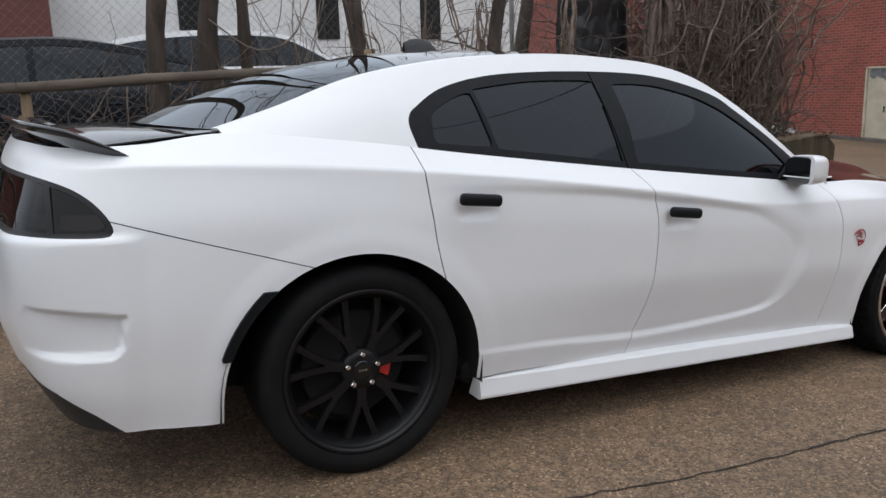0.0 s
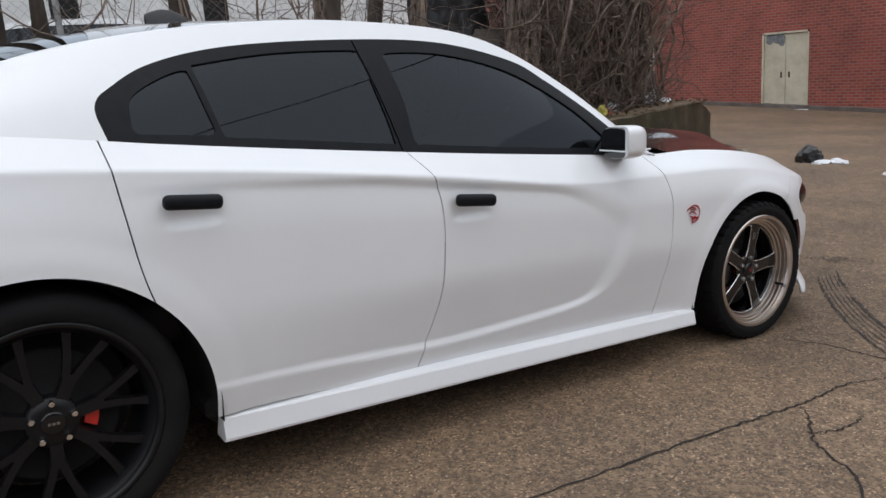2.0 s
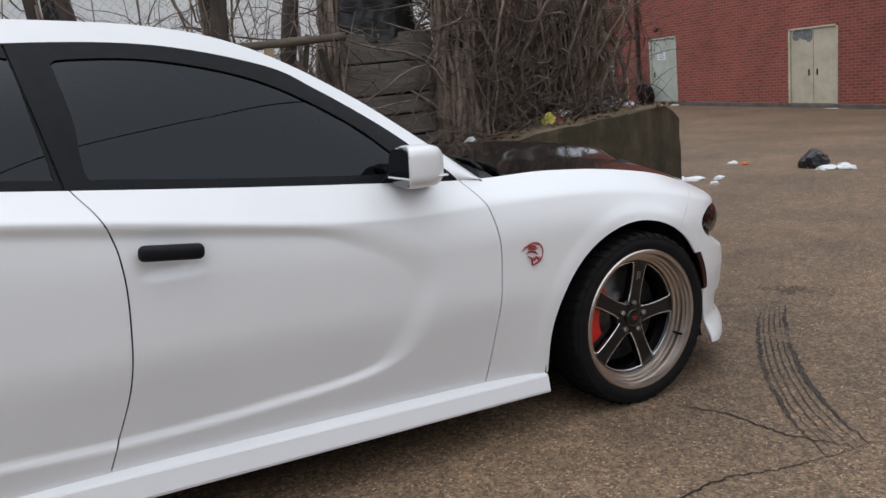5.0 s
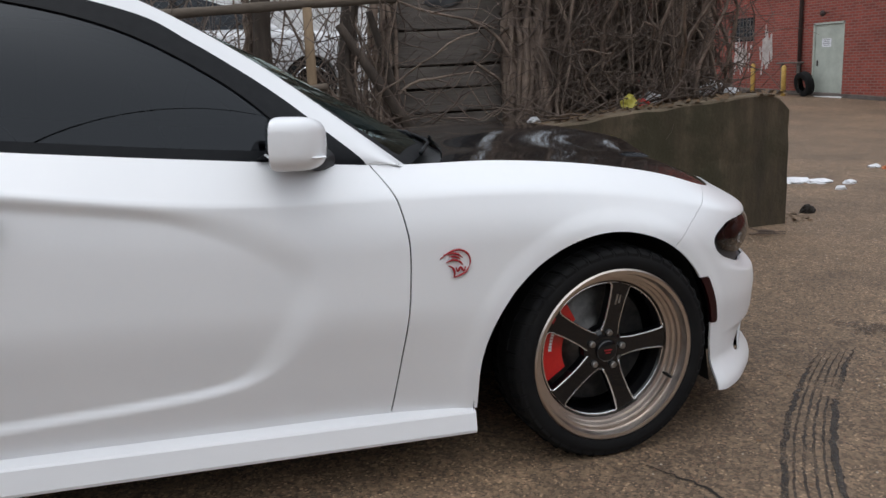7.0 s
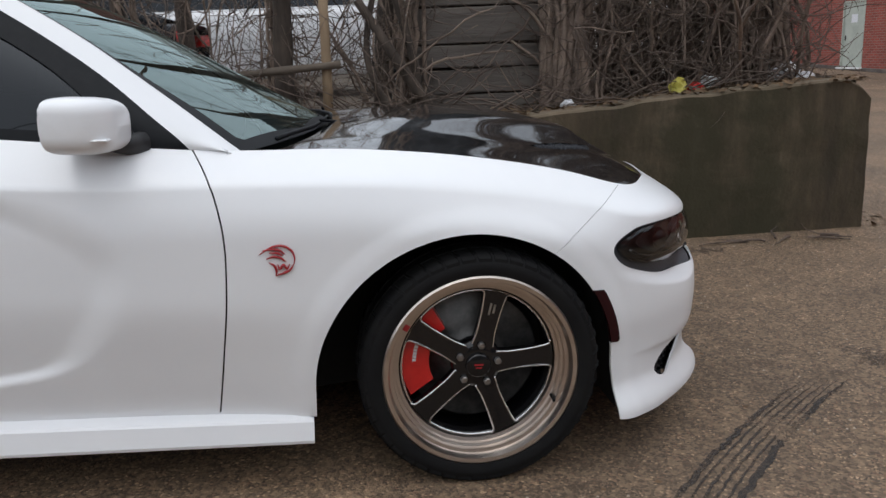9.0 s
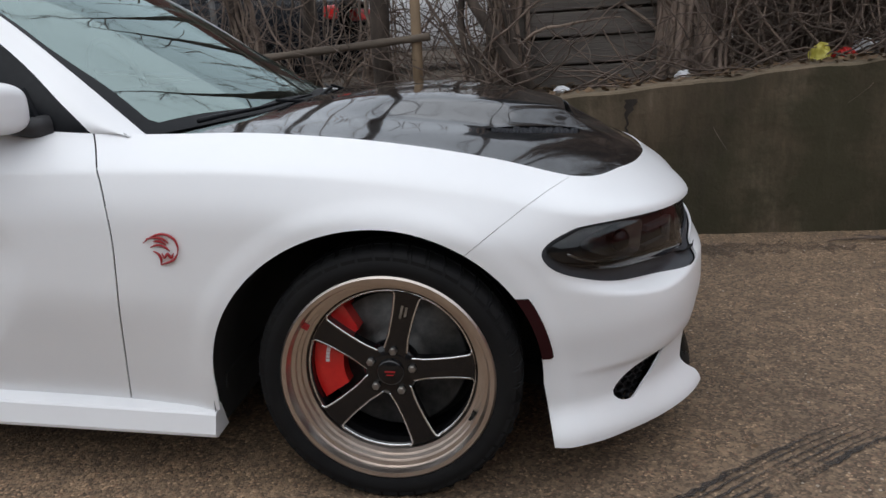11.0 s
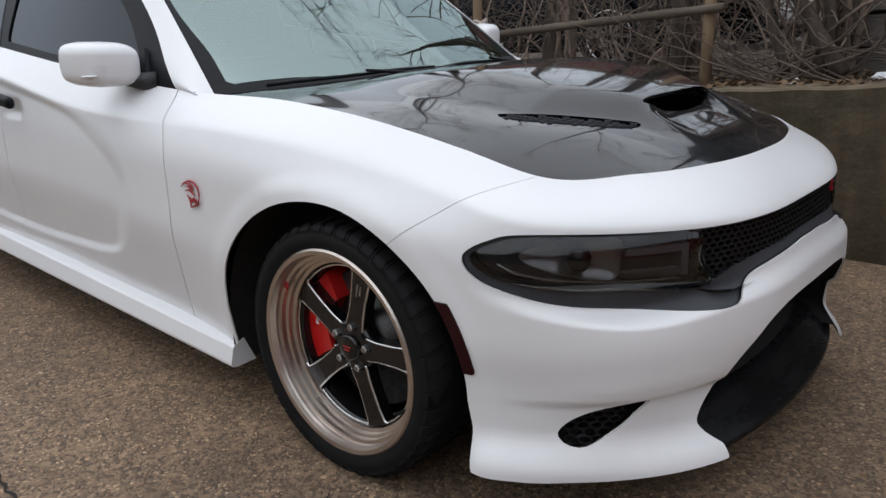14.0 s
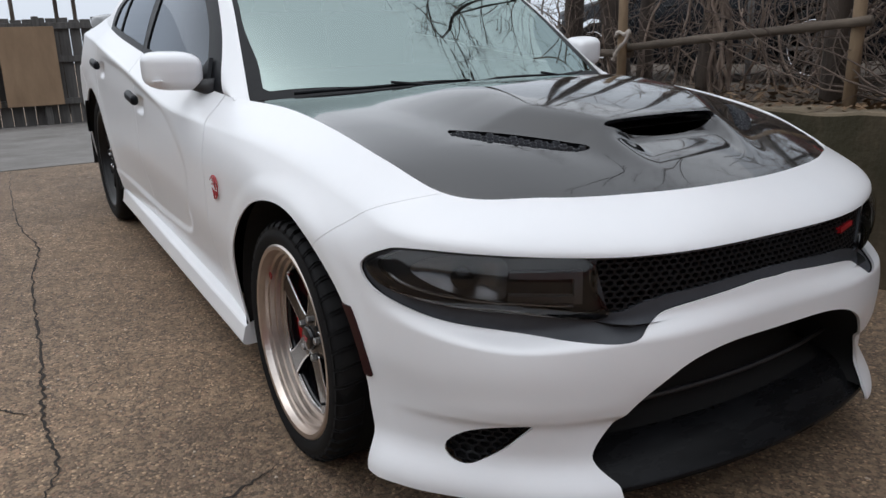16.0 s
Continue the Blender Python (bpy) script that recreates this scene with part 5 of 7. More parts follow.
def mossy():
    """Old concrete: dark algae over most of it, paler where it has worn, with streaks that run down."""
    m = material("mossy_old_concrete", (0.1, 0.09, 0.06), 0.92)
    t = m.node_tree
    b = t.nodes["Principled BSDF"]
    co = add(m, "ShaderNodeTexCoord")
    mp = add(m, "ShaderNodeMapping")
    mp.inputs["Scale"].default_value = (2.2, 2.2, 0.45)
    t.links.new(co.outputs["Object"], mp.inputs["Vector"])
    st = add(m, "ShaderNodeTexNoise", Scale=1.6, Detail=8.0, Roughness=0.68)
    t.links.new(mp.outputs[0], st.inputs["Vector"])
    pa = add(m, "ShaderNodeTexNoise", Scale=1.3, Detail=8.0, Roughness=0.7)
    t.links.new(co.outputs["Object"], pa.inputs["Vector"])
    gr = add(m, "ShaderNodeTexNoise", Scale=45.0, Detail=4.0)
    t.links.new(co.outputs["Object"], gr.inputs["Vector"])
    r = add(m, "ShaderNodeValToRGB")
    e = r.color_ramp.elements
    e[0].position, e[0].color = 0.34, (0.032, 0.024, 0.014, 1)
    e[1].position, e[1].color = 0.80, (0.20, 0.165, 0.12, 1)
    for p, c in ((0.48, (0.060, 0.044, 0.025, 1)), (0.60, (0.092, 0.068, 0.043, 1))):
        e.new(p).color = c
    t.links.new(st.outputs["Fac"], r.inputs[0])
    mx = add(m, "ShaderNodeMixRGB")
    mx.inputs[2].default_value = (0.030, 0.027, 0.011, 1)
    r2 = add(m, "ShaderNodeValToRGB")
    r2.color_ramp.elements[0].position, r2.color_ramp.elements[1].position = 0.43, 0.58
    r2.color_ramp.elements[1].color = (0.9, 0.85, 0.85, 1)
    t.links.new(pa.outputs["Fac"], r2.inputs[0])
    t.links.new(r2.outputs[0], mx.inputs[0])
    t.links.new(r.outputs[0], mx.inputs[1])
    # worn upper faces are paler: dust and grit, plus skylight put into the colour
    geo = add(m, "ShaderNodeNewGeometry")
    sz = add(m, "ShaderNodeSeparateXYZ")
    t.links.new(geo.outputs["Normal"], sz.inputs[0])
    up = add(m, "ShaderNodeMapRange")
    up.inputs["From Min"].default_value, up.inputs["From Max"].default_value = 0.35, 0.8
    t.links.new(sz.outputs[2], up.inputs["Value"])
    dust_and_skylight = add(m, "ShaderNodeMixRGB")
    dust_and_skylight.inputs[2].default_value = (0.23, 0.175, 0.12, 1)
    top_share = add(m, "ShaderNodeMath")
    top_share.operation = "MULTIPLY"
    t.links.new(up.outputs[0], top_share.inputs[0])
    t.links.new(st.outputs["Fac"], top_share.inputs[1])
    t.links.new(top_share.outputs[0], dust_and_skylight.inputs[0])
    t.links.new(mx.outputs[0], dust_and_skylight.inputs[1])
    t.links.new(dust_and_skylight.outputs[0], b.inputs["Base Color"])
    bp = add(m, "ShaderNodeBump", Strength=0.5, Distance=0.01)
    t.links.new(gr.outputs["Fac"], bp.inputs["Height"])
    t.links.new(bp.outputs[0], b.inputs["Normal"])
    return m


ASPHALT = asphalt()
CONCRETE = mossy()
BRICKM = brickwork()
EARTH = vary(material("leaf_litter_earth", (0.07, 0.055, 0.04), 0.95), (0.035, 0.026, 0.018), (0.10, 0.075, 0.052), scale=3, bump=0.9, bump_scale=40, second=(0.06, 0.043, 0.03))
LOTGREY = vary(material("grey_gravel_lot", (0.16, 0.15, 0.14), 0.9), (0.11, 0.10, 0.09), (0.2, 0.19, 0.18), scale=2, bump=0.6, bump_scale=60)
BARK = vary(material("grey_brown_bark", (0.075, 0.058, 0.045), 0.95), (0.024, 0.018, 0.014), (0.088, 0.066, 0.052), scale=14, bump=0.9, bump_scale=45, stretch=(1, 1, 0.25))
VINE = vary(material("dry_vine_stem", (0.10, 0.075, 0.058), 0.95), (0.06, 0.043, 0.034), (0.32, 0.24, 0.19), scale=6, bump=0.5, bump_scale=60)
TWIG = vary(material("thin_dry_twig", (0.11, 0.08, 0.065), 0.95), (0.040, 0.029, 0.024), (0.19, 0.142, 0.115), scale=5)
POLE = vary(material("weathered_fence_pole", (0.16, 0.12, 0.085), 0.9), (0.055, 0.042, 0.032), (0.15, 0.118, 0.09), scale=8, bump=0.6, bump_scale=50, stretch=(0.3, 1, 1))
POST = vary(material("tan_fence_post", (0.22, 0.15, 0.09), 0.9), (0.15, 0.10, 0.06), (0.28, 0.20, 0.125), scale=8, bump=0.6, bump_scale=50, stretch=(1, 1, 0.3))
GREYWOOD = vary(material("grey_weathered_board", (0.12, 0.105, 0.095), 0.92), (0.08, 0.069, 0.061), (0.165, 0.143, 0.127), scale=5, bump=0.7, bump_scale=40, stretch=(0.25, 1, 3))
FENCEWOOD = vary(material("dark_fence_board", (0.10, 0.095, 0.09), 0.92), (0.06, 0.056, 0.053), (0.13, 0.122, 0.115), scale=5, bump=0.6, bump_scale=40, stretch=(3, 3, 0.25))
PLYWOOD = vary(material("brown_plywood", (0.26, 0.17, 0.10), 0.85), (0.20, 0.13, 0.078), (0.31, 0.21, 0.13), scale=3, bump=0.2, bump_scale=30, stretch=(1, 1, 0.3))
CREAM = vary(material("cream_door_paint", (0.48, 0.43, 0.33), 0.6), (0.40, 0.355, 0.265), (0.55, 0.50, 0.39), scale=3, rough=(0.45, 0.75), bump=0.1)
SAGE = vary(material("pale_green_door_paint", (0.40, 0.43, 0.38), 0.6), (0.34, 0.365, 0.32), (0.46, 0.49, 0.43), scale=3, rough=(0.45, 0.75), bump=0.1)
BAREMETAL = vary(material("bare_grey_metal_patch", (0.17, 0.175, 0.18), 0.6, 0.4), (0.11, 0.115, 0.12), (0.24, 0.245, 0.25), scale=12)
DARKPIPE = vary(material("dark_brown_pipe", (0.035, 0.022, 0.02), 0.6), (0.028, 0.018, 0.016), (0.05, 0.03, 0.027), scale=10)
YELLOW = vary(material("worn_yellow_paint", (0.45, 0.28, 0.06), 0.6), (0.35, 0.2, 0.04), (0.55, 0.36, 0.09), scale=10)
PAPER = vary(material("white_litter", (0.72, 0.73, 0.75), 0.7), (0.6, 0.61, 0.64), (0.8, 0.8, 0.82), scale=20)
BINBAG = vary(material("black_plastic_bag", (0.012, 0.012, 0.014), 0.3), (0.009, 0.009, 0.01), (0.02, 0.02, 0.022), scale=12, bump=0.6, bump_scale=25)
BAGYELLOW = vary(material("yellow_plastic_bag", (0.6, 0.5, 0.06), 0.4), (0.34, 0.29, 0.03), (0.55, 0.50, 0.12), scale=15, bump=0.5, bump_scale=30)
LEAF = vary(material("dead_leaf", (0.14, 0.085, 0.045), 0.85), (0.075, 0.045, 0.025), (0.21, 0.13, 0.07), scale=1.2)
CRACK = vary(material("crack_filling", (0.018, 0.014, 0.011), 0.95), (0.012, 0.009, 0.007), (0.03, 0.023, 0.018), scale=20)
PLASTER = vary(material("pale_render", (0.5, 0.5, 0.5), 0.85), (0.62, 0.62, 0.62), (0.76, 0.76, 0.75), scale=1.2)


# ---------------------------------------------------------------- ground
def ground_z(x, y):
    x, y = np.asarray(x, float), np.asarray(y, float)
    near = 0.055 * (3.058 - x)
    ahead = -0.008 - 0.027 * (x - 3.2)
    behind = 0.278 + 0.01 * (x + 2)
    z = np.where(x > 3.2, ahead, np.where(x < -2, np.maximum(behind, 0.15), near))
    return z + 0.040 * np.clip(y - 9.5, -3.0, 14) * smoothstep(11, 20, x)


xs = np.concatenate([[-600, -120, -40, -20, -14], np.linspace(-10, 21, 150), [24, 30, 40, 80, 150, 600]])
ys = np.concatenate([[-600, -120, -40, -20, -14], np.linspace(-10, 26, 120), [30, 40, 80, 150, 600]])
GX, GY = np.meshgrid(xs, ys, indexing="ij")
g_ = Skin.grid(np.stack([GX, GY, ground_z(GX, GY)], 2))
ground = tagged(g_.make("ground", ASPHALT, None), "worn brown aggregate asphalt lot with cracks", "ground", kind="structure")
rnd = random.Random(4)


def ribbon(name, pts, width, mat, label, category, lift=0.003, rough=0.4):
    """A ragged flat strip that follows the ground."""
    p = spline(range(len(pts)), [(x, y, 0) for x, y in pts], np.linspace(0, len(pts) - 1, 14 * (len(pts) - 1) + 1))
    V, F = [], []
    for i in range(len(p)):
        d = p[min(i + 1, len(p) - 1)] - p[max(i - 1, 0)]
        n = np.array([-d[1], d[0], 0])
        n /= np.linalg.norm(n) + 1e-9
        w = width * (1 + rough * rnd.uniform(-1, 1)) * min(1, 4 * (i + 0.2) / len(p), 4 * (len(p) - i) / len(p))
        c = p[i] + n * width * rough * 2.2 * rnd.uniform(-1, 1)
        for s in (-0.5, 0.5):
            q = c + n * w * s
            V.append((q[0], q[1], float(ground_z(q[0], q[1])) + lift))
    F = [(2 * i, 2 * i + 1, 2 * i + 3, 2 * i + 2) for i in range(len(p) - 1)]
    return tagged(put(name, V, F, mat), label, category, kind="structure")


for pts in ([(-2.84, -1.30), (-1.4, -1.38), (-.22, -1.40), (.45, -1.35), (1.03, -1.42), (1.67, -1.45), (2.25, -1.48), (2.5, -1.5), (2.79, -1.49), (3.06, -1.57), (3.5, -1.62)],
            [(2.46, -1.49), (2.36, -1.60), (2.2, -1.72), (2.05, -1.95), (1.6, -2.3)], [(3.1, -.95), (3.2, -1.15), (3.22, -1.4), (3.3, -1.6)], [(2.2, -1.66), (2.4, -1.72), (2.55, -1.70)],
            [(7.2, 2.4), (8.4, 1.0), (9.8, -.6), (11, -3)], [(13.5, 6), (11.5, 1), (12.5, -4)]):
    ribbon("pavement_crack", pts, 0.009, CRACK, "dark crack in the asphalt lot", "crack")

# the grey concrete apron towards the board fence, edged by a ragged joint
AY = np.linspace(-9, 1.7, 60)
rows = []
for f_ in np.linspace(0, 1, 24):
    xe = [-2.12 + .05 * noise.noise((0, y * 2.3, 8)) + .02 * noise.noise((0, y * 9, 2)) for y in AY]
    rows.append([(-8.3 + (e_ + 8.3) * f_, y, float(ground_z(-8.3 + (e_ + 8.3) * f_, y)) + .006) for e_, y in zip(xe, AY)])
tagged(Skin.grid(np.array(rows)).make("concrete_apron", LOTGREY, None, "", .02), "worn grey concrete apron before the board fence", "ground", kind="structure")

# grit, small stones and bits of dead leaf lying loose on the asphalt
def loose_bits(name, count, size, flat, mat, label, seed):
    r_ = random.Random(seed)
    V, F = [], []
    while len(F) < count * 8:
        x, y = r_.uniform(-1.5, 7.5), r_.uniform(-3.0, 1.65)
        if -1.1 < x < 3.95 and -.95 < y < .98:
            continue
        q, a = size * r_.uniform(.4, 1.0) ** 1.5, r_.uniform(0, 6.283)
        z = float(ground_z(x, y))
        n0 = len(V)
        V += [(x + q * math.cos(a + k * 1.5708) * r_.uniform(.6, 1), y + q * math.sin(a + k * 1.5708) * r_.uniform(.6, 1), z + q * flat * .4) for k in range(4)] + [(x, y, z + q * flat), (x, y, z - .001)]
        F += [(n0 + k, n0 + (k + 1) % 4, n0 + 4) for k in range(4)] + [(n0 + (k + 1) % 4, n0 + k, n0 + 5) for k in range(4)]
    tagged(put(name, V, F, mat, smooth=False), label, "grit", kind="stuff")


PEBBLE = vary(material("pale_pebble", (0.4, 0.33, 0.26), 0.85), (0.22, 0.17, 0.13), (0.52, 0.45, 0.37), scale=3)
loose_bits("loose_grit", 1500, .0075, .8, PEBBLE, "pale loose grit scattered over the asphalt", 21)
loose_bits("leaf_bits", 330, .016, .25, LEAF, "bits of dead brown leaf on the asphalt", 22)

# tyre marks: torn dark rubber, seen only where it has stayed on the stones
def rubbed(name, grain, low, high, most):
    """Thin dark film on the asphalt, broken up by its grain."""
    m = bpy.data.materials.new(name)
    m.use_nodes = True
    t = m.node_tree
    co = add(m, "ShaderNodeTexCoord")
    fine = add(m, "ShaderNodeTexNoise", Scale=grain, Detail=4.0, Roughness=0.7)
    broad = add(m, "ShaderNodeTexNoise", Scale=5.0, Detail=3.0)
    total = add(m, "ShaderNodeMath")
    total.operation = "ADD"
    ramp = add(m, "ShaderNodeValToRGB")
    ramp.color_ramp.elements[0].position, ramp.color_ramp.elements[1].position = low, high
    ramp.color_ramp.elements[1].color = (most, most, most, 1)
    clear = add(m, "ShaderNodeBsdfTransparent")
    mix = add(m, "ShaderNodeMixShader")
    b = t.nodes["Principled BSDF"]
    b.inputs["Base Color"].default_value = (0.028, 0.025, 0.024, 1)
    b.inputs["Roughness"].default_value = 0.75
    t.links.new(co.outputs["Object"], fine.inputs["Vector"])
    t.links.new(co.outputs["Object"], broad.inputs["Vector"])
    t.links.new(fine.outputs["Fac"], total.inputs[0])
    t.links.new(broad.outputs["Fac"], total.inputs[1])
    t.links.new(total.outputs[0], ramp.inputs[0])
    t.links.new(ramp.outputs[0], mix.inputs[0])
    t.links.new(clear.outputs[0], mix.inputs[1])
    t.links.new(b.outputs[0], mix.inputs[2])
    t.links.new(mix.outputs[0], t.nodes["Material Output"].inputs["Surface"])
    return m


MARK = rubbed("rubber_tyre_mark", 150.0, 0.80, 1.12, 0.72)
STAIN = rubbed("oily_stain", 120.0, 0.80, 1.25, 0.36)
for k_ in range(6):
    off = -.115 + .040 * k_
    ribbon("tyre_mark", [(4.46 + off, -.42), (4.24 + off, -.58), (3.97 + off, -.80), (3.73 + off, -1.02), (3.46 + off, -1.32), (3.24 + off, -1.66)], (.020, .008, .010, .009, .008, .022)[k_], MARK, "dark rubber tyre mark on the asphalt", "tyre mark", 0.004, 0.14)
ribbon("tyre_mark", [(4.66, -.12), (4.76, -.26), (4.86, -.38), (4.86, -.52)], 0.13, STAIN, "dark oily stain on the asphalt", "stain", 0.004, 0.2)
ribbon("tyre_mark", [(3.9, 1.35), (4.2, 1.45), (4.6, 1.5), (5.1, 1.5)], 0.2, STAIN, "damp dark stain at the foot of the wall", "stain", 0.004, 0.2)


# ---------------------------------------------------------------- retaining wall and bank
def wall_top(x):
    return np.interp(x, [-30, 2.7, 3.4, 3.9, 4.9, 6.0, 6.3], [.76, .755, .77, .79, .86, .905, .90])


def face_y(x):
    return np.interp(x, [-30, 3.9, 6.3], [1.74, 1.78, 1.88])


xs_ = np.concatenate([np.linspace(-12, 2, 60), np.linspace(2.05, 6.27, 130)])
prof = [(0.0, -0.4)] + [(0.0, v) for v in np.linspace(-.2, .98, 24)] + [(0.012, .995), (.05, 1.0), (.15, 1.0), (.26, 1.0), (.30, .98), (.30, -.4)]
P = np.empty((len(xs_), len(prof), 3))
for i, x in enumerate(xs_):
    top = float(wall_top(x))
    if x > 6.05:
        top -= 2.4 * (x - 6.05) ** 2
    chip = max(0, 0.02 * noise.noise((x * 3, 7, 1)))
    for k, (dy, h) in enumerate(prof):
        nz = 0.010 * noise.noise((x * 2.1, h * 3, 2)) + 0.006 * noise.noise((x * 9, h * 9, 5))
        P[i, k] = (x, float(face_y(x)) + dy + nz, h * top - (chip if h > 0.97 else 0) + (0.008 * noise.noise((x * 5, dy * 9, 3)) if h > .97 else 0))
w_ = Skin.grid(P)
n = P.shape[1]
V = list(w_.V) 
F = list(w_.F) + [tuple(range((len(xs_) - 1) * n, len(xs_) * n))]
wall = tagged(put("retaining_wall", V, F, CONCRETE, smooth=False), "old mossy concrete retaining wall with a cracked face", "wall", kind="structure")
# the crack in its face: a ragged recess with a broken-out hole at the top
V, F = [], []
zc = np.linspace(0.0, .74, 40)
for i, z in enumerate(zc):
    c = 3.95 + .02 * math.sin(z * 9) + .012 * rnd.uniform(-1, 1)
    hw = .004 + .004 * rnd.random() + (.03 * max(0, z - .64) / .1)
    for s in (-1, 1):
        V.append((c + s * hw, float(face_y(c)) - .012, z))
F = [(2 * i, 2 * i + 1, 2 * i + 3, 2 * i + 2) for i in range(len(zc) - 1)]
put("wall_crack", V, F, CRACK, wall, "dark crack")


def bank_z(x, y):
    x, y = np.asarray(x, float), np.asarray(y, float)
    z = wall_top(x) - 0.02 + 0.03 * smoothstep(2.0, 2.6, y)
    z = z + (0.64 - z) * smoothstep(3.1, 4.4, y) + 0.02 * np.clip(y - 6, 0, 12)
    down = np.where(x > 6.25, 0.0, 1.0)
    return z * down + (ground_z(x, y) - 0.02) * (1 - down)


bx = np.concatenate([np.linspace(-30, -4, 20), np.linspace(-3.8, 6.24, 100), [6.26]])
by = np.concatenate([np.linspace(2.0, 5, 40), np.linspace(5.2, 24, 40)])
BX, BY = np.meshgrid(bx, by, indexing="ij")
BZ = bank_z(BX, BY)
for i in range(BX.shape[0]):
    for j_ in range(BX.shape[1]):
        BZ[i, j_] += 0.02 * noise.noise((BX[i, j_] * 2.5, BY[i, j_] * 2.5, 0)) + 0.012 * noise.noise((BX[i, j_] * 9, BY[i, j_] * 9, 4))
bank = tagged(Skin.grid(np.stack([BX, BY, BZ], 2)).make("earth_bank", EARTH, None), "raised earth bank covered in dead leaves and litter", "ground", kind="structure")


# ---------------------------------------------------------------- brick building
BX0 = 20.12
build = thing("brick_building", "long red brick building with painted metal doors", "building", kind="structure")
openings = [(9.50, 10.92, -.46, 1.65), (14.85, 15.98, -.22, 1.87), (20.85, 21.95, .1, 2.22), (18.45, 19.6, 1.5, 2.24)]
ysb = sorted({-14.0, 34.0, *[o[0] for o in openings], *[o[1] for o in openings]})
zsb = sorted({-1.5, 7.5, *[o[2] for o in openings], *[o[3] for o in openings]})
V, F = [], []
for j_ in range(len(ysb) - 1):
    for k in range(len(zsb) - 1):
        cy, cz = (ysb[j_] + ysb[j_ + 1]) / 2, (zsb[k] + zsb[k + 1]) / 2
        if any(o[0] < cy < o[1] and o[2] < cz < o[3] for o in openings):
            continue
        b0 = len(V)
        V += [(BX0, ysb[j_], zsb[k]), (BX0, ysb[j_ + 1], zsb[k]), (BX0, ysb[j_ + 1], zsb[k + 1]), (BX0, ysb[j_], zsb[k + 1])]
        F.append((b0, b0 + 3, b0 + 2, b0 + 1))
for o in openings:
    b0 = len(V)
    for x in (BX0, BX0 + .25):
        V += [(x, o[0], o[2]), (x, o[1], o[2]), (x, o[1], o[3]), (x, o[0], o[3])]
    F += [(b0 + k, b0 + (k + 1) % 4, b0 + 4 + (k + 1) % 4, b0 + 4 + k) for k in range(4)]
b0 = len(V)
V += [(BX0, -14, -1.5), (BX0, 34, -1.5), (BX0 + 8, 34, -1.5), (BX0 + 8, -14, -1.5), (BX0, -14, 7.5), (BX0, 34, 7.5), (BX0 + 8, 34, 7.5), (BX0 + 8, -14, 7.5)]
F += [(b0 + 1, b0 + 2, b0 + 6, b0 + 5), (b0 + 2, b0 + 3, b0 + 7, b0 + 6), (b0 + 3, b0, b0 + 4, b0 + 7), (b0 + 4, b0 + 5, b0 + 6, b0 + 7)]
put("wall", V, F, BRICKM, build, smooth=False)
V, F = [], []
for y in np.linspace(-14, 34, 97):
    gz = float(ground_z(20, y))
    V += [(BX0 - .03, y, gz - .3), (BX0 - .035, y, gz + .10 + .02 * noise.noise((y, 0, 0))), (BX0 + .01, y, gz + .12)]
F = [(3 * i + k, 3 * i + k + 3, 3 * i + k + 4, 3 * i + k + 1) for i in range(96) for k in (0, 1)]
put("plinth", V, F, vary(material("dirty_plinth", (0.12, 0.1, 0.09), 0.9), (0.07, 0.055, 0.048), (0.16, 0.135, 0.12), scale=3), build, "stained concrete plinth", smooth=False)


def metal_door(y0, y1, z0, z1, mat, leaves, label):
    d = thing("metal_door", label, "door")
    bm = bmesh.new()
    w = .05
    for (a, b, c, e) in ((y0, y0 + w, z0, z1), (y1 - w, y1, z0, z1), (y0, y1, z1 - w, z1)):
        box(bm, (BX0 + .04, (a + b) / 2, (c + e) / 2), (.1, b - a - .001, e - c - .001))
    part("door_frame", bm, mat, d)
    lw = (y1 - y0 - 2 * w) / leaves
    for k in range(leaves):
        bm = bmesh.new()
        box(bm, (BX0 + .06, y0 + w + lw * (k + .5), (z0 + z1 - w) / 2), (.045, lw - .012, z1 - z0 - w - .02), bevel=.004)
        leaf = part("door_leaf", bm, mat, d)
        bm = bmesh.new()
        box(bm, (BX0 + .02, y0 + w + lw * k + (.12 if k else lw - .12), z0 + .95), (.04, .03, .16), bevel=.008)
        part("pull_handle", bm, DARKPIPE, leaf, "dark worn handle")
    bm = bmesh.new()
    box(bm, (BX0 - .03, (y0 + y1) / 2, z0 - .02), (.2, y1 - y0 + .1, .06), bevel=.01)
    part("door_step", bm, PLASTER, d)
    return d


dd = metal_door(9.50, 10.92, -.46, 1.65, CREAM, 2, "cream painted metal double door with peeling paint")
bm = bmesh.new()
for (y, z, a, b) in ((10.6, 1.50, .22, .12), (10.42, 1.48, .2, .16), (10.7, 1.42, .12, .1), (10.33, 1.40, .1, .14)):
    c = bmesh.ops.create_circle(bm, cap_ends=True, radius=1, segments=14)["verts"]
    bmesh.ops.transform(bm, matrix=Matrix.Translation((BX0 + .034 - .0004 * z, y, z)) @ Matrix.Rotation(radians(-90), 4, "Y") @ Matrix.Diagonal((b, a, 1, 1)), verts=c)
part("peeled_patch", bm, BAREMETAL, dd, "bare grey metal where paint has peeled")
sd = metal_door(14.85, 15.98, -.22, 1.87, SAGE, 1, "pale green metal door with a paper notice")
bm = bmesh.new()
box(bm, (BX0 + .03, 15.5, 1.30), (.006, .34, .24))
notice = part("paper_notice", bm, PAPER, sd, "white paper notice")
bm = bmesh.new()
for k in range(4):
    box(bm, (BX0 + .0255, 15.5, 1.38 - .05 * k), (.002, .24 - .04 * (k % 2), .016))
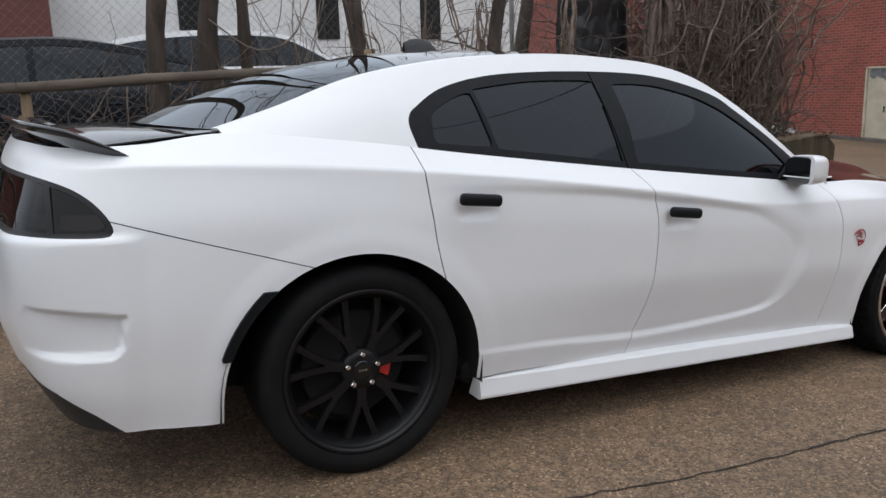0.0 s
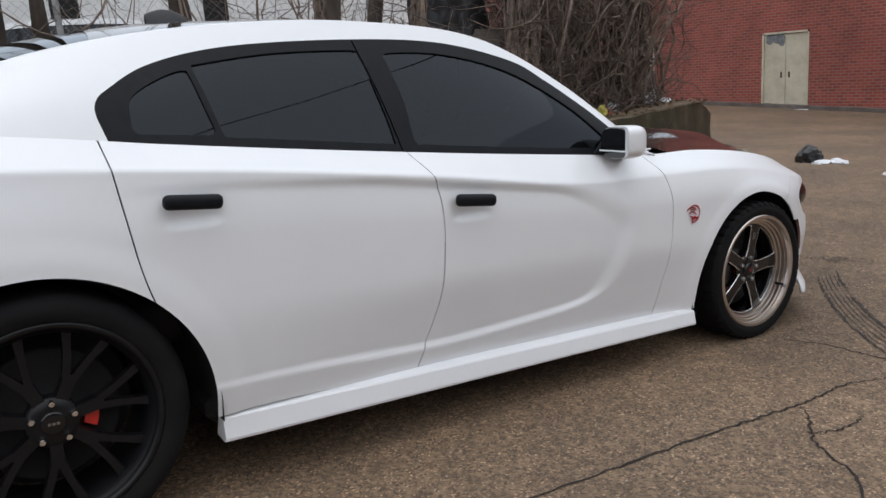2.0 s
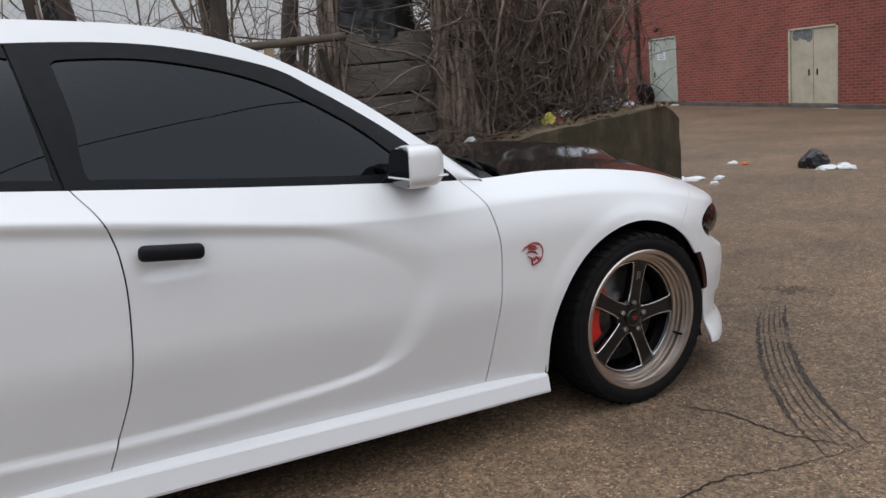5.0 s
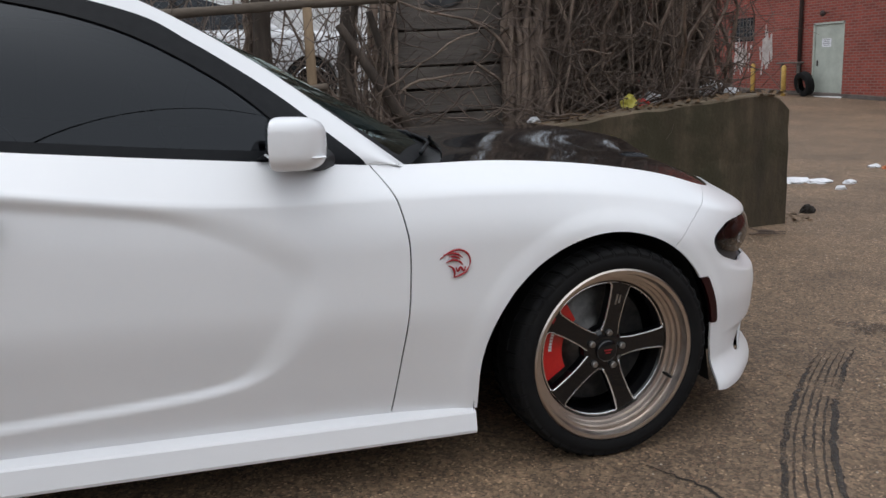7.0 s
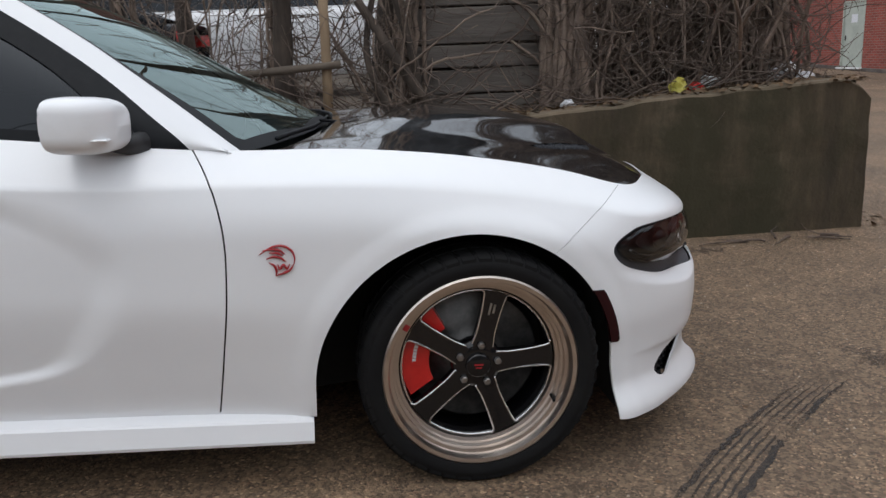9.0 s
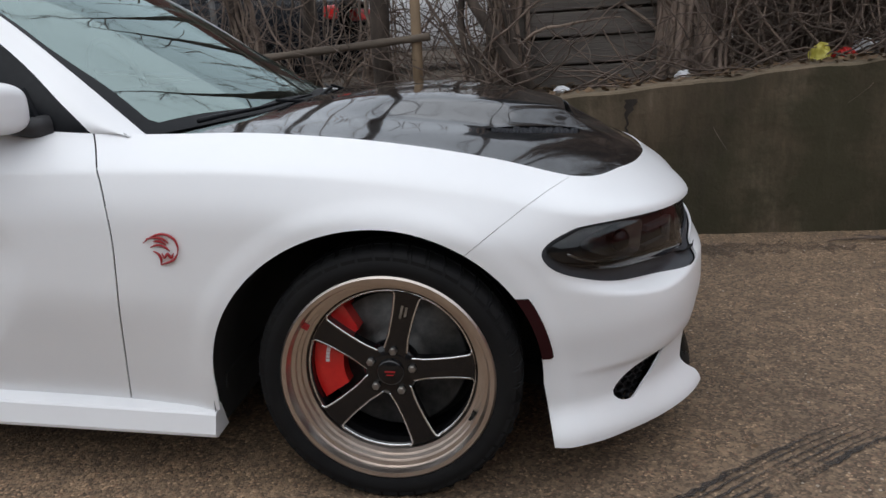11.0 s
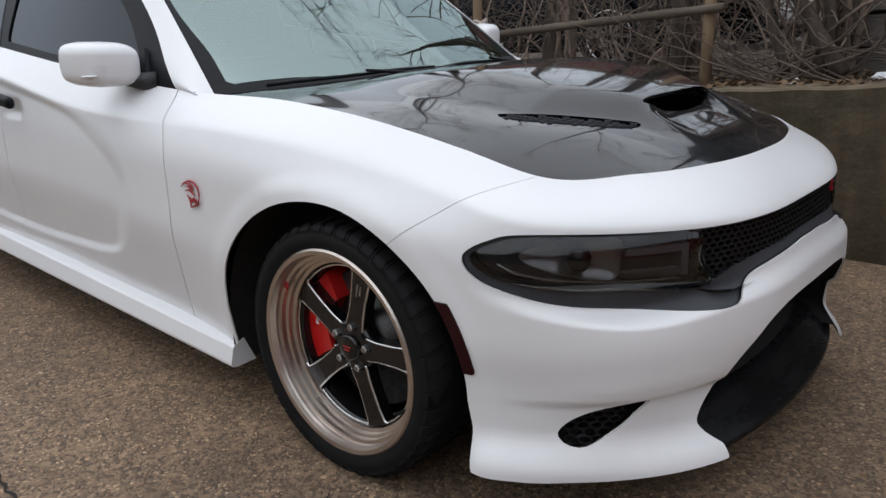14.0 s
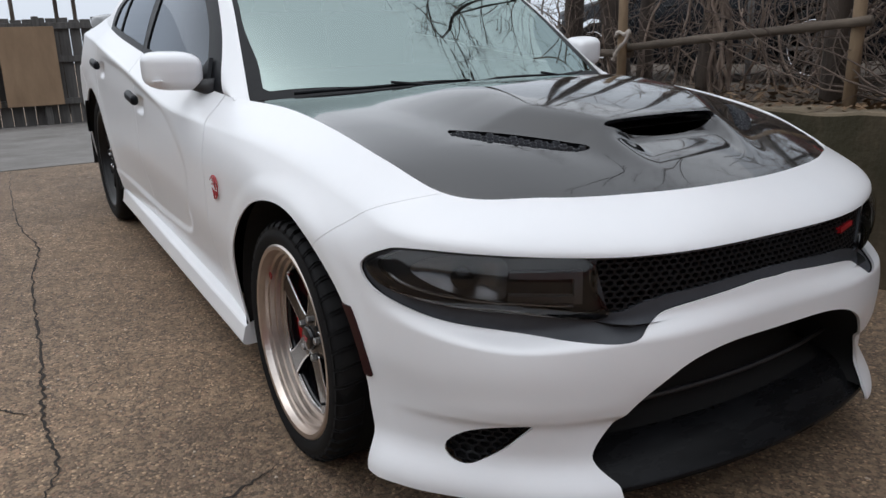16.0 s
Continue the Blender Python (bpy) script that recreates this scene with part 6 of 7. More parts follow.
part("printed_lines", bm, BAREMETAL, notice)
sd2 = metal_door(20.85, 21.95, .1, 2.22, SAGE, 1, "grey green metal door in shade")
bm = bmesh.new()
box(bm, (BX0 + .03, 21.4, 1.66), (.006, .3, .26))
part("paper_notice", bm, PAPER, sd2, "white paper notice")

win = thing("grated_window", "small dark window behind a rusty metal grate", "window")
bm = bmesh.new()
box(bm, (BX0 + .12, 19.02, 1.87), (.02, 1.13, .72))
part("pane", bm, SIDEGLASS, win)
bm = bmesh.new()
box(bm, (BX0 + .2, 19.02, 1.87), (.02, 1.15, .74))
part("dark_room", bm, LINER, win)
for k in range(7):
    bm = bmesh.new()
    box(bm, (BX0 + .03, 18.52 + k * .166, 1.87), (.02, .022, .72))
    part("grate_bar", bm, GREYWOOD, win)
for k in range(4):
    bm = bmesh.new()
    box(bm, (BX0 + .015, 19.02, 1.58 + k * .19), (.02, 1.13, .022))
    part("grate_bar", bm, GREYWOOD, win)
# smeared whitewash on the bricks
WASH = vary(material("whitewash_smear", (0.45, 0.4, 0.38), 0.9), (0.32, 0.26, 0.24), (0.55, 0.5, 0.47), scale=6)
for (y, z, h, wd, cnt) in ((19.05, 1.0, .75, .75, 16), (17.85, 1.2, 1.0, .4, 14)):
    bm = bmesh.new()
    for k in range(cnt):
        hh = h * rnd.uniform(.3, 1)
        box(bm, (BX0 - .002 - .0002 * k, y + wd * rnd.uniform(-.5, .5), z + .3 * rnd.uniform(-1, 1)), (.003, rnd.uniform(.03, .1), hh), Matrix.Rotation(radians(rnd.uniform(-8, 8)), 3, "X"))
    extra = random.Random(cnt)
    for k in range(22):
        box(bm, (BX0 - .006 - .0002 * k, y + wd * extra.gauss(0, .33), z + .1 + .34 * extra.uniform(-1, 1)), (.003, extra.uniform(.05, .13), .45 * h * extra.uniform(.3, 1)), Matrix.Rotation(radians(extra.uniform(-14, 14)), 3, "X"))
    tagged(part("whitewash_smear", bm, WASH), "smeared white paint strokes on the brick wall", "paint", kind="structure")

V, F = tube_mesh([(BX0 - .07, 16.42, .3), (BX0 - .07, 16.42, 7.3)], .06, 10)
tagged(put("downpipe", V, F, DARKPIPE), "dark brown downpipe on the brick wall", "pipe")
V, F = tube_mesh([(BX0 - .05, 18.4, 2.95), (BX0 - .12, 17.1, 2.88)], .055, 8)
tagged(put("wall_bracket", V, F, DARKPIPE), "dark horizontal pipe on the brick wall", "pipe")
lampw = thing("wall_lamp", "small dark lamp above the door", "lamp")
V, F = lathe([(.0, -.02), (.05, -.02), (.09, .06), (.085, .07), (0, .07)], 14)
hd = put("shade", V, F, DARKPIPE, lampw)
V, F = tube_mesh([(0, .05, 0), (.1, .02, .03), (.16, .0, .02)], .015, 6)
put("arm", V, F, DARKPIPE, lampw)
lampw.matrix_world = Matrix.Translation((BX0 - .17, 15.45, 2.12))
for y, z in ((17.77, .02), (16.45, -.06)):
    V, F = tube_mesh([(BX0 - .6, y, z - .4), (BX0 - .6, y, z + .72), (BX0 - .6, y, z + .78)], [.07, .07, .03], 12)
    tagged(put("bollard", V, F, YELLOW), "worn yellow steel bollard beside the wall", "bollard", group="bollards by the wall")
bm = bmesh.new()
box(bm, (BX0 - .3, 16.55, .78), (.25, .9, .05), bevel=.01)
bx_ = part("wall_ledge", bm, GREYWOOD)
tagged(bx_, "grey wooden ledge on legs by the wall", "bench")
for y in (16.2, 16.85):
    bm = bmesh.new()
    box(bm, (BX0 - .3, y, .33), (.07, .07, .86))
    part("leg", bm, GREYWOOD, bx_)
V, F = lathe(tyre_profile(.36, .2, .11, 0), 40)
old = put("old_tyre", V, F, RUBBER)
old.matrix_world = Matrix.Translation((BX0 - .38, 15.86, .16)) @ Matrix.Rotation(radians(80), 4, "Z") @ Matrix.Rotation(radians(-12), 4, "X")
tagged(old, "old black tyre leaning near the door", "tyre")


# ---------------------------------------------------------------- litter
def crumpled(name, c, size, mat, label, category, seed, flat=0.5):
    bm = bmesh.new()
    bmesh.ops.create_icosphere(bm, subdivisions=3, radius=1)
    for v_ in bm.verts:
        k = 1 + 0.35 * noise.noise(v_.co * 1.7 + Vector((seed, 0, 0))) + 0.16 * noise.noise(v_.co * 5 + Vector((0, seed, 0)))
        v_.co *= k
        v_.co.z = max(v_.co.z, -.35)
    bmesh.ops.transform(bm, matrix=Matrix.Diagonal((size[0], size[1], size[2], 1)), verts=bm.verts)
    ob = part(name, bm, mat)
    ob.location = (c[0], c[1], c[2] + .35 * size[2])
    return tagged(ob, label, category)


def on_ground(x, y):
    return (x, y, float(ground_z(x, y)))


def on_bank(x, y):
    return (x, y, float(bank_z(x, y)))


crumpled("rubbish_bag", on_ground(9.58, 2.88), (.17, .15, .15), BINBAG, "torn black rubbish bag lying on the lot", "bag", 1)
for i, (x, y, s) in enumerate(((9.50, 2.66, .13), (9.62, 2.52, .10), (9.55, 2.40, .07), (9.75, 2.62, .08))):
    crumpled("paper_scrap", on_ground(x, y), (s, s * .8, .035), PAPER, "crumpled white paper scrap on the lot", "litter", 20 + i)
for i, (x, y, s) in enumerate(((8.0, 3.62, .15), (8.12, 3.42, .12), (7.9, 3.5, .09), (8.31, 3.22, .065), (8.93, 1.49, .09), (7.94, 2.97, .05), (9.54, 4.05, .07))):
    crumpled("paper_scrap", on_ground(x, y), (s, s * .8, .03), PAPER, "crumpled white paper scrap on the lot", "litter", 40 + i)
crumpled("orange_scrap", on_ground(9.54, 3.86), (.07, .05, .03), vary(material("orange_wrapper", (0.5, 0.14, 0.04), 0.5), (0.4, 0.1, 0.03), (0.6, 0.2, 0.06), scale=20), "crushed orange wrapper on the lot", "litter", 55)
crumpled("stone_lump", on_ground(6.75, 2.15), (.06, .05, .05), CRACK, "small dark stone at the wall's end", "stone", 8)
crumpled("yellow_bag", on_bank(5.03, 2.10), (.066, .05, .08), BAGYELLOW, "crumpled yellow plastic bag among the vines", "bag", 3)
for i, (x, y, s, m_) in enumerate(((5.35, 2.3, .09, PAPER), (5.9, 2.35, .13, PAPER), (5.2, 2.2, .06, RED), (4.3, 2.15, .05, PAPER), (3.6, 2.1, .05, PAPER), (6.0, 2.2, .06, PAPER), (3.2, 2.1, .04, PAPER))):
    crumpled("litter_scrap", on_bank(x, y), (s, s * .8, s * .7), m_, "crumpled litter scrap caught in the vines", "litter", 60 + i)


# ---------------------------------------------------------------- stems, vines, trees
def wander(p, d, length, steps, bend, r):
    pts = [np.array(p, float)]
    d = np.array(d, float)
    for _ in range(steps):
        d = d + np.array([r.uniform(-1, 1), r.uniform(-1, 1), r.uniform(-1, 1)]) * bend
        d /= np.linalg.norm(d)
        pts.append(pts[-1] + d * length / steps)
    return pts


class Pile:
    """Many tubes gathered into one mesh."""

    def __init__(self, limit=None):
        self.V, self.F, self.limit = [], [], limit

    def add(self, pts, radii, sides=4):
        if self.limit is not None:
            over = max(p[0] for p in pts) - self.limit
            if over > 0:
                pts = [(p[0] - over, p[1], p[2]) for p in pts]
        V, F = tube_mesh(pts, radii, sides, cap=False)
        n = len(self.V)
        self.V += V
        self.F += [tuple(i + n for i in f) for f in F]

    def make(self, name, mat, label, category, kind="stuff"):
        return tagged(put(name, self.V, self.F, mat), label, category, kind=kind)


vr = random.Random(11)
# hanging and climbing stems of the thicket
stems, twigs = Pile(6.2), Pile(6.22)


def thicket(x0, x1, y0, y1, count, high, thick):
    for _ in range(count):
        x, y = vr.uniform(x0, x1), vr.uniform(y0, y1)
        z = float(bank_z(x, y)) - .05
        h = high * vr.uniform(.35, 1.0)
        pts = wander((x, y, z), (vr.uniform(-.5, .5), vr.uniform(-.25, .25), 1), h, 12, .30, vr)
        r0 = thick * vr.uniform(.4, 1.4)
        stems.add(pts, np.linspace(r0, r0 * .45, 13), 5)
        for _k in range(vr.randint(2, 5)):
            q = pts[vr.randint(2, 12)]
            tw = wander(q, (vr.uniform(-1, 1), vr.uniform(-.6, .6), vr.uniform(-.7, .7)), vr.uniform(.3, 1.0), 8, .4, vr)
            twigs.add(tw, np.linspace(r0 * .4, .0015, 9), 3)


thicket(4.25, 6.15, 2.15, 3.3, 120, 2.6, .012)
thicket(3.0, 3.4, 2.15, 2.4, 16, 1.3, .010)
thicket(-1.5, 2.8, 2.2, 3.1, 40, 1.3, .009)
thicket(1.0, 3.4, 2.6, 3.6, 34, 2.2, .007)


def drape(x0, x1, y0, y1, count):
    """Dead vines that hang in loose loops from high in the thicket."""
    for _ in range(count):
        x, y = vr.uniform(x0, x1), vr.uniform(y0, y1)
        zt, w = vr.uniform(1.5, 3.0), vr.uniform(-.9, .9)
        sag = vr.uniform(.2, 1.0)
        p = [(x, y, zt), (x + .25 * w, y + vr.uniform(-.1, .1), zt - sag * .8), (x + .6 * w, y + vr.uniform(-.15, .15), zt - sag), (x + w, y + vr.uniform(-.2, .2), zt - sag * vr.uniform(-.2, .9))]
        r0 = vr.uniform(.003, .009)
        stems.add(spline(range(4), p, np.linspace(0, 3, 12)), np.linspace(r0, r0 * .6, 12), 4)


drape(4.1, 6.1, 2.12, 2.9, 110)
drape(1.0, 4.2, 2.45, 3.4, 42)


def clump(cx, cy, spread, count, high, thick, lean=0.0):
    """A bundle of stems that twist round each other."""
    for _ in range(count):
        a = vr.uniform(0, 6.283)
        q = spread * vr.random() ** .6
        x, y = cx + q * math.cos(a), cy + .7 * q * math.sin(a)
        turn = vr.uniform(-.9, .9)
        h = high * vr.uniform(.5, 1)
        z0 = float(bank_z(min(x, 6.2), y)) - .05
        pts = []
        for k in range(13):
            f_ = k / 12
            b = a + turn * 3 * f_
            s_ = q * (1.25 - .5 * f_ + .3 * f_ * f_)
            pts.append((cx + s_ * math.cos(b) + lean * f_ * f_ + .02 * vr.uniform(-1, 1), cy + .7 * s_ * math.sin(b) + .02 * vr.uniform(-1, 1), z0 + h * f_))
        r0 = thick * vr.uniform(.35, 1.3)
        stems.add(pts, np.linspace(r0, r0 * .55, 13), 6)
        for _k in range(2):
            tw = wander(pts[vr.randint(3, 12)], (vr.uniform(-1, 1), vr.uniform(-.8, .3), vr.uniform(-.9, .4)), vr.uniform(.3, .9), 8, .45, vr)
            twigs.add(tw, np.linspace(r0 * .35, .0015, 9), 3)


CLUMPS = ((4.36, 2.38, .15, 60, 2.6, .030, .08), (5.76, 2.48, .24, 90, 3.4, .026, -.05), (5.35, 2.7, .22, 36, 2.8, .02, .1), (4.95, 2.75, .2, 34, 2.6, .02, -.1), (4.65, 2.7, .12, 26, 2.6, .018, 0), (3.30, 2.45, .10, 14, 2.0, .02, .1), (1.62, 2.5, .08, 9, 1.4, .014, -.1), (2.46, 2.42, .10, 18, 1.7, .014, .02))
for c_ in CLUMPS:
    clump(*c_)
# fine tangle
for _ in range(2500):
    x = vr.uniform(-1.6, 6.3) if vr.random() < .34 else vr.uniform(3.9, 6.25)
    y = vr.uniform(2.08, 3.2) if not 3.35 < x < 4.25 else vr.uniform(2.55, 3.2)
    z = float(bank_z(x, y)) + abs(vr.gauss(0, .55)) * (1.7 if x > 3.8 else 1.0 if x > 1.0 else .7)
    pts = wander((x, y, z), (vr.uniform(-1, 1), vr.uniform(-.5, .5), vr.uniform(-.5, .8)), vr.uniform(.25, .9), 7, .45, vr)
    twigs.add(pts, np.linspace(vr.uniform(.0025, .006), .0012, 8), 3)
# long runners along the foot of the thicket
for _ in range(75):
    x = vr.uniform(2.9, 6.0)
    y = vr.uniform(2.0, 2.3)
    pts = wander((x, y, float(bank_z(x, y)) + .02), (vr.choice((-1, 1)), vr.uniform(-.2, .2), .4), vr.uniform(.4, 1.2), 10, .28, vr)
    pts = [(p[0], p[1], max(p[2], float(bank_z(p[0], p[1])))) for p in pts]
    twigs.add(pts, np.linspace(.006, .002, 11), 4)
stems.make("vine_stems", VINE, "tangled leafless brown vine stems on the bank", "vines")
twigs.make("dry_twigs", TWIG, "fine dry twigs filling the thicket", "twigs")

# dead leaves on the bank
V, F = [], []
for _ in range(5200):
    x, y = vr.uniform(-1.5, 6.6), 1.84 + abs(vr.gauss(0, .5))
    z = float(bank_z(x, y)) + vr.uniform(.0, .035)
    s = vr.uniform(.012, .035)
    a, t1, t2 = vr.uniform(0, 6.28), vr.uniform(-.5, .5), vr.uniform(-.5, .5)
    b0 = len(V)
    for px, py in ((-1, 0), (0, -.5), (1, 0), (0, .5)):
        qx, qy = s * (px * math.cos(a) - py * math.sin(a)), s * (px * math.sin(a) + py * math.cos(a))
        V.append((x + qx, y + qy, z + qx * t1 + qy * t2))
    F.append((b0, b0 + 1, b0 + 2, b0 + 3))
tagged(put("leaf_litter", V, F, LEAF), "dead brown leaves strewn over the bank", "leaves", kind="stuff")


def bare_tree(x, y, r, h, seed, label, lean=(0, 0), start=0.0):
    t_ = thing("bare_tree", label, "tree")
    rr = random.Random(seed)
    z = float(bank_z(x, y)) - .1
    tp = wander((x, y, z), (lean[0], lean[1], 1), h, 16, .10, rr)
    V, F = tube_mesh(tp, np.interp(np.linspace(0, 1, 17), [0, .45, .7, 1], [r, .82 * r, .34 * r, .1 * r]) * [1 + .14 * rr.uniform(-1, 1) for _ in range(17)], 12)
    put("trunk", V, F, BARK, t_)
    crown = Pile()

    def grow(p, d, length, rad, depth):
        pts = wander(p, d, length, 7, .16, rr)
        crown.add(pts, np.linspace(rad, rad * .5, 8), 5 if depth > 1 else 3)
        if depth == 0:
            return
        for _ in range(rr.randint(2, 4)):
            q = pts[rr.randint(2, 7)]
            e = np.array(pts[-1]) - np.array(pts[0])
            e = e / np.linalg.norm(e) + np.array([rr.uniform(-.9, .9), rr.uniform(-.9, .9), rr.uniform(-.2, .8)])
            grow(q, e / np.linalg.norm(e), length * rr.uniform(.5, .75), rad * .5, depth - 1)

    for k in range(6):
        i = rr.randint(8, 16)
        a = rr.uniform(0, 6.283)
        reach = h * rr.uniform(.16, .30) * (1 if math.sin(a) > -.2 else .45)
        grow(tp[i], (math.cos(a), math.sin(a), rr.uniform(.3, 1.2)), reach, r * .12, 3)
    put("crown", crown.V, crown.F, TWIG, t_, "bare twiggy crown")
    return t_


for k, (x, y, r, h, lean) in enumerate(((-.05, 2.75, .075, 3.4, (.03, 0)), (.43, 2.8, .085, 3.6, (.02, .02)), (.62, 2.85, .06, 3.2, (.12, .02)), (2.50, 2.32, .07, 3.4, (0, 0)), (1.52, 2.5, .055, 3.2, (-.12, 0)), (3.15, 2.9, .07, 5.0, (.05, .1)),
                                         (-2.2, 3.0, .09, 7.5, (0, 0)), (5.0, 3.1, .07, 6.0, (-.05, .1)), (1.75, 3.3, .06, 3.6, (.08, .05)))):
    bare_tree(x, y, r, h, 30 + k, "slim leafless tree with grey brown bark on the bank", lean)

# leaning dead logs
for pts, r in (([(3.42, 2.12, .80), (3.2, 2.14, 1.15), (2.98, 2.18, 1.52)], .035), ([(3.30, 2.2, .80), (3.32, 2.22, 1.1), (3.2, 2.25, 1.6)], .028), ([(3.15, 2.15, .80), (3.02, 2.2, 1.2), (3.12, 2.25, 1.7)], .022)):
    V, F = tube_mesh(spline(range(3), pts, np.linspace(0, 2, 12)), np.linspace(r * 1.15, r * .8, 12), 10)
    tagged(put("fallen_log", V, F, BARK), "dead branch leaning against the thicket", "log")
for k in range(7):
    pts = wander((5.3 + .1 * k, 1.62 + .03 * vr.uniform(-1, 1), float(ground_z(5.4, 1.6)) + .012), (vr.uniform(-1, 1), vr.uniform(-.3, .3), vr.uniform(0, .15)), vr.uniform(.15, .4), 7, .22, vr)
    pts = [(p[0], min(p[1], 1.74), max(p[2], float(ground_z(p[0], p[1])) + .006)) for p in pts]
    V, F = tube_mesh(pts, np.linspace(.008, .003, 8), 6)
    tagged(put("fallen_twig", V, F, TWIG), "dry fallen twig at the foot of the wall", "twig", group="twigs below the wall")
V, F = tube_mesh([(4.02, .97, -.02), (4.06, 1.06, -.012), (4.00, 1.12, -.016), (4.04, 1.22, -.02)], [.006, .011, .009, .004], 6)
tagged(put("fallen_twig", V, F, TWIG), "dry fallen twig on the asphalt", "twig", group="twigs below the wall")


# ---------------------------------------------------------------- chain-link fence behind the trees
link = thing("chain_link_fence", "sagging grey chain-link fence behind the trees", "fence")
WIRE = vary(material("dull_galvanised_wire", (0.2, 0.2, 0.2), 0.6, 0.4), (0.12, 0.12, 0.12), (0.26, 0.26, 0.255), scale=6)
mesh_ = Pile()
for sl in (-1, 1):
    for x in np.arange(-6.5, 6.0, .075):
        x0, x1 = (x, x + 1.75) if sl > 0 else (x + 1.75, x)
        pts = [(x0 + (x1 - x0) * f_, 3.62 + .03 * math.sin(2.1 * (x0 + (x1 - x0) * f_)) + .003 * sl, .62 + 1.75 * f_) for f_ in (0, .33, .66, 1)]
        if -4.8 < x < 4.0:
            mesh_.add(pts, [.0010] * 4, 3)
put("wire_mesh", mesh_.V, mesh_.F, WIRE, link)
for x in (-4.6, -1.9, .9, 3.6):
    V, F = tube_mesh([(x, 3.66, .4), (x, 3.66, 2.42)], .024, 10)
    put("post", V, F, WIRE, link)


# ---------------------------------------------------------------- pole fence, plank wall
fence = thing("pole_fence", "rustic rail fence of weathered round poles", "fence")
for x, y, z0, z1, r in ((2.765, 2.09, .65, 1.62, .032), (1.29, 2.0, .65, 1.75, .030), (-.87, 2.2, .65, 1.56, .035), (-3.2, 2.2, .65, 1.56, .035)):
    V, F = tube_mesh([(x - .02, y, z0), (x, y, (z0 + z1) / 2), (x + .01, y, z1)], [r, r * .97, r * .9], 10)
    put("post", V, F, POST, fence, "tan fence post")
for pts, r in (([(-3.3, 2.16, 1.53), (-.99, 2.16, 1.55), (-.09, 2.16, 1.59), (.99, 2.17, 1.62)], .034), ([(.9, 2.2, 1.615), (1.64, 2.14, 1.60), (2.6, 2.15, 1.64), (3.36, 2.17, 1.67)], .030),
               ([(1.2, 2.04, 1.05), (1.95, 2.05, 1.095), (2.85, 2.05, 1.145)], .024), ([(-3.2, 2.16, 1.06), (-1.0, 2.15, 1.07), (1.3, 2.06, 1.02)], .026)):
    V, F = tube_mesh(spline(range(len(pts)), pts, np.linspace(0, len(pts) - 1, 20)), r * (1 + .08 * np.sin(np.arange(20) * 1.7)), 10)
    put("rail", V, F, POLE, fence)
rope = thing("tied_rag", "pale frayed rag tied round the fence post", "rag")
pts = spline(range(8), [(1.262, 1.965, 1.125), (1.30, 1.955, 1.150), (1.345, 1.965, 1.135), (1.385, 1.96, 1.155), (1.365, 1.955, 1.10), (1.325, 1.945, 1.06), (1.29, 1.94, 1.02), (1.265, 1.945, .985)], np.linspace(0, 7, 30))
V, F = tube_mesh(pts, [.010 + .006 * noise.noise((k * .5, 2, 0)) + .004 * (k % 3) / 2 for k in range(30)], 7)
put("knot", V, F, vary(material("dirty_white_rag", (0.4, 0.35, 0.31), 0.95), (0.26, 0.22, 0.19), (0.5, 0.45, 0.4), scale=18), rope)

planks = thing("plank_wall", "weathered grey plank wall behind the vines", "wall")
for k, (z0, z1, lean_) in enumerate(((.74, .905, .4), (.91, 1.075, -.3), (1.08, 1.232, .8), (1.238, 1.475, -.2), (1.48, 1.70, .3))):
    bm = bmesh.new()
    box(bm, (3.80 + .02 * math.sin(k * 3), 2.50 + .010 * math.cos(k * 5), (z0 + z1) / 2), (.90, .05, z1 - z0 - .008), Matrix.Rotation(radians(lean_), 3, "Y"), .007, 2)
    part("plank", bm, GREYWOOD, planks)
# dark board added so no light shows through the gaps between planks
bm = bmesh.new()
box(bm, (3.80, 2.56, 1.21), (.88, .03, .94))
part("gap_darkening_board", bm, BARK, planks, "dark board added behind the planks to darken their gaps")
V, F = lathe([(.0, 0), (.05, 0.001)], 14)
hole = put("knot_hole", V, F, LINER, planks, "dark knot hole")
hole.location = (3.74, 2.468, 1.395)
rows = []
for a in np.linspace(0, 1, 34):
    row_ = []
    for b_ in np.linspace(0, 1, 34):
        x, z = 3.36 + .80 * a, 1.655 + 1.0 * b_ + .03 * math.sin(9 * a) * (1 - b_)
        row_.append((x, 2.58 - .16 * math.sin(math.pi * a) ** .6 * (.6 + .4 * b_) + .035 * noise.noise((x * 5, z * 2.2, 3)) + .015 * noise.noise((x * 16, z * 9, 1)), z))
    rows.append(row_)
tagged(Skin.grid(np.array(rows)).make("dark_tarpaulin", BINBAG, None, "", .02), "crumpled black tarpaulin hanging above the plank wall", "tarpaulin")


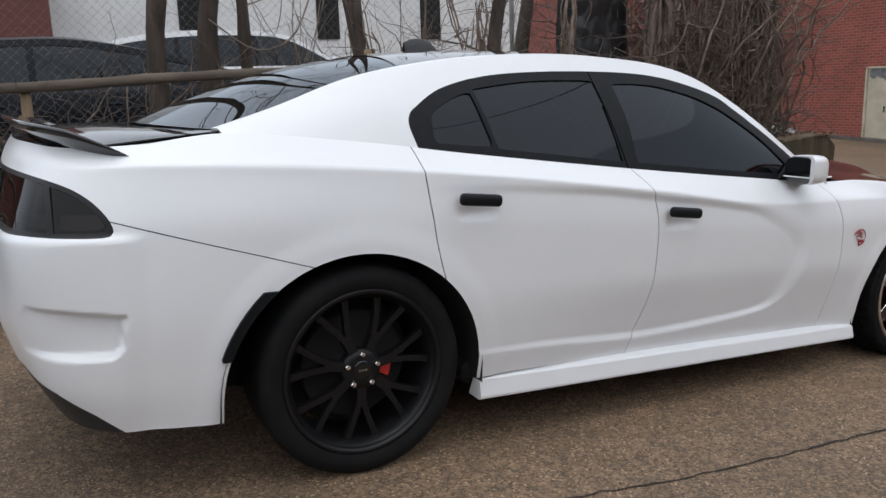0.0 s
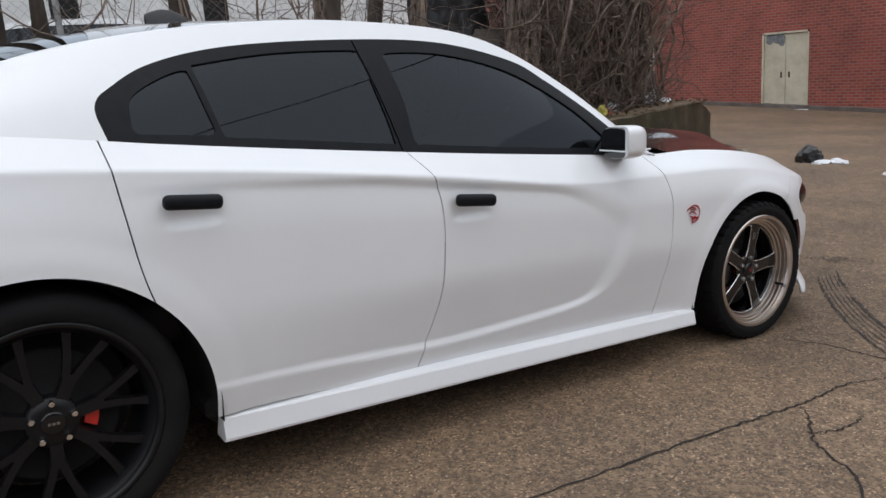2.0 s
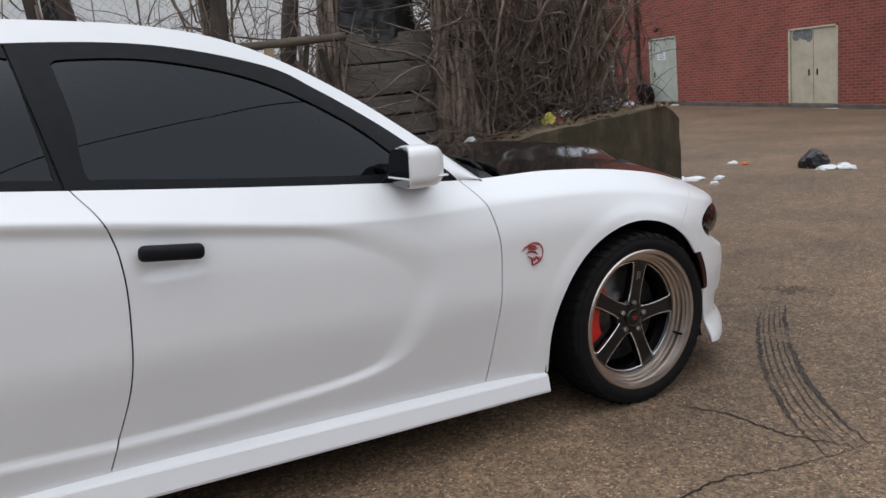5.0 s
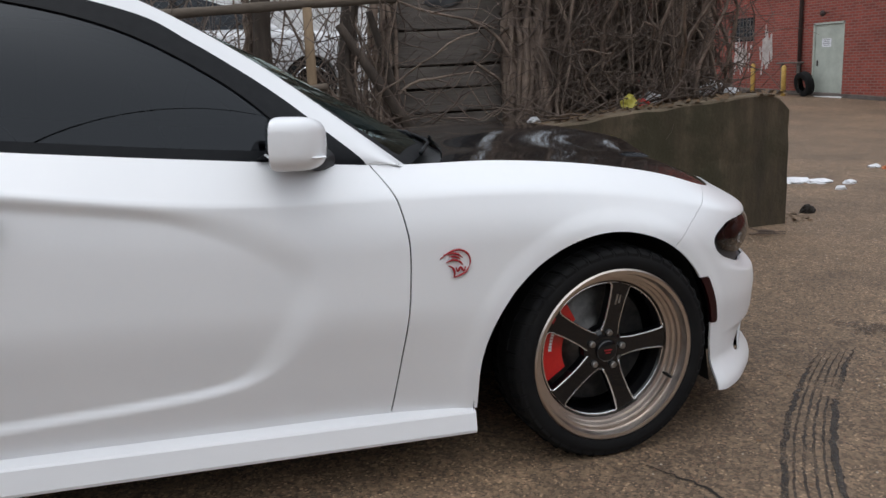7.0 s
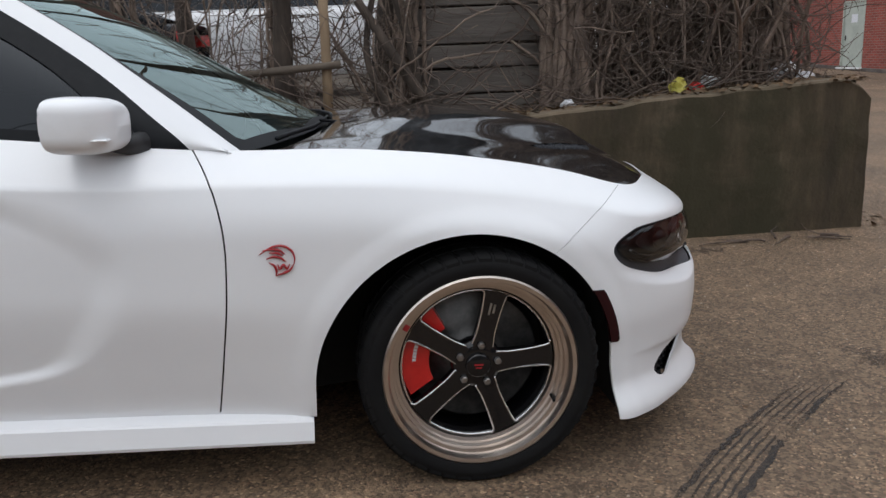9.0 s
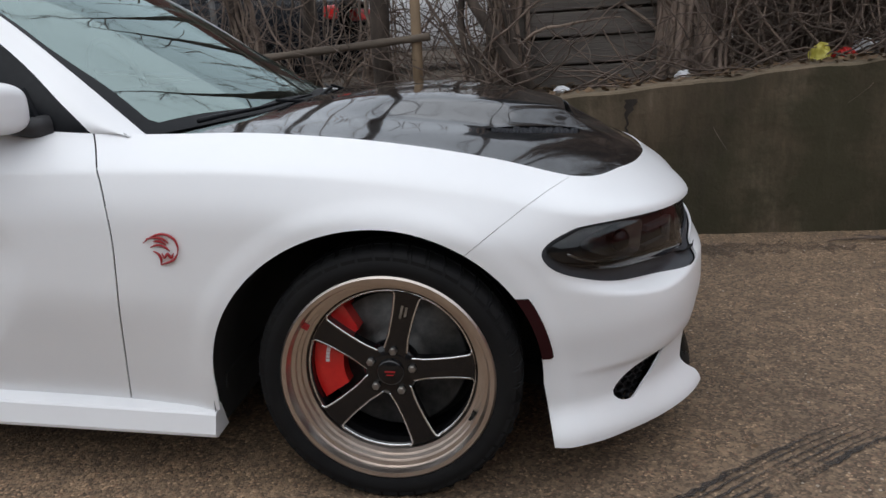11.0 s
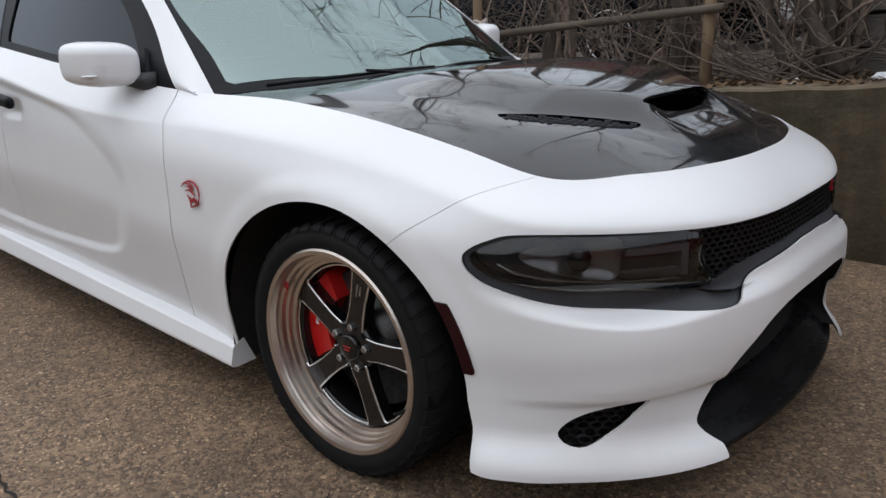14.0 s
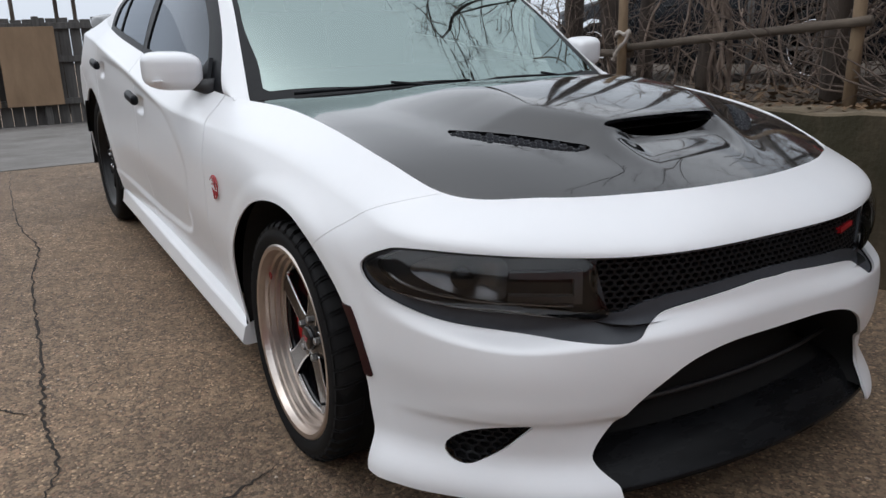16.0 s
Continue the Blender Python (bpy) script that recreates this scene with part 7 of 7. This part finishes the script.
# ---------------------------------------------------------------- parked cars on the upper lot
def parked_car(name, label, paint, m, length, height, waist, line):
    """A parked car heading along +x; line: the roof rail as (share of the half length, share of the height)."""
    c = thing(name, label, "car", at=m)
    L, W, n = length / 2, .91, 90
    hubs = (-length * .29, length * .31)
    x_ = np.linspace(-L, L, n)
    u = x_ / L
    top = waist - .10 * smoothstep(.45, 1.0, u) - .05 * smoothstep(-.75, -1.0, u)
    ends = 1 - .22 * np.abs(u) ** 7
    P = np.empty((n, 12, 3))
    for i in range(n):
        low = .20 + .16 * abs(u[i]) ** 8
        for k, (f, h) in enumerate(((.86, 0), (.94, .05), (.965, .2), (.985, .42), (1.0, .60), (.992, .74), (.975, .80), (.965, .90), (.93, .97), (.86, 1.0), (.5, 1.03), (0, 1.045))):
            bow = 1 - .035 * (1 - h) * abs(u[i]) ** 10
            P[i, k] = (x_[i] * bow, W * f * ends[i], low + (top[i] - low) * h)
    s = Skin.grid(P, flip=True)
    for x in hubs:
        _, s = s.split(np.where(s.V[:, 1] > .4, np.hypot(s.V[:, 0] - x, s.V[:, 2] - .34) - .385, 1.0))
    s.plus(s.mirrored()).make("body", paint, c)
    for a in (-.02 * L, -.43 * L, .36 * L):
        for sg in (-1, 1):
            bm = bmesh.new()
            box(bm, (a, sg * W * .972, .36 + (waist - .36) * .48), (.008, .05, (waist - .36) * .86))
            part("door_joint", bm, GAP, c)
    # roof rail, sides with their windows, roof with its two screens
    r_ = spline(range(len(line)), [(a * L, b * height) for a, b in line], np.linspace(0, len(line) - 1, 70))
    base = np.interp(r_[:, 0], x_, top) - .012
    r_[:, 1] = np.maximum(r_[:, 1], base + .004)
    lean = (r_[:, 1] - base) / (height - waist)
    q = np.linspace(0, 1, 20)
    S = np.stack([np.repeat(r_[:, :1], 20, 1), (.865 - .19 * lean[:, None] * q) * W + .012 * np.sin(np.pi * q), base[:, None] + (r_[:, 1] - base)[:, None] * q], 2)
    side_ = Skin.grid(S, flip=True)
    bx0 = np.interp(side_.V[:, 0], r_[:, 0], r_[:, 1])
    wz = np.interp(side_.V[:, 0], x_, top)
    glass_f = np.maximum(np.maximum(wz + .02 - side_.V[:, 2], side_.V[:, 2] - bx0 + .065), np.abs(side_.V[:, 0] - (r_[0, 0] + r_[-1, 0]) / 2) - (r_[-1, 0] - r_[0, 0]) / 2 + .16)
    glassy, frame_ = side_.split(glass_f)
    for a in (-.02 * L, -.44 * L):
        b0, rest = glassy.split(glassy.V[:, 0] - a + .03)
        post, b1 = rest.split(rest.V[:, 0] - a - .03)
        both(post, "pillar", TRIM, parent=c)
        glassy = b0.plus(b1)
    both(frame_, "window_surround", paint, parent=c)
    both(glassy.pushed(-.006), "side_window", SIDEGLASS, "dark side windows", 0, c)
    edge = np.stack([r_[:, 0], (.865 - .19 * lean) * W, r_[:, 1]], 1)
    g2 = np.linspace(0, 1, 14)
    R = edge[:, None] * np.stack([np.ones(14), 1 - g2, np.ones(14)], 1)[None]
    R[:, :, 2] += (.05 * lean[:, None]) * (1 - (1 - g2) ** 2)
    rf = Skin.grid(R, flip=True)
    fx, bx = line[-2][0] * L, line[1][0] * L
    screens, skin_ = rf.split(np.maximum(rf.V[:, 1] - .56 * W, np.minimum(fx - .1 - rf.V[:, 0], rf.V[:, 0] - bx)))
    both(skin_, "roof", paint, parent=c)
    both(screens, "screen", SIDEGLASS, "dark screen", 0, c)
    for x in hubs:
        for sg in (-1, 1):
            wh = new("wheel")
            wh.parent = c
            wh.location = (x, sg * .80, .34)
            V, F = lathe(tyre_profile(.34, .24, .11, 0), 40)
            put("tyre", V, F, RUBBER, wh)
            bm = bmesh.new()
            for k in range(10):
                a = 36 * k
                bar(bm, [polar(.04, a - 22), polar(.225, a - 4.5), polar(.225, a + 4.5), polar(.04, a + 22)], .012, -.012)
            put_rim = part("rim", bm, CHROME, wh, "bright spoked rim")
            put_rim.location = (0, sg * .085, 0)
            V, F = lathe([(.242, 0), (.25, sg * .012), (.235, sg * .02), (.222, 0)], 40, closed=True)
            put("rim_ring", V, F, CHROME, wh).location = (0, sg * .085, 0)
            V, F = lathe([(.37, .0), (0, .0)], 28)
            put("wheel_well", V, F, LINER, c).location = (x, sg * .66, .36)
    for sg in (-1, 1):
        bm = bmesh.new()
        box(bm, (-L * .955, sg * .66, waist - .16), (.14, .26, .13), Matrix.Rotation(radians(20 * sg), 3, "Z"), .03, 2)
        part("tail_lamp", bm, RED, c, "red tail lamp")
        bm = bmesh.new()
        box(bm, (L * .93, sg * .66, waist - .26), (.18, .26, .11), Matrix.Rotation(radians(-24 * sg), 3, "Z"), .03, 2)
        part("headlamp", bm, CHROME, c, "clear headlamp")
        bm = bmesh.new()
        box(bm, (.40 * L, sg * 1.0, waist + .06), (.12, .18, .13), None, .045, 3)
        part("door_mirror", bm, paint, c, smooth=True)
        for x in (-.30 * L, .12 * L):
            bm = bmesh.new()
            box(bm, (x, sg * W * .985, waist - .17), (.17, .03, .03), None, .012, 2)
            part("door_handle", bm, paint, c, smooth=True)
    return c


NAVY = material("dark_blue_black_paint", (0.006, 0.007, 0.010), 0.35, spec=0.10, coat=0.08)
PEARL = vary(material("white_car_paint", (0.62, 0.62, 0.63), 0.25, coat=0.8), (0.58, 0.58, 0.59), (0.66, 0.66, 0.67), scale=2)
parked_car("dark_saloon_car", "glossy black saloon parked behind the fence", NAVY, Matrix.Translation((-.78, 5.75, .63)) @ Matrix.Rotation(radians(180), 4, "Z"), 4.75, 1.40, .96, ((-.90, .70), (-.64, .85), (-.25, .985), (0, 1.0), (.20, .95), (.52, .66)))
parked_car("white_estate_car", "dusty white estate car parked behind the trees", PEARL, Matrix.Translation((2.25, 8.75, .76)), 5.1, 1.58, 1.07, ((-.90, .72), (-.78, .90), (-.45, .985), (-.05, 1.0), (.18, .95), (.47, .70)))

# ---------------------------------------------------------------- far walls and the yard fence behind
bm = bmesh.new()
box(bm, (6.0, 17, 2.5), (13.5, .3, 6.0))
tagged(part("pale_far_wall", bm, PLASTER), "pale rendered wall of a far building", "building", kind="structure")
for x in (3.15, 6.6, 9.6):
    bm = bmesh.new()
    box(bm, (x, 16.83, 3.6), (.6, .06, 1.6))
    tagged(part("far_window", bm, LINER), "dark window of the pale far wall", "window", kind="structure")
bm = bmesh.new()
box(bm, (-5.78, 16, 2.5), (11.66, .4, 6.5))
bw = tagged(part("far_brick_wall", bm, BARK), "dark red far brick wall", "building", kind="structure")
bw.data.materials[0] = vary(material("dull_far_brick", (0.14, 0.05, 0.04), 0.9), (0.10, 0.035, 0.03), (0.17, 0.065, 0.05), scale=8, stretch=(1, 1, 4))

yard = thing("board_fence", "dark weathered board fence at the end of the lot", "fence")
FXX = -8.0
rnd2 = random.Random(9)
for k in range(95):
    y = -9 + .152 * k
    bm = bmesh.new()
    zt = 1.72 + rnd2.uniform(-.02, .02)
    zb__ = float(ground_z(FXX, y)) - .02
    box(bm, (FXX + rnd2.uniform(-.004, .004), y, (zt + zb__) / 2), (.022, .142, zt - zb__), bevel=.003)
    part("board", bm, FENCEWOOD, yard)
for z in (.55, 1.15, 1.62):
    bm = bmesh.new()
    box(bm, (FXX + .04, -2, z), (.05, 14.2, .09), bevel=.004)
    part("rail", bm, FENCEWOOD, yard)
for y in (-1.75, -.55, .65):
    bm = bmesh.new()
    box(bm, (FXX + .10, y, .95), (.07, .09, 1.6), bevel=.006)
    part("post", bm, FENCEWOOD, yard)
for y0, w in ((-.70, .74), (-1.50, .70)):
    bm = bmesh.new()
    box(bm, (FXX + .17, y0, 1.06), (.02, w, 1.10), Matrix.Rotation(radians(-2), 3, "Y"), .003)
    tagged(part("plywood_sheet", bm, PLYWOOD), "brown plywood sheet leaning on the board fence", "plywood", group="plywood sheets")
V, F = tube_mesh([(FXX + .25, -1.80, .2), (FXX + .2, -1.86, 2.4)], .03, 8)
tagged(put("fence_pipe", V, F, STEEL), "thin grey metal pole beside the fence", "pole")
for y, h in ((-.65, 2.7), (.05, 3.6), (.35, 3.4)):
    V, F = tube_mesh([(FXX - 3, y, 0), (FXX - 3, y, h)], .035, 8)
    tagged(put("utility_pole", V, F, BARK), "thin dark pole beyond the fence", "pole")

# plain unseen wall added across the lot to hold back low sky light
bm = bmesh.new()
box(bm, (5.0, -12.0, 1.8), (60, .3, 4.6))
tagged(part("unseen_blocking_wall", bm, LOTGREY), "plain unseen grey wall added to hold back low sky light", "wall", kind="structure")

# a slack cable over the lot
cab = spline(range(6), [(-3.2, -11.8, 5.6), (0.6, -6.7, 5.05), (3.06, -3.95, 4.97), (3.95, -2.95, 5.0), (9.0, 2.7, 5.4), (20.0, 15.0, 6.9)], np.linspace(0, 5, 60))
V, F = tube_mesh(cab, .012, 6)
tagged(put("overhead_cable", V, F, DARKPIPE), "thin black cable slung across the lot", "cable")
